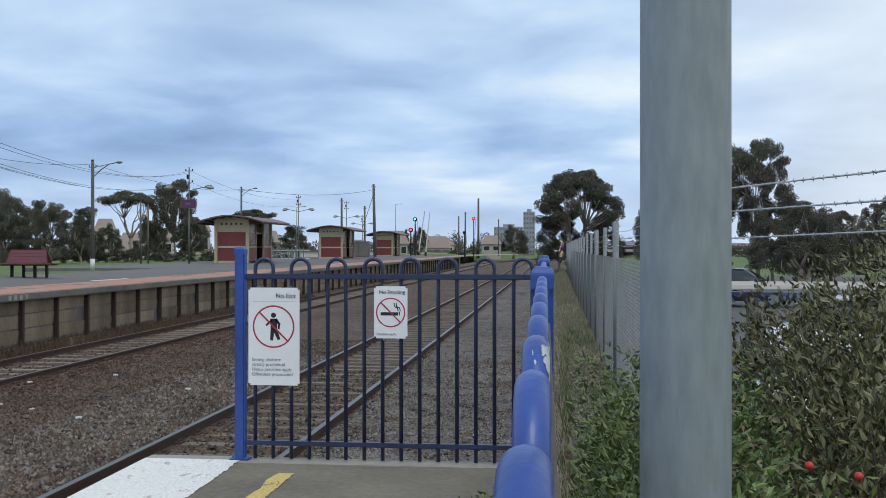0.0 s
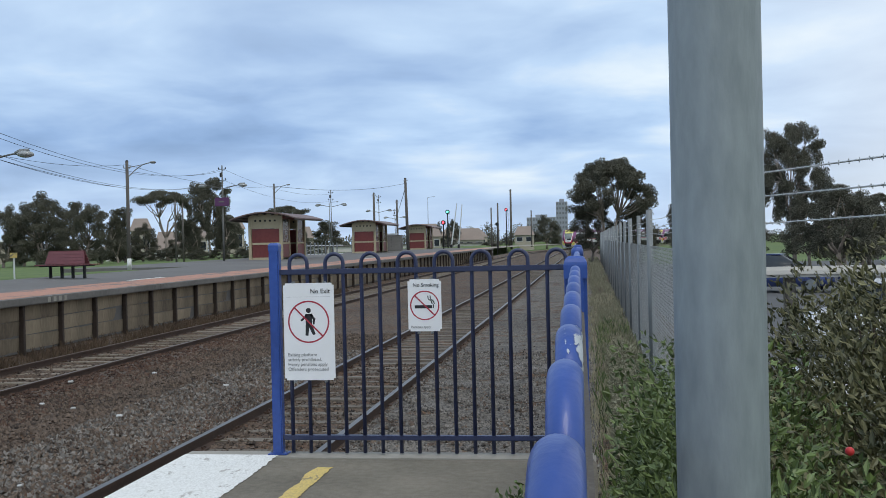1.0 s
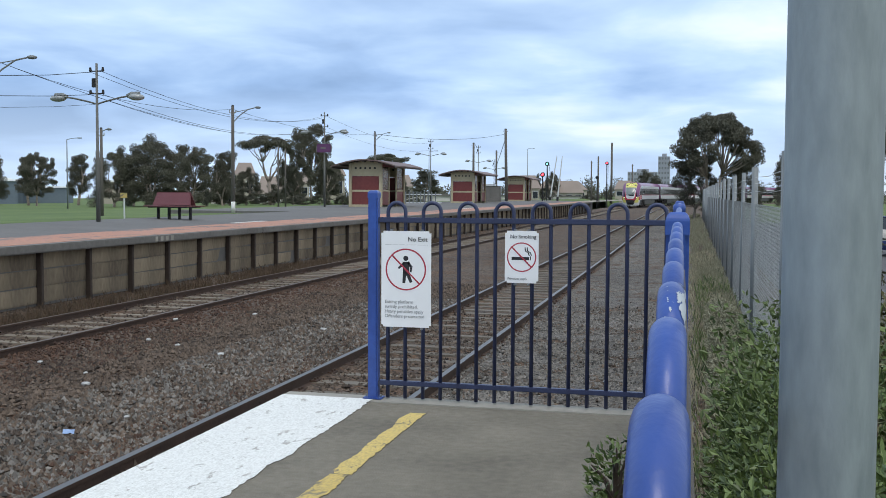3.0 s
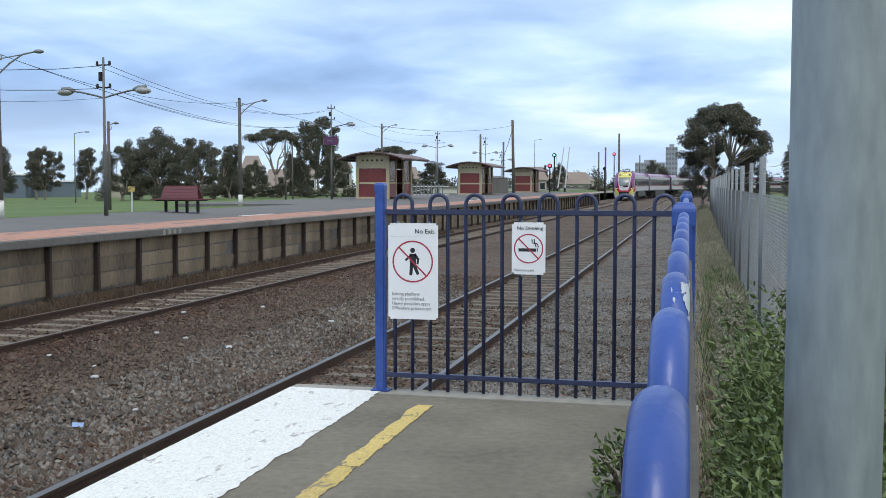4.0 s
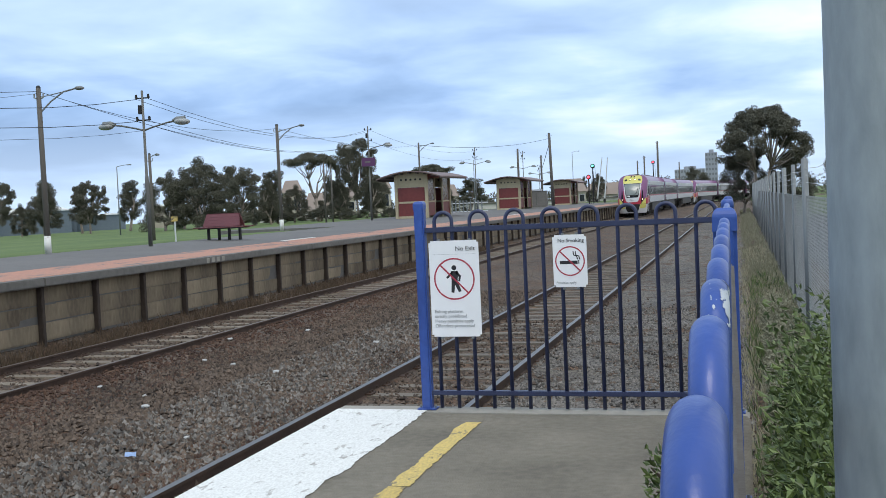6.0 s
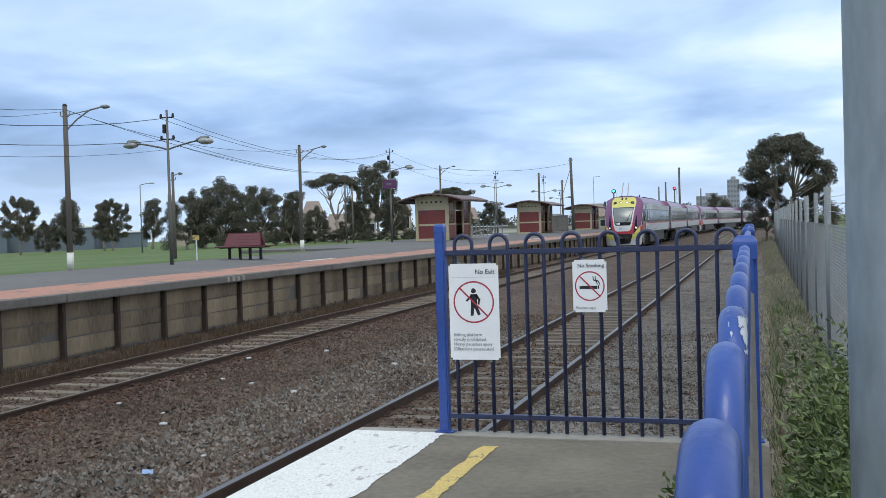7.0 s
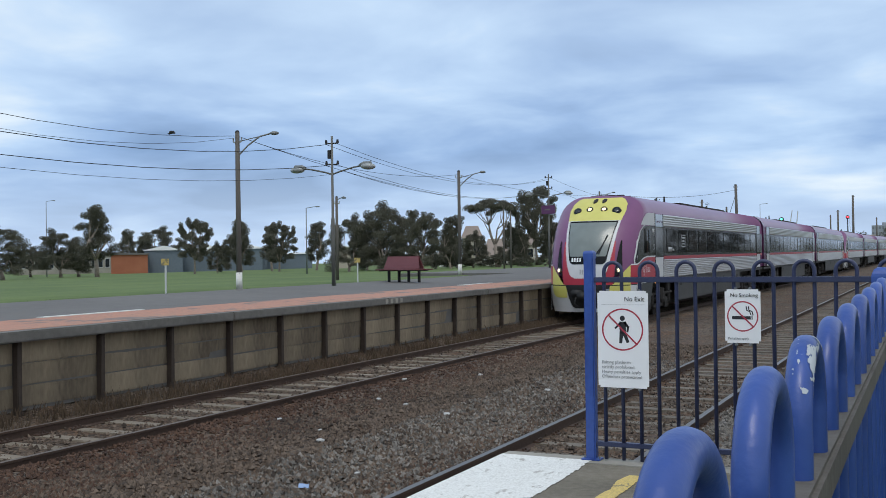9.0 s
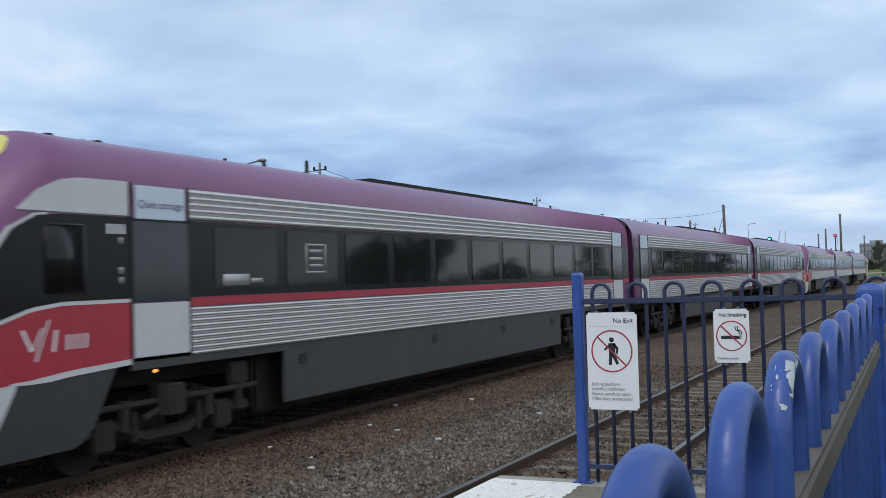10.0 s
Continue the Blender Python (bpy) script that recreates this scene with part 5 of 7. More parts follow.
def platform_lamp(x, y, z, h, arm_z, sign=False, turn=0.0):
    p = thing("platform_lamp", "grey double-armed lamp post on the platform", "lamp post", pose(drift(x, y), y, z, 0, 0, turn), group="platform lamp posts")
    part("post", tube(B(), [(0, 0, 0), (0, 0, h * 0.45), (0, 0, h * 0.45 + 0.02), (0, 0, h)], [0.062, 0.058, 0.042, 0.034], 12), M["lamp_post"], p, smooth=True)
    for s in (-1, 1):
        pts = [(0, 0, arm_z - 0.12), (s * 0.25, 0, arm_z - 0.05), (s * 0.75, 0, arm_z + 0.06), (s * 1.05, 0, arm_z + 0.1)]
        part("lamp_arm", tube(B(), pts, 0.025, 8), M["lamp_post"], p)
        bm = ball(B(), (0, 0, 0), 0.235, 16, 10, 0.42)
        for v in bm.verts:
            v.co = Vector((s * (1.25 + v.co.x * 1.05), v.co.y * 0.7, arm_z + 0.07 + v.co.z - 0.03 * (v.co.x + 0.2)))
        g = part("lamp_bowl", bm, M["lampglass"], p, "clear ribbed lamp bowl", smooth=True)
        bm = tube(B(), [(s * 0.95, 0, arm_z + 0.1), (s * 1.1, 0, arm_z + 0.13), (s * 1.35, 0, arm_z + 0.16)], [0.05, 0.09, 0.06], 8)
        part("lamp_cover", bm, M["steel"], g)
    for zz in (h - 0.22, h - 0.86):
        bm = tube(B(), [(-0.22, 0, zz), (0.22, 0, zz)], 0.02, 6)
        part("cross_arm", bm, M["black"], p)
        for s in (-0.2, 0.2):
            part("insulator", tube(B(), [(s, 0, zz), (s, 0, zz + 0.11)], [0.045, 0.03], 8), M["black"], p)
    part("cable_box", box(B(), -0.14, -0.03, -0.05, 0.05, h - 0.68, h - 0.42, 0.01), M["black"], p)
    if sign:
        part("station_sign", box(B(), -0.43, 0.43, -0.13, -0.07, arm_z - 1.12, arm_z - 0.62, 0.02), M["purple_sign"], p, "purple station sign with unreadable white bars")
        for s in (-0.45, 0.45):
            part("sign_bracket", box(B(), s - 0.025, s + 0.025, -0.12, -0.07, arm_z - 1.1, arm_z - 0.72, 0.005), M["coping"], p)
        part("sign_writing", box(B(), -0.2, 0.12, -0.137, -0.131, arm_z - 0.9, arm_z - 0.82), M["coping"], p)
    return p


utility_pole(-17.59, 23.48, TOP, 4.35, "weathered timber street pole with white painted base")
utility_pole(-18.38, 39.89, TOP, 4.38, "weathered timber street pole with white painted base")
utility_pole(-21.95, 71.65, TOP, 5.18, "weathered timber street pole with white painted base")
utility_pole(-23.40, 38.21, 0.1, 3.7, "slim timber pole with a small lamp on a stub arm", False, False, 0.07)
stub = thing("stub_lamp", "small grey lamp on a short arm", "lamp", pose(drift(-23.40, 38.21), 38.21, 3.7))
part("stub_arm", tube(B(), [(0.06, 0, 0.0), (0.2, 0, 0.06), (0.3, 0, 0.07)], 0.018, 6), M["steel"], stub)
part("lamp_head", tube(B(), [(0.26, 0, 0.07), (0.34, 0, 0.08), (0.46, 0, 0.06)], [0.03, 0.06, 0.03], 8), M["steel"], stub, smooth=True)
for x, y, z, h in ((-26.5, 64.7, 0.0, 4.3), (-26.8, 66.7, 0.0, 4.2)):
    utility_pole(x, y, z, h, "slim bare timber pole among the trees", False, False, 0.06)
utility_pole(-22.12, 107.7, TOP, 6.1, "tall dark timber pole", False, False, 0.13)
utility_pole(-19.02, 110.3, TOP, 7.7, "tall dark timber pole with a stay wire", False, False, 0.17, -0.15)
utility_pole(-23.32, 127.8, 0.2, 6.3, "tall dark timber pole", False, False, 0.14)
utility_pole(-17.1, 189.2, -0.3, 7.4, "dark timber pole beside the line", False, False, 0.15)
utility_pole(-14.23, 169.3, -0.3, 7.5, "dark timber pole beside the line", False, False, 0.15)
utility_pole(-16.4, 230.0, -0.9, 13.2, "tall dark timber pole beside the line", False, False, 0.26)
utility_pole(-12.44, 239.6, -0.5, 8.4, "dark timber pole beside the line", False, False, 0.16)
platform_lamp(-16.64, 26.91, 0.375, 4.54, 3.5)
platform_lamp(-20.98, 58.3, TOP, 5.57, 4.32, True)
platform_lamp(-22.9, 92.13, TOP, 5.7, 4.3)
platform_lamp(-22.6, 112.7, TOP, 6.1, 4.3)
platform_lamp(-24.5, 132.7, 0.2, 5.4, 4.2)


def street_light(x, y, z, h, label):
    p = thing("street_light", label, "street light", pose(drift(x, y), y, z), group="slim street lights")
    part("post", tube(B(), [(0, 0, 0), (0, 0, h)], [0.06, 0.035], 8), M["galv"], p, smooth=True)
    part("outreach", tube(B(), [(0, 0, h), (0.5, 0.2, h + 0.1), (0.8, 0.3, h + 0.12)], 0.025, 6), M["galv"], p)
    part("lantern", box(B(), 0.7, 1.05, 0.22, 0.4, h + 0.07, h + 0.15, 0.03), M["lampglass"], p)


street_light(-45.0, 69.0, -0.13, 5.2, "slim galvanised street light beyond the grass")
street_light(-91.4, 86.7, -0.7, 8.6, "slim galvanised street light beyond the grass")
street_light(-24.0, 158.0, 0.0, 8.0, "tall slim street light far down the line")
street_light(-30.0, 120.0, -0.1, 6.2, "slim galvanised street light beyond the shelters")


def wire(a, b, sag, r=0.007, name="overhead_wire", label="thin black overhead wire"):
    a, b = (Vector((drift(x, y), y, z)) for x, y, z in (a, b))
    pts = [a.lerp(b, k / 12) - Vector((0, 0, sag * 4 * (k / 12) * (1 - k / 12))) for k in range(13)]
    w = thing(name, label, "wire", group="overhead wires")
    part("strand", tube(B(), pts, r, 5), M["black"], w)


P1, P2, P3 = (-17.59, 23.48, 4.65), (-18.38, 39.89, 4.65), (-21.95, 71.65, 5.45)
L1, L2, L3 = (-16.64, 26.91, 4.72), (-20.98, 58.3, 5.75), (-22.9, 92.13, 5.85)
# spans that come in from the last poles behind the camera
wire((-17.3, 2.0, 6.66), P1, 1.16)
wire((-17.3, 2.0, 7.0), (-17.6, 23.48, 4.6), 1.6, 0.005)
wire((-16.3, 2.0, 5.36), (-16.84, 26.91, 4.67), 1.2, 0.009)
wire((-16.3, 2.0, 4.37), (-16.84, 26.91, 4.03), 0.84, 0.009)
wire((-16.3, 2.0, 4.27), (-16.7, 26.91, 3.75), 0.91, 0.005)
wire(P1, P2, 0.45)
wire(P2, P3, 0.4)
wire(P1, (-18.9, 41, 3.75), 0.2)
for dz in (0.0, -0.64):
    for s in (-0.2, 0.2):
        wire((L1[0] + s, L1[1], L1[2] - 0.05 + dz), (L2[0] + s, L2[1], L2[2] - 0.05 + dz), 0.75)
        if s > 0:
            wire((L2[0] + s, L2[1], L2[2] - 0.05 + dz), (L3[0] + s, L3[1], L3[2] - 0.05 + dz), 0.6)
wire((-19.02, 110.3, 7.6), (-24.5, 132.7, 4.0), 0.1, 0.03, label="slack stay wire from the tall pole")
wire(P3, (-19.02, 110.3, 7.6), 0.5, 0.015)


spacer = thing("wire_spacer", "small dark spacer clamped on the overhead wire", "wire fitting", pose(-17.55, 20.7, 4.44))
part("clamp", tube(B(), [(-0.09, 0, -0.01), (-0.03, 0, 0.03), (0.06, 0, 0.03), (0.1, 0, 0.0)], [0.02, 0.045, 0.04, 0.015], 8), M["black"], spacer)
part("hanger", tube(B(), [(-0.12, 0, 0.0), (0.12, 0, 0.01)], 0.012, 6), M["black"], spacer)


def bench():
    b = thing("platform_bench", "maroon back-to-back slatted platform bench with black legs", "bench", pose(-16.27, 30.74, 0.368, 0, 0, -8))
    for s in (-1, 1):
        for k in range(3):
            part("seat_slat", box(B(), -0.85, 0.85, s * 0.3 + (k - 1) * 0.15 - 0.065, s * 0.3 + (k - 1) * 0.15 + 0.065, 0.41, 0.445, 0.01), M["bench"], b)
    for side in (-1, 1):
        for k in range(4):
            m = Matrix.Translation((0, side * (0.12 - 0.027 * k), 0.50 + 0.098 * k)) @ pose(0, 0, 0, side * 15)
            part("back_slat", box(B(), -0.72 + 0.025 * k, 0.72 - 0.025 * k, -0.018, 0.018, -0.05, 0.05, 0.006, m), M["bench"], b)
    part("top_rail", box(B(), -0.64, 0.64, -0.03, 0.03, 0.84, 0.87, 0.008), M["bench"], b)
    for x in (-0.62, -0.2, 0.2, 0.62):
        part("leg", box(B(), x - 0.03, x + 0.03, -0.05, 0.05, 0.0, 0.42, 0.006), M["black"], b)
        part("seat_bearer", box(B(), x - 0.025, x + 0.025, -0.52, 0.52, 0.375, 0.41, 0.006), M["black"], b)


bench()


def marker_stake(x, y, z, h):
    s = thing("marker_stake", "white stake with a faded yellow marker plate", "marker post", pose(x, y, z), group="marker stakes")
    part("stake", box(B(), -0.022, 0.022, -0.02, 0.02, -0.1, h, 0.004), M["twhite"], s)
    part("plate", box(B(), -0.13, 0.13, -0.035, -0.02, h - 0.16, h + 0.02, 0.004), M["yellow_faded"], s)


marker_stake(-18.8, 21.87, 0.28, 0.97)
marker_stake(-19.17, 32.63, 0.27, 0.92)


def shelter(y0):
    s = thing("platform_shelter", "cream and maroon platform shelter under a curved brown tin roof", "shelter", pose(drift(-18.0, y0), y0, TOP), group="platform shelters")
    depth, width = 5.0, 1.9
    arch = lerp((-2.95, 2.36), (-2.5, 2.50), (-1.9, 2.66), (-1.3, 2.76), (-0.75, 2.78), (0.0, 2.70), (0.6, 2.56), (1.1, 2.40))
    # end walls: cream frame that follows the roof, with two maroon panels
    for y in (0.0, depth):
        for x in (-width, 0.0):
            part("corner_post", box(B(), x - 0.09, x + 0.09, y - 0.08, y + 0.08, 0, arch(x) - 0.03, 0.01), M["cream"], s)
        bm = B()
        xs = np.linspace(-width + 0.09, -0.09, 9)
        rows = [[bm.verts.new((x, yy, z)) for yy, z in ((y - 0.035, 1.86), (y + 0.035, 1.86), (y + 0.035, arch(x) - 0.02), (y - 0.035, arch(x) - 0.02))] for x in xs]
        for a, b in zip(rows, rows[1:]):
            for i in range(4):
                bm.faces.new((a[i], a[(i + 1) % 4], b[(i + 1) % 4], b[i]))
        bm.faces.new(rows[0][::-1])
        bm.faces.new(rows[-1])
        part("end_wall", bm, M["cream"], s, "cream end wall under the arched roof")
        part("maroon_panel", box(B(), -width + 0.12, -0.12, y - 0.025, y + 0.025, 0.14, 0.90, 0.004), M["maroon"], s)
        part("maroon_panel", box(B(), -width + 0.12, -0.12, y - 0.025, y + 0.025, 1.02, 1.84, 0.004), M["maroon"], s)
        part("mid_rail", box(B(), -width + 0.09, -0.09, y - 0.045, y + 0.045, 0.90, 1.02, 0.006), M["cream"], s)
        part("foot_rail", box(B(), -width + 0.09, -0.09, y - 0.04, y + 0.04, 0.0, 0.14, 0.006), M["cream"], s)
        for k in range(5):
            part("vent_hole", box(B(), -1.62 + 0.3 * k, -1.5 + 0.3 * k, y - 0.04, y + 0.04, 2.27, 2.38), M["black"], s)
    for k in range(4):
        a = 0.1 + k * (depth - 0.2) / 4
        e = a + (depth - 0.2) / 4 - 0.05
        part("back_panel", box(B(), -width - 0.03, -width + 0.03, a, e, 0.1, 0.95, 0.004), M["maroon"], s)
        part("back_post", box(B(), -width - 0.04, -width + 0.04, e, e + 0.05, 0.0, 2.2, 0.004), M["cream"], s)
        part("back_glazing", box(B(), -width - 0.01, -width + 0.01, a, e, 1.0, 2.15, 0.002), M["smoky"], s, "smoky brown glazing")
    part("back_beam", box(B(), -width - 0.05, -width + 0.05, 0.08, depth - 0.08, 2.2, 2.6, 0.01), M["cream"], s)
    part("front_beam", box(B(), -0.06, 0.06, 0.08, depth - 0.08, 2.42, 2.66, 0.01), M["maroon"], s)
    for k in (1, 2):
        part("front_post", box(B(), -0.05, 0.05, depth * k / 3 - 0.05, depth * k / 3 + 0.05, 0, 2.42, 0.01), M["cream"], s)
    for k in (0, 2):
        a, e = depth * k / 3 + 0.09, depth * (k + 1) / 3 - 0.07
        part("front_panel", box(B(), -0.02, 0.02, a, e, 0.12, 0.92, 0.004), M["maroon"], s)
        part("front_rail", box(B(), -0.04, 0.04, a, e, 0.93, 1.02, 0.004), M["cream"], s)
        part("front_glazing", box(B(), -0.01, 0.01, a, e, 1.03, 2.4, 0.002), M["smoky"], s, "smoky brown glazing")
    part("seat", box(B(), -width + 0.1, -width + 0.5, 0.3, depth - 0.3, 0.42, 0.48, 0.01), M["bench"], s)
    bm = B()
    rows = []
    for x in np.linspace(-2.95, 1.1, 19):
        z = arch(x)
        rows.append([bm.verts.new((x, y, z + d)) for y, d in ((-0.7, 0), (depth + 0.7, 0), (depth + 0.7, 0.07), (-0.7, 0.07))])
    for a, b in zip(rows, rows[1:]):
        for i in range(4):
            bm.faces.new((a[i], a[(i + 1) % 4], b[(i + 1) % 4], b[i]))
    bm.faces.new(rows[0])
    bm.faces.new(rows[-1][::-1])
    part("roof", bm, M["roof_tin"], s, "curved brown tin roof")
    for k in range(9):
        x = -2.9 + 0.49 * k
        part("roof_purlin", box(B(), x - 0.03, x + 0.03, -0.6, depth + 0.6, arch(x) - 0.09, arch(x) - 0.005), M["timber"], s)
    return s


first = shelter(59.9)
for y in (87.65, 115.9):
    copy_thing(first, pose(drift(-18.0, y), y, TOP))


def cabinet(x, y, w, h, label, m):
    c = thing("equipment_cabinet", label, "cabinet", pose(drift(x, y), y, TOP), group="equipment cabinets")
    part("body", box(B(), -w / 2, w / 2, -0.4, 0.4, 0.08, h, 0.03), M[m], c)
    part("plinth", box(B(), -w / 2 + 0.04, w / 2 - 0.04, -0.36, 0.36, 0, 0.09), M["concrete"], c)
    part("lid", box(B(), -w / 2 - 0.04, w / 2 + 0.04, -0.44, 0.44, h, h + 0.06, 0.02), M[m], c)
    part("door_gap", box(B(), -0.01, 0.01, -0.41, -0.395, 0.2, h - 0.1), M["black"], c)


cabinet(-18.6, 99.0, 1.9, 1.5, "pale grey equipment cabinet on the platform", "coping")
cabinet(-19.5, 103.0, 1.2, 1.7, "pale grey equipment cabinet on the platform", "twhite")


def palisade(x0, x1, y, z, label):
    f = thing("palisade_fence", label, "fence", pose(0, 0, 0), group="pale palisade fences")
    n = int((x1 - x0) / 0.32)
    for k in range(n):
        x = x0 + k * 0.32
        part("pale", box(B(), x - 0.05, x + 0.05, y - 0.015, y + 0.015, z, z + 1.25, 0.004), M["galv"], f)
    for zz in (0.3, 1.0):
        part("rail", box(B(), x0 - 0.1, x1, y + 0.016, y + 0.05, z + zz, z + zz + 0.07), M["twhite"], f)


palisade(-25.5, -20.2, 84.0, 0.1, "pale steel palisade fence behind the platform")
palisade(-25.0, -20.4, 108.0, 0.1, "pale steel palisade fence behind the platform")


def signal(x, y, z, h, colour, label, side=0.35):
    s = thing("railway_signal", label, "signal", pose(drift(x, y), y, z), group="railway signals")
    part("post", tube(B(), [(0, 0, 0), (0, 0, h)], 0.07, 8), M["black"], s)
    bm = tube(B(), [(0, 0.05, h + 0.1), (0, -0.06, h + 0.1)], 0.27, 20)
    hd = part("backing_disc", bm, M["black"], s)
    part("hood", tube(B(), [(0, -0.06, h + 0.12), (0, -0.3, h + 0.14)], [0.16, 0.15], 12, False), M["black"], hd)
    part("lens", tube(B(), [(0, -0.062, h + 0.1), (0, -0.08, h + 0.1)], [0.14, 0.12], 16), M[colour], hd)
    for k in range(-1, 2, 2):
        part("ladder_rail", tube(B(), [(side + 0.12 * k, 0.1, 0), (side * 0.4 + 0.12 * k, 0.1, h)], 0.02, 4), M["black"], s)


signal(-16.31, 118.82, 0.25, 3.05, "sig_red", "black railway signal post showing a red light")
signal(-17.12, 128.8, 0.1, 4.7, "sig_green", "black railway signal post showing a green light")
signal(-12.5, 164.5, -1.0, 6.9, "sig_red", "tall black railway signal post showing a red light")
signal(-13.6, 160.0, -1.0, 4.6, "win", "unlit black railway signal post")


def boom_gate(x, y, lean):
    g = thing("boom_gate", "raised white level crossing boom beside the line", "boom gate", pose(drift(x, y), y, -0.3), group="raised boom gates")
    part("stand", box(B(), -0.14, 0.14, -0.14, 0.14, 0, 1.3, 0.02), M["coping"], g)
    part("boom", tube(B(), [(0, -0.16, 1.1), (lean, -0.16, 7.0)], [0.10, 0.06], 8), M["twhite"], g)
    part("counterweight", box(B(), -0.2, 0.1, -0.3, -0.02, 0.5, 1.0, 0.03), M["black"], g)


boom_gate(-19.4, 150.0, 0.9)
boom_gate(-18.7, 153.0, 0.6)


# ---- chain-link fence and verge on the near side ----
def chain_link():
    f = thing("chain_link_fence", "galvanised chain-link fence with barbed wire strands", "fence")
    x, z0, top = 0.86, -0.82, 1.14
    ys = [6.2, 10.0, 14.9, 18.6, 22.4, 25.8, 29.1, 32.6, 36.1, 39.7, 43.3, 47, 51, 55, 59, 63, 67, 71, 75, 80, 85, 90]
    rng = random.Random(8)
    for y in ys:
        lean = rng.uniform(-0.012, 0.012)
        part("post", tube(B(), [(x, y, z0 - 0.2), (x + lean, y + lean, 1.66 + rng.uniform(-0.03, 0.03))], 0.034 if y not in (10.0, 14.9, 22.4) else 0.045, 10), M["galv"], f, smooth=True)
    # woven mesh: slanting wires both ways
    pitch, hgt = 0.052, top - z0
    verts, faces = [], []

    def strand(p, q, r):
        d = (Vector(q) - Vector(p)).normalized()
        a = d.orthogonal().normalized() * r
        b = d.cross(a).normalized() * r
        base = len(verts)
        for e in (p, q):
            for k in range(3):
                c, s = math.cos(2.094 * k), math.sin(2.094 * k)
                verts.append(tuple(Vector(e) + a * c + b * s))
        for k in range(3):
            faces.append((base + k, base + (k + 1) % 3, base + 3 + (k + 1) % 3, base + 3 + k))

    y = 5.6
    while y < 62:
        p = 0.075 if y < 30 else 0.16
        r = 0.0017 if y < 30 else 0.003
        strand((x + 0.002, y, z0), (x + 0.002, y + hgt * 0.9, top), r)
        strand((x - 0.002, y + hgt * 0.9, z0), (x - 0.002, y, top), r)
        y += p
    me = raw("woven_mesh", verts, faces, M["wire"], f)
    tagged(me, kind="stuff")
    # strained line wires and barbed strands
    for z in (top, 0.2, z0 + 0.05):
        part("line_wire", tube(B(), [(x, 6.2, z), (x, 90, z)], 0.003, 4), M["wire"], f)
    for i, z in enumerate((1.32, 1.42, 1.51)):
        near, post = (1.325, 1.418, 1.507)[i], (1.325, 1.48, 1.61)[i]
        pts = [(1.1, 1.1, near - 0.03), (1.0, 3.2, near)]
        for a, b in zip(ys, ys[1:]):
            pts += [(x, a, z if a > 7 else post), (x, (a + b) / 2, z - 0.03)]
        st = part("barbed_strand", tube(B(), pts, 0.0034, 5), M["wire"], f)
        bm = B()
        y = 3.0
        while y < 6.1:
            a = rng.uniform(0, 3)
            d = Vector((math.cos(a), 0.4, math.sin(a))).normalized() * 0.010
            c = Vector((1.0 - 0.0467 * (y - 3.2), y, near + (post - near) * (y - 3.2) / 3.0))
            tube(bm, [c - d, c + d], 0.0022, 3)
            tube(bm, [c - Vector((d.z, d.y, -d.x)), c + Vector((d.z, d.y, -d.x))], 0.0022, 3)
            y += 0.13
        tagged(part("barbing", bm, M["wire"], st), kind="stuff")


chain_link()


# ---- leaves, shrubs, trees ----
def leaf_cloud(centres, length, width, rng, droop=0.0, outward=None, jitter=0.5):
    """One folded leaf at each centre, turned at random; two triangles each."""
    c = np.asarray(centres, float)
    n = len(c)
    d = rng.normal(0, 1, (n, 3))
    if outward is not None:
        d = d * jitter + outward
    d[:, 2] -= droop
    d /= np.linalg.norm(d, axis=1, keepdims=True) + 1e-9
    r = np.cross(d, rng.normal(0, 1, (n, 3)))
    r /= np.linalg.norm(r, axis=1, keepdims=True) + 1e-9
    u = np.cross(r, d)
    L = (length * rng.uniform(0.6, 1.35, n))[:, None]
    W = (width * rng.uniform(0.7, 1.3, n))[:, None]
    v = np.stack([c - d * L * 0.5, c + r * W * 0.5 + u * W * 0.22, c + d * L * 0.5, c - r * W * 0.5 + u * W * 0.22], 1).reshape(-1, 3)
    i = np.arange(n)[:, None] * 4
    f = np.concatenate([i + (0, 1, 2), i + (0, 2, 3)])
    return v.tolist(), f.tolist()


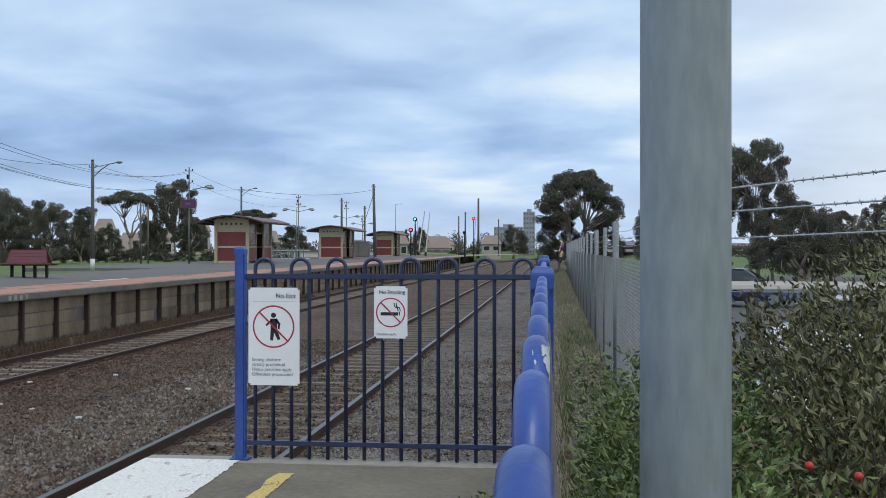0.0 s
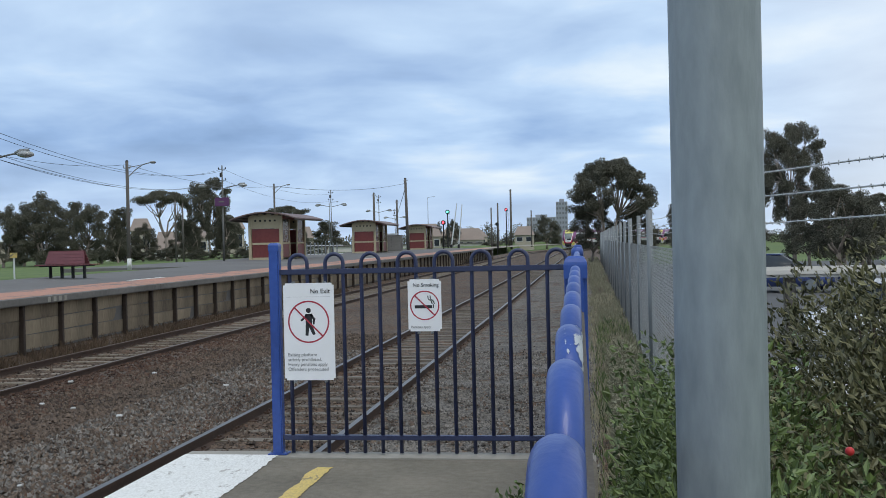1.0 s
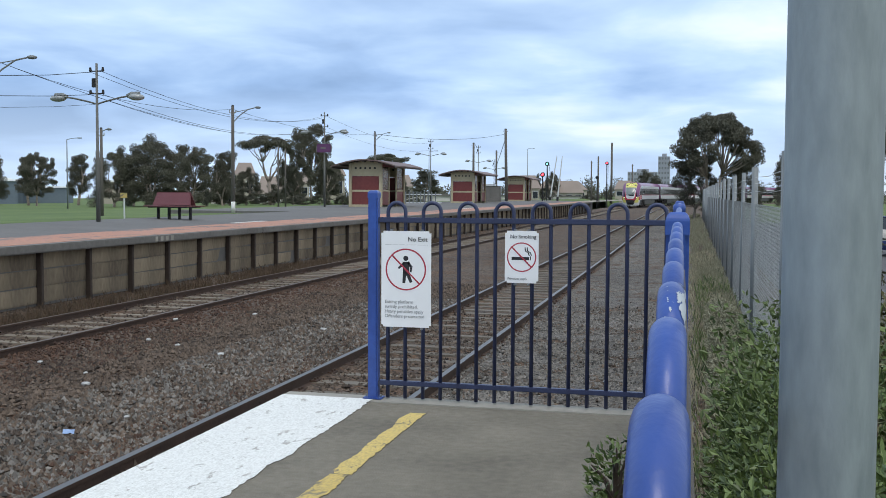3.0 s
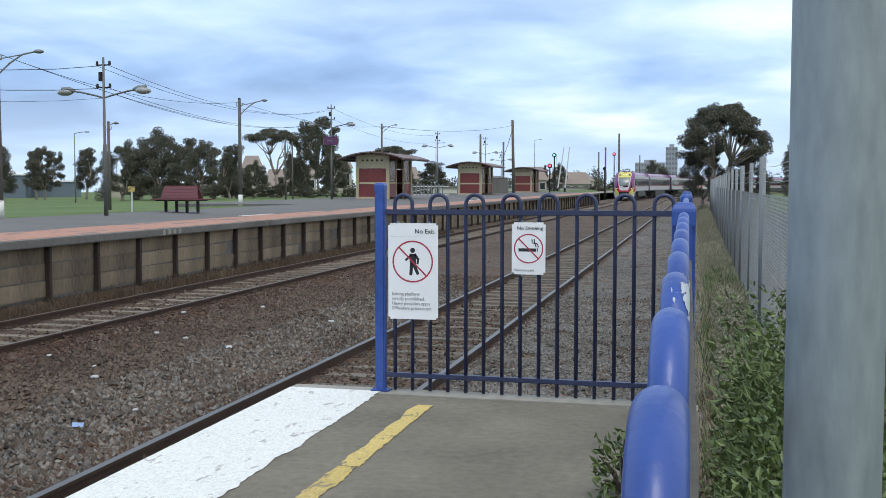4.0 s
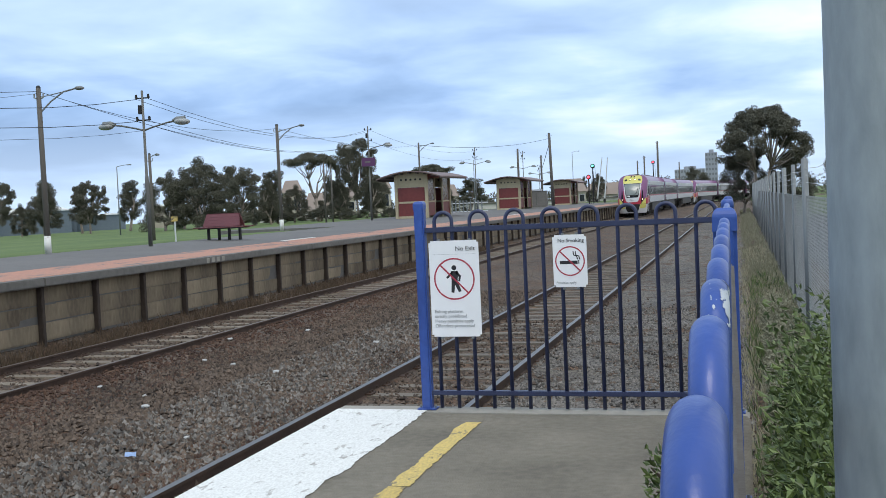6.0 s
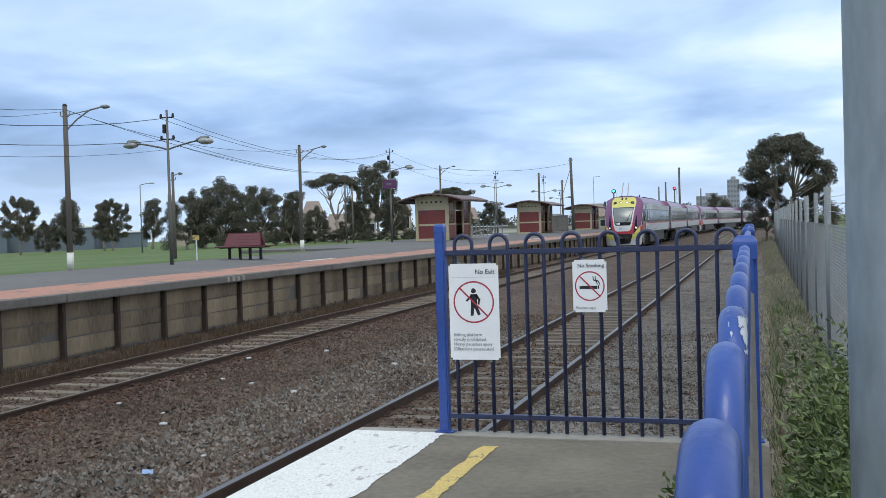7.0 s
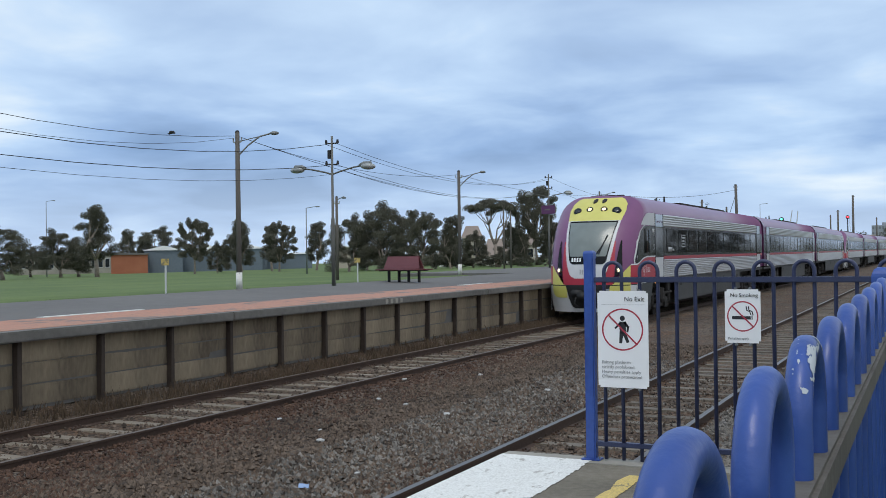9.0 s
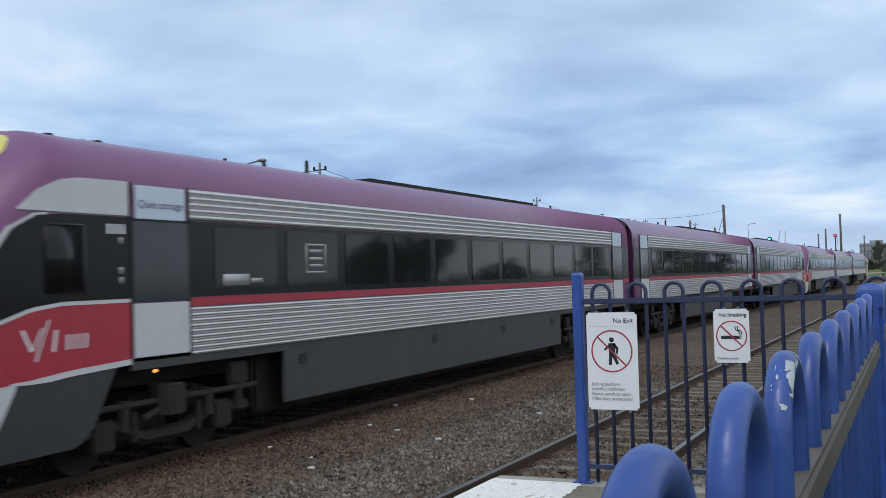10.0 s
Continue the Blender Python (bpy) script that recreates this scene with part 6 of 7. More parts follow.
def shrub(name, label, boxes, count, leaf, m, seed, twigs=40, droop=0.2, flowers=()):
    """Leafy mass: boxes give x, y, base z, radius x, radius y, height of overlapping mounds."""
    rng = np.random.default_rng(seed)
    s = thing(name, label, "shrub")
    pts, out = [], []
    vol = np.array([b[3] * b[4] * b[5] for b in boxes]) ** 0.67
    for b, share in zip(boxes, vol / vol.sum()):
        n = int(count * share)
        u = rng.normal(0, 1, (n, 3))
        u /= np.linalg.norm(u, axis=1, keepdims=True)
        u[:, 2] = np.abs(u[:, 2])
        u /= np.max(np.abs(u), axis=1, keepdims=True) ** 0.65
        rad = (1 - 0.5 * rng.random(n) ** 1.6)[:, None] * (1 + 0.24 * np.array([noise.noise(tuple(4.0 * k + b[0])) for k in u]))[:, None]
        pts.append(np.array(b[:3]) + u * rad * np.array(b[3:]))
        out.append(u)
    pts, out = np.concatenate(pts), np.concatenate(out)
    v, f = leaf_cloud(pts, leaf[0], leaf[1], rng, droop, out, 0.8)
    tagged(raw("foliage", v, f, M[m], s), kind="stuff")
    bm = B()
    rr = random.Random(seed)
    for k in range(twigs):
        b = boxes[rr.randrange(len(boxes))]
        a, q = rr.uniform(0, 6.28), rr.uniform(0.3, 1.0)
        p0 = Vector((b[0], b[1], b[2]))
        p2 = Vector((b[0] + math.cos(a) * b[3] * q, b[1] + math.sin(a) * b[4] * q, b[2] + b[5] * math.sqrt(max(0.05, 1 - q * q)) * 1.02))
        p1 = p0.lerp(p2, 0.5) + Vector((0, 0, 0.12 * b[5]))
        tube(bm, [p0, p1, p2], [0.012, 0.007, 0.003], 5)
    tagged(part("brushwood", bm, M["twig"], s), kind="stuff")
    for x, y, z in flowers:
        part("flower", ball(B(), (x, y, z), 0.0048, 10, 7), M["berry"], s, "red flower head", smooth=True)
    return s


shrub("verge_shrub", "bright green leafy shrub growing between the fences",
      [(0.36, 1.3, -0.7, 0.30, 0.55, 1.25), (0.42, 2.0, -0.7, 0.36, 0.6, 1.42), (0.40, 2.8, -0.7, 0.36, 0.6, 1.52), (0.46, 3.6, -0.75, 0.38, 0.7, 1.62), (0.5, 4.5, -0.8, 0.37, 0.7, 1.45), (0.5, 5.5, -0.8, 0.33, 0.7, 1.1), (0.32, 0.7, -0.7, 0.26, 0.5, 1.0), (0.30, 2.3, -0.6, 0.26, 0.5, 1.2)],
      100000, (0.031, 0.0128), "shrub", 21, 90)
shrub("flowering_shrub", "large dull green shrub with red flowers beside the fence",
      [(1.45, 3.5, -0.9, 0.8, 0.8, 2.15), (1.0, 2.7, -0.9, 0.55, 0.6, 1.8), (1.9, 4.6, -0.9, 0.9, 0.8, 2.15), (1.2, 4.1, -0.9, 0.55, 0.7, 1.95), (0.85, 2.1, -0.9, 0.45, 0.5, 1.55), (2.6, 5.4, -0.9, 1.0, 0.9, 2.2), (1.15, 5.0, -0.9, 0.5, 0.8, 1.85), (0.72, 1.5, -0.9, 0.35, 0.45, 1.5)],
      170000, (0.036, 0.0145), "shrub_dull", 33, 190, -0.25, ((0.285, 1.04, 1.045), (0.338, 1.05, 1.033)))
shrub("weed_mound", "pale grey-green weeds piled along the chain-link fence",
      [(0.45, 6.3, -0.9, 0.34, 0.8, 0.95), (0.5, 7.5, -0.9, 0.32, 0.8, 0.75), (0.52, 8.9, -0.9, 0.3, 0.9, 0.6), (0.5, 10.8, -0.9, 0.3, 1.2, 0.5), (0.5, 13.5, -0.9, 0.28, 1.6, 0.45), (0.5, 17.0, -0.9, 0.26, 2.0, 0.4)],
      26000, (0.060, 0.018), "pale_weed", 61, 40)
shrub("platform_weed", "small green weed growing through the fence foot", [(-0.26, 4.15, 0.0, 0.13, 0.16, 0.27), (-0.14, 4.3, 0.0, 0.1, 0.16, 0.2)], 520, (0.045, 0.018), "shrub", 5, 12)


def grass_tufts(name, label, spots, blades, h, m, seed, zf):
    rng = np.random.default_rng(seed)
    verts, faces = [], []
    for x, y in spots:
        z = zf(x, y)
        for _ in range(blades):
            a, l = rng.uniform(0, 6.28), h * rng.uniform(0.4, 1.2)
            b = 0.45 * l * rng.uniform(0.2, 1.0)
            px, py = x + rng.normal(0, 0.06), y + rng.normal(0, 0.06)
            w = 0.005 + 0.004 * rng.random()
            c, s = math.cos(a), math.sin(a)
            i = len(verts)
            verts += [(px - s * w, py + c * w, z), (px + s * w, py - c * w, z), (px + c * b * 0.4, py + s * b * 0.4, z + l * 0.65), (px + c * b, py + s * b, z + l)]
            faces += [(i, i + 1, i + 2), (i, i + 2, i + 3)]
    return tagged(raw(name, verts, faces, M[m]), label, "weeds", kind="stuff")


rng = np.random.default_rng(17)
grass_tufts("dry_verge_grass", "dry straw-coloured weeds along the fence", [(rng.uniform(0.0, 0.85), 5.5 + 34 * rng.random() ** 1.5) for _ in range(1100)], 10, 0.13, "dry", 3, bed_height)
grass_tufts("far_verge_weeds", "straggling pale weeds far along the fence", [(rng.uniform(0.0, 0.85) + bend(y), y) for y in (24 + 90 * rng.random() for _ in range(900))], 9, 0.22, "pale_weed", 9, bed_height)
grass_tufts("verge_grass", "low green weeds along the fence", [(rng.uniform(0.1, 0.85), 6 + 20 * rng.random() ** 1.3) for _ in range(160)], 12, 0.22, "shrub", 4, bed_height)
grass_tufts("verge_dry_weeds", "pale dry weeds along the chain-link fence", [(rng.uniform(0.2, 1.1), 6.2 + 26 * rng.random() ** 1.2) for _ in range(420)], 12, 0.19, "pale_weed", 9, bed_height)
grass_tufts("wall_weeds", "dry weeds at the foot of the platform wall", [(rng.uniform(-11.75, -11.2), 8 + 40 * rng.random()) for _ in range(1100)], 9, 0.20, "dead", 5, bed_height)
grass_tufts("track_weeds", "sparse dry weeds between the sleepers", [(rng.uniform(-9.2, -4.7), 7 + 25 * rng.random()) for _ in range(60)], 7, 0.11, "dead", 6, bed_height)
grass_tufts("platform_grass", "short green grass along the back of the far platform", [(rng.uniform(-18.1, -17.6), 8 + 60 * rng.random()) for _ in range(500)], 7, 0.05, "grassblade", 7, ground_height)


def tree_mesh(seed, kind, leaf_mat):
    """A gum tree five metres high: leaning trunk, forked limbs, broken crown of leaf clumps."""
    rng = np.random.default_rng(seed)
    rr = random.Random(seed)
    t = thing("gum_tree", "dark gum tree with a broken leafy crown", "tree", group="gum trees")
    bm = B()
    fork = {"dense": 0.9, "umbrella": 1.9, "tall": 1.3, "gum": 1.5, "dome": 1.1}[kind]
    base = Vector((0, 0, -0.3))
    top = Vector((rr.uniform(-0.25, 0.25), rr.uniform(-0.2, 0.2), fork))
    tube(bm, [base, base.lerp(top, 0.5) + Vector((0.06, 0, 0)), top], [0.17, 0.13, 0.11], 8)
    clumps = []
    n = {"dense": 26, "umbrella": 17, "tall": 18, "gum": 36, "dome": 46}[kind]
    for k in range(n):
        a = 2.4 * k + rr.uniform(-0.5, 0.5)
        f = (k + 0.5) / n
        if kind == "dense":
            z, rad = 0.9 + 3.7 * f, 1.75 * math.sqrt(max(0.08, 1 - (f * 1.1 - 0.25) ** 2 * 1.3)) * rr.uniform(0.5, 1.0)
            size = (rr.uniform(0.5, 0.85), rr.uniform(0.35, 0.55))
        elif kind == "umbrella":
            z, rad = 3.5 + 1.2 * rr.random(), 2.0 * math.sqrt(f) * rr.uniform(0.75, 1.05)
            z = 4.75 - 0.28 * rad ** 1.4 + rr.uniform(-0.25, 0.1)
            size = (rr.uniform(0.42, 0.72), rr.uniform(0.22, 0.34))
        elif kind == "tall":
            z, rad = 1.4 + 3.3 * f, (1.05 - 0.75 * f) * rr.uniform(0.5, 1.15)
            size = (rr.uniform(0.4, 0.62), rr.uniform(0.35, 0.55))
        elif kind == "dome":
            up = math.radians(-12 + 96 * f ** 0.8)
            z, rad = 2.75 + 2.0 * math.sin(up) + rr.uniform(-0.12, 0.12), 2.25 * math.cos(up) * rr.uniform(0.72, 1.0)
            size = (rr.uniform(0.46, 0.66), rr.uniform(0.32, 0.46))
        else:
            z, rad = 1.5 + 3.1 * f ** 0.85, 2.2 * math.sqrt(max(0.1, 1 - (f - 0.5) ** 2 * 2.6)) * rr.uniform(0.4, 1.0)
            size = (rr.uniform(0.46, 0.74), rr.uniform(0.3, 0.46))
        c = Vector((top.x + rad * math.cos(a), top.y + rad * math.sin(a), z))
        clumps.append((c, size))
    mains = []
    limbs = {"dense": 4, "umbrella": 4, "tall": 3, "gum": 5, "dome": 6}[kind]
    for k in range(limbs):
        a = 6.283 * (k + rr.uniform(-0.25, 0.25)) / limbs
        q = rr.uniform(0.35, 0.75)
        e = top + Vector((0.95 * q * math.cos(a), 0.95 * q * math.sin(a), rr.uniform(0.5, 1.4) * (1.25 if kind == "umbrella" else 1.0)))
        bow = top.lerp(e, 0.5) + Vector((rr.uniform(-0.15, 0.15), rr.uniform(-0.15, 0.15), -0.12))
        tube(bm, [top + Vector((0, 0, -0.1)), bow, e], [0.085, 0.065, 0.05], 6)
        mains.append(e)
    for c, _ in clumps:
        e = min(mains, key=lambda p: (p - c).length)
        mid = e.lerp(c, 0.5) + Vector((rr.uniform(-0.12, 0.12), rr.uniform(-0.12, 0.12), rr.uniform(-0.2, 0.05)))
        tube(bm, [e, mid, c], [0.036, 0.026, 0.012], 5)
    part("trunk", bm, M["bark"], t, smooth=True)
    pts, out = [], []
    for c, (w, h) in clumps:
        for j in range(4):
            cc = np.array(c) + rng.normal(0, 0.33, 3) * (w, w, h)
            m = 300 if kind in ("dense", "gum", "dome") else 240
            u = rng.normal(0, 1, (m, 3))
            u /= np.linalg.norm(u, axis=1, keepdims=True)
            r = rng.random(m)[:, None] ** 0.4
            pts.append(cc + u * r * np.array((w, w, h)) * 0.62)
            out.append(u)
    v, f = leaf_cloud(np.concatenate(pts), 0.100, 0.046, rng, 0.35, np.concatenate(out), 1.0)
    tagged(raw("crown", v, f, M[leaf_mat], t), kind="stuff")
    return t


KINDS = {"d": tree_mesh(41, "dense", "gum"), "D": tree_mesh(44, "dense", "gum_light"), "u": tree_mesh(42, "umbrella", "gum"), "t": tree_mesh(43, "tall", "gum"), "T": tree_mesh(47, "tall", "gum_light"), "g": tree_mesh(45, "gum", "gum"), "G": tree_mesh(46, "gum", "gum_light"), "o": tree_mesh(52, "dome", "gum")}
NATURAL = {"d": 4.2, "D": 4.2, "u": 4.8, "t": 2.7, "T": 2.7, "g": 4.9, "G": 4.9, "o": 5.4}
used = set()


def plant(kind, x, y, z, h, w, turn):
    m = pose(drift(x, y), y, z, 0, 0, turn) @ Matrix.Diagonal((w / NATURAL[kind], w / NATURAL[kind], h / 5.0, 1))
    if kind in used:
        s = KINDS[kind].scale
        copy_thing(KINDS[kind], m @ Matrix.Diagonal((1 / s.x, 1 / s.y, 1 / s.z, 1)))
    else:
        used.add(kind)
        KINDS[kind].matrix_basis = m


plant('d', -73.45, 64.71, -0.39, 4.75, 5.8, 0)
plant('d', -80.32, 77.91, -0.48, 4.79, 5.58, 67)
plant('t', -72.92, 75.4, -0.51, 7.13, 4.4, 134)
plant('T', -104.12, 113.32, -0.24, 5.75, 3.75, 201)
plant('d', -105.37, 121.59, 0.64, 5.39, 7.01, 268)
plant('G', -70.57, 86.84, -0.68, 6.26, 4.24, 335)
plant('T', -70.94, 95.41, -0.73, 6.33, 3.54, 42)
plant('G', -63.56, 92.09, -0.92, 6.05, 4.24, 109)
plant('t', -64.01, 100.2, -0.66, 6.02, 3.22, 176)
plant('d', -47.24, 79.3, -0.58, 5.48, 4.25, 243)
plant('d', -45.78, 83.36, -0.63, 6.74, 6.44, 310)
plant('D', -41.56, 82.42, -0.64, 6.05, 4.75, 17)
plant('t', -41.65, 88.6, -0.71, 4.99, 2.23, 84)
plant('d', -50.14, 87.33, -0.73, 5.61, 4.37, 151)
plant('d', -46.8, 89.17, -0.79, 6, 4.37, 218)
plant('d', -92.5, 85.4, -0.4, 3.18, 4.7, 285)
plant('d', -83.03, 83.13, -0.45, 3.49, 5.13, 352)
plant('T', -111.6, 125.43, -0.18, 4.81, 3.64, 59)
plant('d', -77.37, 99.32, -0.74, 3.87, 3.14, 126)
plant('t', -47.09, 100.17, -0.17, 5.74, 3.72, 193)
plant('u', -39.2, 94.17, -0.53, 7.4, 6.7, 260)
plant('t', -38.2, 97.5, -0.46, 4.4, 3.0, 30)
plant('t', -36.2, 101.0, -0.39, 4.9, 3.4, 150)
plant('g', -40.62, 108.75, -0.69, 9.68, 5.34, 327)
plant('d', -42.74, 120.91, -0.48, 5.92, 3.47, 34)
plant('u', -41.05, 138.01, -0.1, 6.89, 7.02, 101)
plant('T', -32.61, 127.9, -0.14, 4.34, 5.36, 168)
plant('d', -30.56, 213.82, -0.29, 5.44, 3.51, 235)
plant('d', -27.14, 214.28, -0.31, 5.89, 4.09, 302)
plant('T', -32.15, 115.6, -0.13, 3.17, 2.6, 9)
plant('d', -45.23, 112.76, -0.49, 5.32, 3.95, 76)
plant('d', -46.08, 103.6, -0.3, 4.04, 3.68, 143)
plant('d', -35.47, 176.46, -0.67, 4.36, 3.9, 210)
plant('d', -72.78, 97.27, -0.59, 5.27, 3.78, 277)
plant('t', -71.19, 101.75, -0.73, 5.77, 3.03, 344)
plant('d', -10.21, 269.8, -1.02, 8.18, 8.04, 51)
plant('o', 2.05, 91.98, -0.9, 8.85, 9.3, 118)
plant('d', 0.5, 94.99, -0.9, 5.3, 4.2, 185)
plant('d', 4.6, 95.93, -0.9, 5.8, 4.3, 252)
plant('d', 2.6, 98.0, -0.9, 3.6, 3.2, 40)
plant('g', 11.16, 58.92, -0.51, 8.04, 4.06, 319)
plant('d', 12.2, 53.6, -0.5, 4.46, 4.02, 26)
plant('u', 20.34, 77.34, -0.41, 4.52, 2.6, 93)
plant('d', 21.41, 71.85, 0.43, 4.17, 2.84, 160)
plant('d', 7.22, 79.64, 0.01, 4.92, 2.6, 227)
plant('d', 17.32, 67.79, -0.59, 3.57, 3.41, 294)
plant('d', 11.49, 56.82, -0.52, 3.64, 2.83, 1)
plant('d', 13.9, 60.0, -0.9, 4.6, 4.6, 70)
plant('d', 16.5, 66.0, -0.9, 4.2, 4.8, 130)
plant('D', 20.5, 70.0, -0.9, 3.9, 5.2, 200)
plant('d', 24.5, 74.0, -0.9, 4.6, 5.0, 280)
plant('d', 9.2, 66.0, -0.9, 3.4, 4.4, 330)
plant('d', -43.94, 89.81, -0.09, 1.43, 3.25, 68)
plant('d', -42.06, 90.71, -0.09, 1.8, 2.71, 135)
plant('d', -40.63, 91.36, -0.09, 1.08, 2.98, 202)
plant('d', -38.2, 92.4, -0.08, 1.5, 3.25, 269)
plant('d', -35.98, 93.29, -0.08, 1.01, 2.71, 336)
plant('d', -34.23, 93.95, -0.08, 1.18, 2.44, 43)
plant('d', -32.2, 94.66, -0.07, 1.02, 2.44, 110)
plant('d', -29.64, 95.5, -0.06, 0.9, 2.71, 177)
plant('d', -25.49, 96.69, 0.03, 0.74, 2.17, 244)
plant('d', -22.25, 168.53, -0.06, 1.46, 2.76, 311)
plant('d', -18.28, 199.16, -0.33, 1.28, 4.33, 18)
plant('d', -17.65, 229.31, -0.58, 2.44, 3.11, 85)


def far_woods():
    """A low dark belt of woods that closes the horizon behind the sheds and houses."""
    rng = np.random.default_rng(77)
    line = [Vector(p) for p in ((-230, 90), (-160, 150), (-125, 205), (-85, 265), (-45, 345), (-18, 430), (20, 360), (60, 240), (75, 130), (70, 60), (60, 10))]
    pts, out = [], []
    for a, b in zip(line, line[1:]):
        for k in range(max(2, int((b - a).length / 4.5))):
            p = a.lerp(b, k * 4.5 / (b - a).length)
            far = p.length
            x, y = p.x + rng.uniform(-6, 6), p.y + rng.uniform(-6, 6)
            w, h = rng.uniform(2.5, 4.5), rng.uniform(2.2, 4.6) * far / 200
            u = rng.normal(0, 1, (320, 3))
            u /= np.linalg.norm(u, axis=1, keepdims=True)
            u[:, 2] = np.abs(u[:, 2])
            r = (rng.random(320) ** 0.35)[:, None]
            pts.append(np.array((x, y, ground_height(x, y) - 0.4)) + u * r * np.array((w, w, h)))
            out.append(u)
    v, f = leaf_cloud(np.concatenate(pts), 0.62, 0.36, rng, 0.2, np.concatenate(out), 1.0)
    tagged(raw("far_woods", v, f, M["gum_light"]), "low dark belt of far trees closing the horizon", "woods", kind="stuff")


far_woods()


# ---- buildings in the distance ----
def building(label, a, b, z, h, depth, wall, roof, kind="shed", windows=0):
    """A long low building between two ends of its front."""
    a, b = (Vector((drift(x, y), y, z)) for x, y in (a, b))
    d = b - a
    L = d.length
    m = Matrix.Translation(a) @ pose(0, 0, 0, 0, 0, math.degrees(math.atan2(d.y, d.x)))
    g = thing("building", label, "building", m)
    part("wall", box(B(), 0, L, 0, depth, -1.5, h), M[wall], g)
    bm = B()
    if kind == "gable":
        o, r = 0.3, 0.28 * min(depth, 8)
        vs = [bm.verts.new(p) for p in ((-o, -o, h), (L + o, -o, h), (L + o, depth + o, h), (-o, depth + o, h), (L * 0.16, depth / 2, h + r), (L * 0.84, depth / 2, h + r))]
        for f in ((0, 1, 5, 4), (1, 2, 5), (2, 3, 4, 5), (3, 0, 4), (3, 2, 1, 0)):
            bm.faces.new([vs[i] for i in f])
    elif kind == "pitched":
        o, r = 0.2, 0.13 * L
        vs = [bm.verts.new(p) for p in ((-o, -o, h), (L + o, -o, h), (L / 2, -o, h + r), (-o, depth, h), (L + o, depth, h), (L / 2, depth, h + r))]
        for f in ((0, 1, 2), (0, 2, 5, 3), (2, 1, 4, 5), (3, 5, 4), (0, 3, 4, 1)):
            bm.faces.new([vs[i] for i in f])
    else:
        box(bm, -0.2, L + 0.2, -0.2, depth + 0.2, h, h + 0.25, 0.03)
    part("roof", bm, M[roof], g)
    for k in range(windows):
        x = (k + 0.5) * L / windows
        w = 0.3 * L / windows
        wn = part("window", box(B(), x - w, x + w, -0.06, 0.02, h * 0.35, h * 0.78), M["win"], g)
        part("window_frame", box(B(), x - w - 0.06, x + w + 0.06, -0.045, -0.01, h * 0.35 - 0.06, h * 0.78 + 0.06), M["twhite"], wn)
    return g


def tower(label, x, y, w, d, h, floors, cols):
    g = thing("apartment_tower", label, "tower block", pose(drift(x, y), y, -1))
    part("wall", box(B(), 0, w, 0, d, 0, h), M["tower"], g)
    part("roof", box(B(), w * 0.3, w * 0.7, d * 0.3, d * 0.7, h, h + 1.2), M["tower"], g)
    for i in range(floors):
        for j in range(cols):
            z, xx = (i + 0.35) * h / floors, (j + 0.2) * w / cols
            part("window", box(B(), xx, xx + 0.6 * w / cols, -0.08, 0.02, z, z + 0.45 * h / floors), M["tower_win"], g)


building('long low pale building with a row of windows', (-134.24, 121.62), (-123.55, 132.47), -1.14, 3.28, 9, 'concrete', 'coping', 'shed', 14)
building('low orange brick building beyond the grass', (-104.42, 110.65), (-100.79, 113.97), -0.73, 2.59, 8, 'brick', 'coping', 'shed', 0)
building('blue-grey shed with a pale tin roof', (-104.03, 116.92), (-99.94, 120.43), -0.88, 3.35, 12, 'shed', 'shed_roof', 'pitched', 0)
building('blue-grey shed with a pale tin roof', (-103.64, 124.89), (-97.73, 129.57), -0.97, 3.24, 14, 'shed', 'shed_roof', 'pitched', 0)
building('blue-grey shed with a pale tin roof', (-104.53, 135.33), (-98.63, 139.69), -1.09, 3.72, 14, 'shed', 'shed_roof', 'pitched', 0)
building('dark blue-grey shed behind the trees', (-100.3, 142.06), (-94.18, 146.19), -1.18, 2.88, 10, 'shed', 'shed_roof', 'shed', 0)
building('dark blue-grey warehouse behind the trees', (-101.96, 126.39), (-94.23, 132.25), -0.91, 3.51, 12, 'shed', 'shed_roof', 'shed', 0)
building('sandy rendered wall behind the trees', (-75.97, 123.38), (-73.98, 124.59), -1.11, 3.59, 8, 'sandwall', 'shed_roof', 'shed', 0)
building('sandy rendered house behind the gum trees', (-78.22, 171.49), (-75.14, 172.86), -0.61, 4.9, 9, 'sandwall', 'tile_roof', 'gable', 2)
building('sandy rendered house behind the gum trees', (-76.07, 188.2), (-71.33, 190.04), -0.73, 3.69, 9, 'sandwall', 'tile_roof', 'gable', 3)
building('sandy rendered house behind the gum trees', (-68.98, 190.91), (-64.87, 192.35), -0.71, 5.23, 9, 'sandwall', 'tile_roof', 'gable', 2)
building('sandy rendered house behind the shelters', (-54.49, 188), (-50.42, 189.14), -0.65, 3.06, 9, 'sandwall', 'tile_roof', 'gable', 2)
building('low sandy house with a weathered tile roof', (-26.67, 213.33), (-21, 213.96), -0.65, 2.07, 9, 'sandwall', 'tile_roof', 'gable', 3)
building('low sandy house with a weathered tile roof', (-28.18, 172.71), (-24.29, 173.3), -0.36, 2.44, 9, 'sandwall', 'tile_roof', 'gable', 3)
building('low pale house by the line', (-17.65, 259.39), (-12.92, 259.67), -0.01, 2.34, 9, 'sandwall', 'tile_roof', 'gable', 2)
building('long pale rendered wall behind the platform', (-40.97, 144.28), (-27.57, 147.44), -0.5, 1.3, 3, 'palewall', 'coping', 'shed', 0)
building('long pale rendered wall behind the platform', (-37.68, 201.5), (-17.66, 204.23), -0.82, 1.44, 3, 'palewall', 'coping', 'shed', 0)
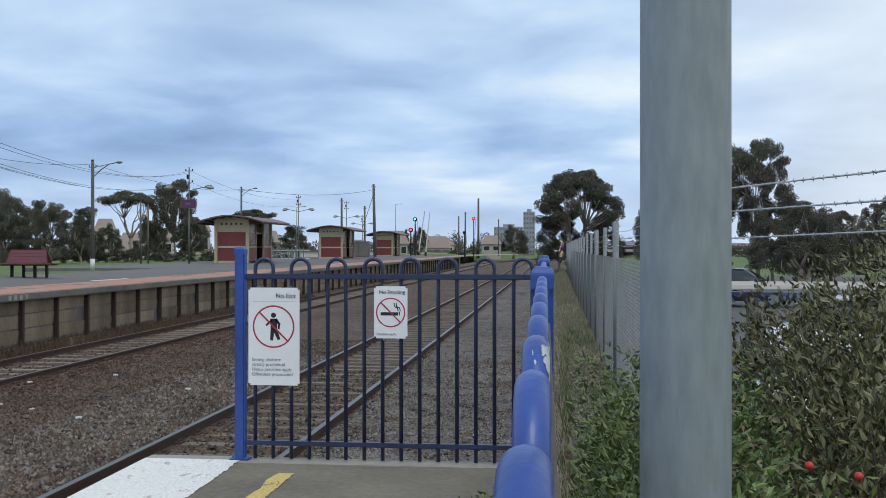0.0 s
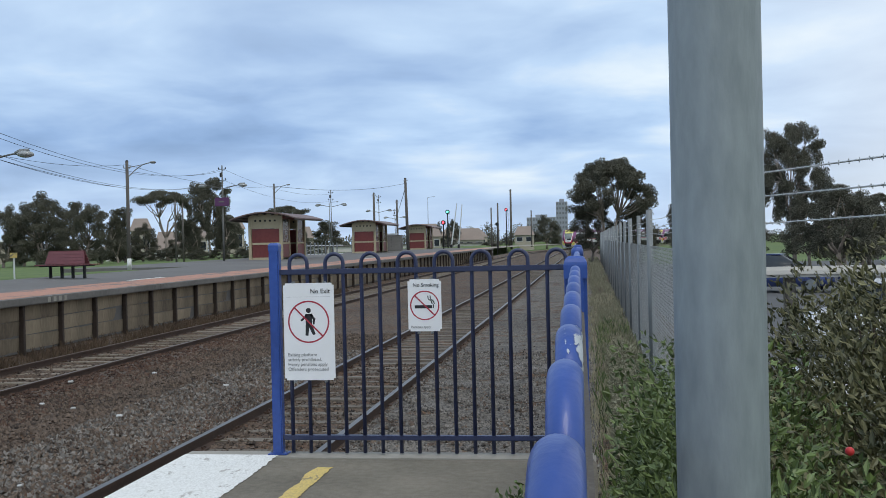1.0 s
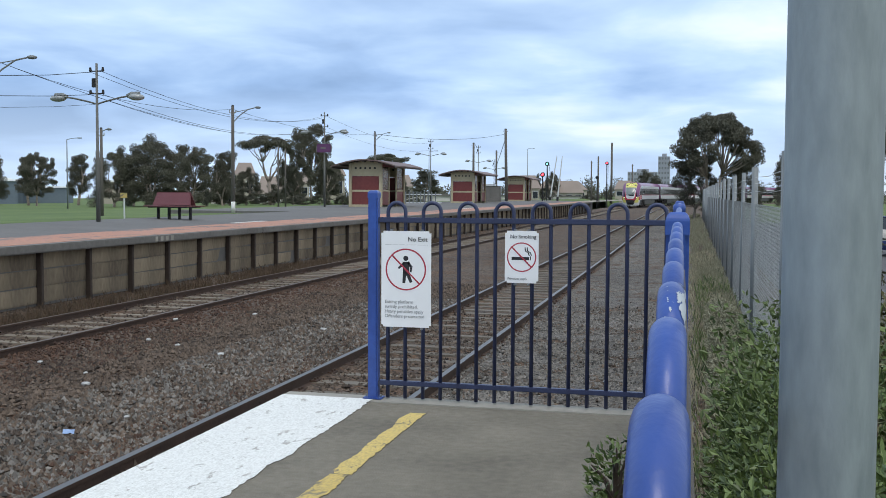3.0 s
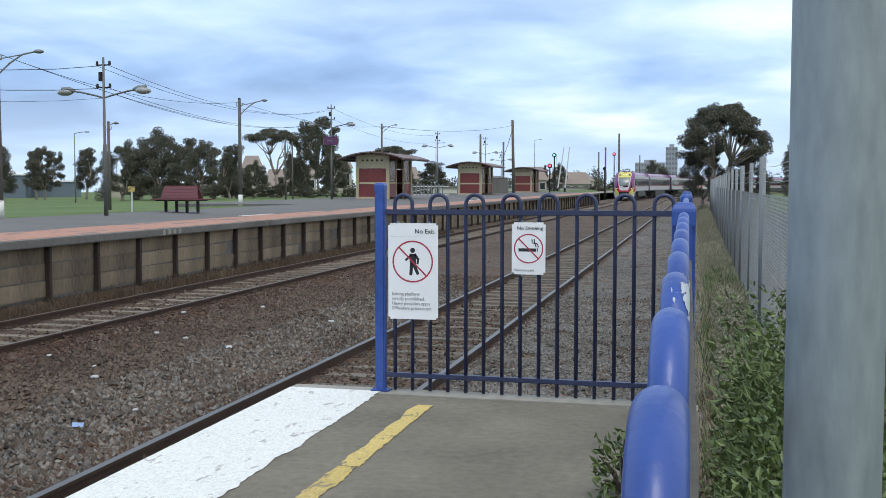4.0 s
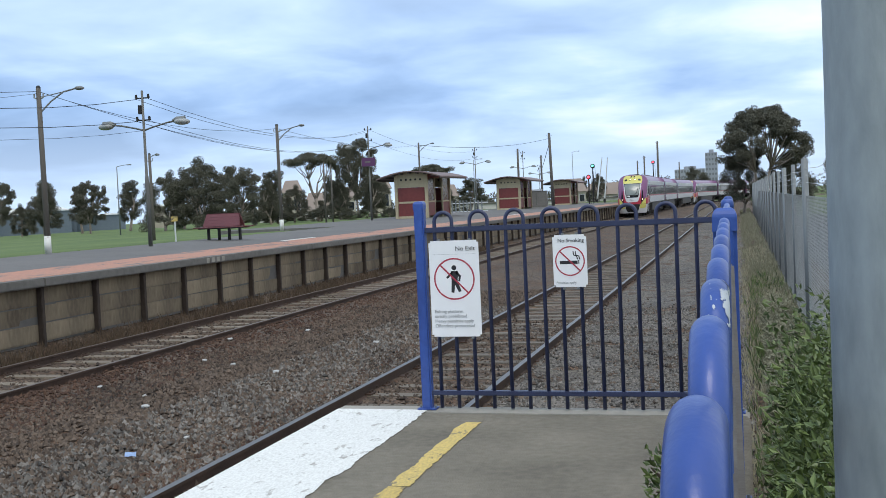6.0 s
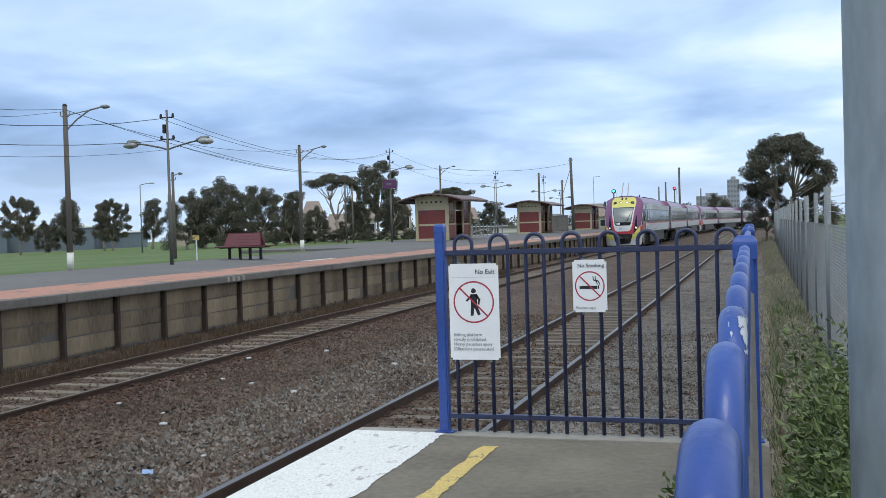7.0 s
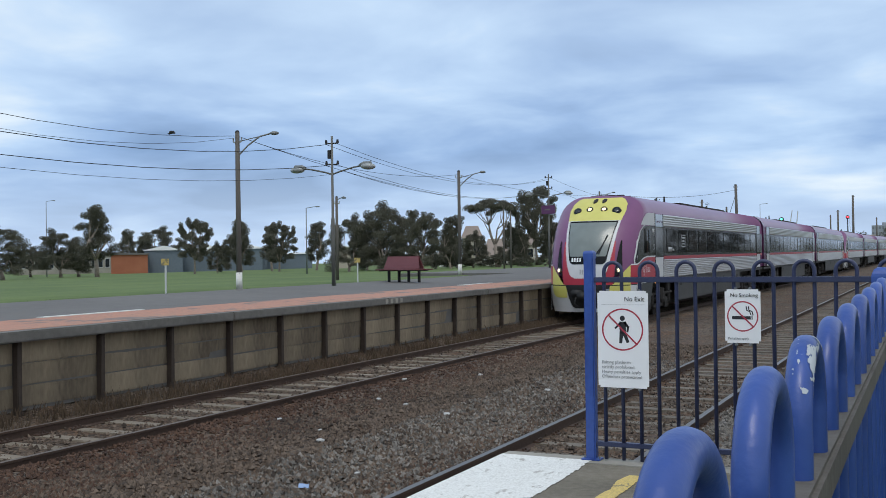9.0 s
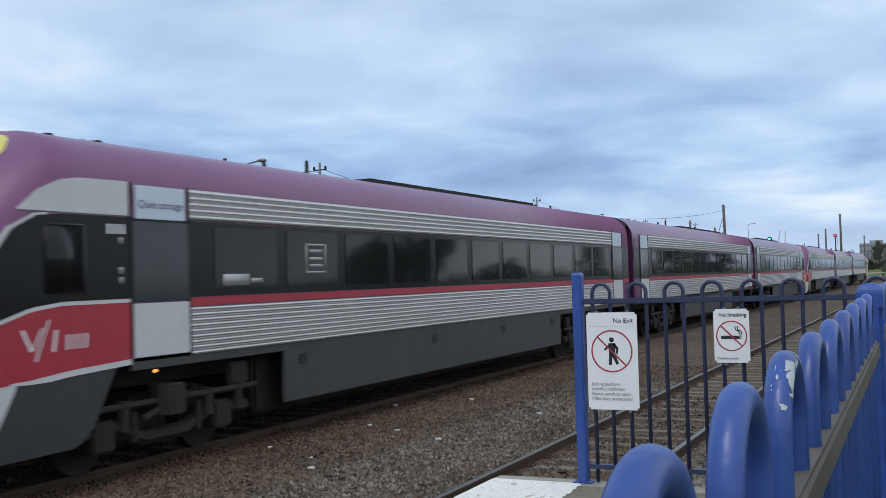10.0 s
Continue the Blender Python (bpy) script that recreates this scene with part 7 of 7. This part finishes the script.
building('pale rendered house among the gum trees', (-55.77, 115.2), (-53.36, 116.34), -0.35, 1.29, 8, 'palewall', 'tile_roof', 'gable', 2)
building('pale rendered house among the gum trees', (-50.77, 117.49), (-47.96, 118.66), -0.41, 1.37, 8, 'palewall', 'tile_roof', 'gable', 2)
building('low tile-roofed house far down the line', (-36.79, 257.38), (-24.45, 258.84), -0.64, 2.79, 9, 'sandwall', 'tile_roof', 'gable', 4)
tower('grey concrete tower block far down the line', -11.79, 419.8, 4.5, 8, 17, 9, 4)
tower('broad grey apartment block far down the line', -25.79, 459.24, 12.6, 8, 11.8, 5, 10)
tower('grey concrete block behind the gum tree', 29.69, 328.63, 3.4, 8, 13.4, 8, 4)


sheet("yard", [-24, -20, -14.5], [129.2, 150, 190, 240], lambda x, y: 0.02 if x > -23 else 0.0, M["yard"], bend, label="pale gravel yard beyond the platform end", category="yard")


# ---- car park beyond the chain-link fence ----
sheet("car_park", [2.0, 6, 12, 24, 45], [6, 10, 20, 30, 45, 85], lambda x, y: -0.93, M["road"], label="grey asphalt car park beyond the fence", category="car park")


def parked_car(x, y, turn, paint, label):
    c = thing("parked_car", label, "car", pose(x, y, -0.93, 0, 0, turn), group="parked cars")
    L, W = 4.3, 0.86
    bm = B()
    rows = []
    low = [(0, 0.35, 0.62, 0.70), (0.15, 0.26, 0.72, 0.80), (0.9, 0.24, 0.84, 0.86), (1.35, 0.24, 0.92, 0.86), (2.2, 0.24, 0.94, 0.86), (3.2, 0.24, 0.95, 0.86), (3.9, 0.26, 0.96, 0.84), (4.25, 0.3, 0.88, 0.76), (4.3, 0.4, 0.7, 0.7)]
    for yy, z0, z1, w in low:
        rows.append([bm.verts.new(p) for p in ((-w, yy, z0), (-w - 0.03, yy, (z0 + z1) / 2), (-w + 0.04, yy, z1), (w - 0.04, yy, z1), (w + 0.03, yy, (z0 + z1) / 2), (w, yy, z0))])
    for a, b in zip(rows, rows[1:]):
        for i in range(6):
            bm.faces.new((a[i], a[(i + 1) % 6], b[(i + 1) % 6], b[i]))
    bm.faces.new(rows[0])
    bm.faces.new(rows[-1][::-1])
    part("body", bm, M[paint], c, smooth=True)
    bm = B()
    rows = []
    for yy, z, w in ((1.15, 0.9, 0.76), (1.85, 1.36, 0.60), (2.6, 1.42, 0.6), (3.3, 1.36, 0.58), (3.95, 0.92, 0.7)):
        rows.append([bm.verts.new(p) for p in ((-0.78, yy, 0.88), (-w, yy, z), (w, yy, z), (0.78, yy, 0.88))])
    for a, b in zip(rows, rows[1:]):
        for i in range(3):
            bm.faces.new((a[i], a[i + 1], b[i + 1], b[i]))
    cab = part("cabin_glass", bm, M["win"], c, smooth=True)
    part("roof_skin", box(B(), -0.58, 0.58, 1.9, 3.3, 1.395, 1.44, 0.02), M[paint], cab)
    for s in (-1, 1):
        for yy in (0.8, 3.5):
            w = part("wheel", tube(B(), [(s * 0.68, yy, 0.31), (s * 0.88, yy, 0.31)], 0.31, 20), M["black"], c)
            part("rim", tube(B(), [(s * 0.885, yy, 0.31), (s * 0.89, yy, 0.31)], 0.2, 14), M["galv"], w)
        part("headlight", box(B(), s * 0.6 - 0.14, s * 0.6 + 0.14, -0.02, 0.1, 0.55, 0.68, 0.03), M["lampglass"], c)
        part("mirror", box(B(), s * 0.92 - 0.06, s * 0.92 + 0.06, 1.35, 1.45, 0.92, 1.04, 0.02), M[paint], c)


parked_car(2.15, 11.2, -85, "car_white", "white parked car half hidden by shrubs")
parked_car(7.6, 16.6, 80, "car_white", "white parked car beyond the barrier rail")
parked_car(9.0, 40, 70, "car_blue", "blue parked car at the far side of the car park")


def barrier_rail():
    r = thing("barrier_rail", "pale weathered barrier rail along the car park", "barrier")
    part("beam", box(B(), 2.2, 9.0, 13.9, 14.05, 0.70, 0.84, 0.04), M["palewall"], r)
    for k in range(5):
        x = 2.6 + 1.5 * k
        part("post", box(B(), x - 0.07, x + 0.07, 14.05, 14.2, -0.95, 0.85, 0.02), M["timber"], r)


barrier_rail()

# ---- litter on the ballast ----
rr = random.Random(12)
for x, y in ((-7.44, 14.1), (-6.95, 10.9), (-6.4, 13.4), (-7.4, 11.6), (-5.6, 9.5), (-8.2, 14.6), (-8.6, 12.4), (-6.0, 16.5), (-7.9, 18.0), (-9.0, 17.0), (-2.0, 9.6), (-1.2, 11.3), (-1.0, 13.0)):
    s = rr.uniform(0.03, 0.06)
    bm = ball(B(), (0, 0, 0), s, 7, 5, 0.5)
    for v in bm.verts:
        v.co *= 1 + 0.35 * noise.noise(v.co * 30 + Vector((x, y, 0)))
    o = mesh_object("pale_stone", bm, M["litter"])
    o.matrix_basis = pose(x, y, bed_height(x, y) + 0.035)
    tagged(o, "pale loose stone lying on the dark ballast", "stone", "pale stones on the ballast")
bm = B()
rows = [[bm.verts.new((0.035 * i, 0.03 * j, 0.02 * noise.noise((i * 0.9, j * 0.9, 4)))) for i in range(4)] for j in range(4)]
for a, b in zip(rows, rows[1:]):
    for i in range(3):
        bm.faces.new((a[i], a[i + 1], b[i + 1], b[i]))
o = mesh_object("plastic_wrapper", bm, M["litter_blue"])
o.matrix_basis = pose(-5.75, 8.6, bed_height(-5.75, 8.6) + 0.045, 14, 6, 30)
tagged(o, "crumpled pale blue wrapper lying on the ballast", "litter")


motions()
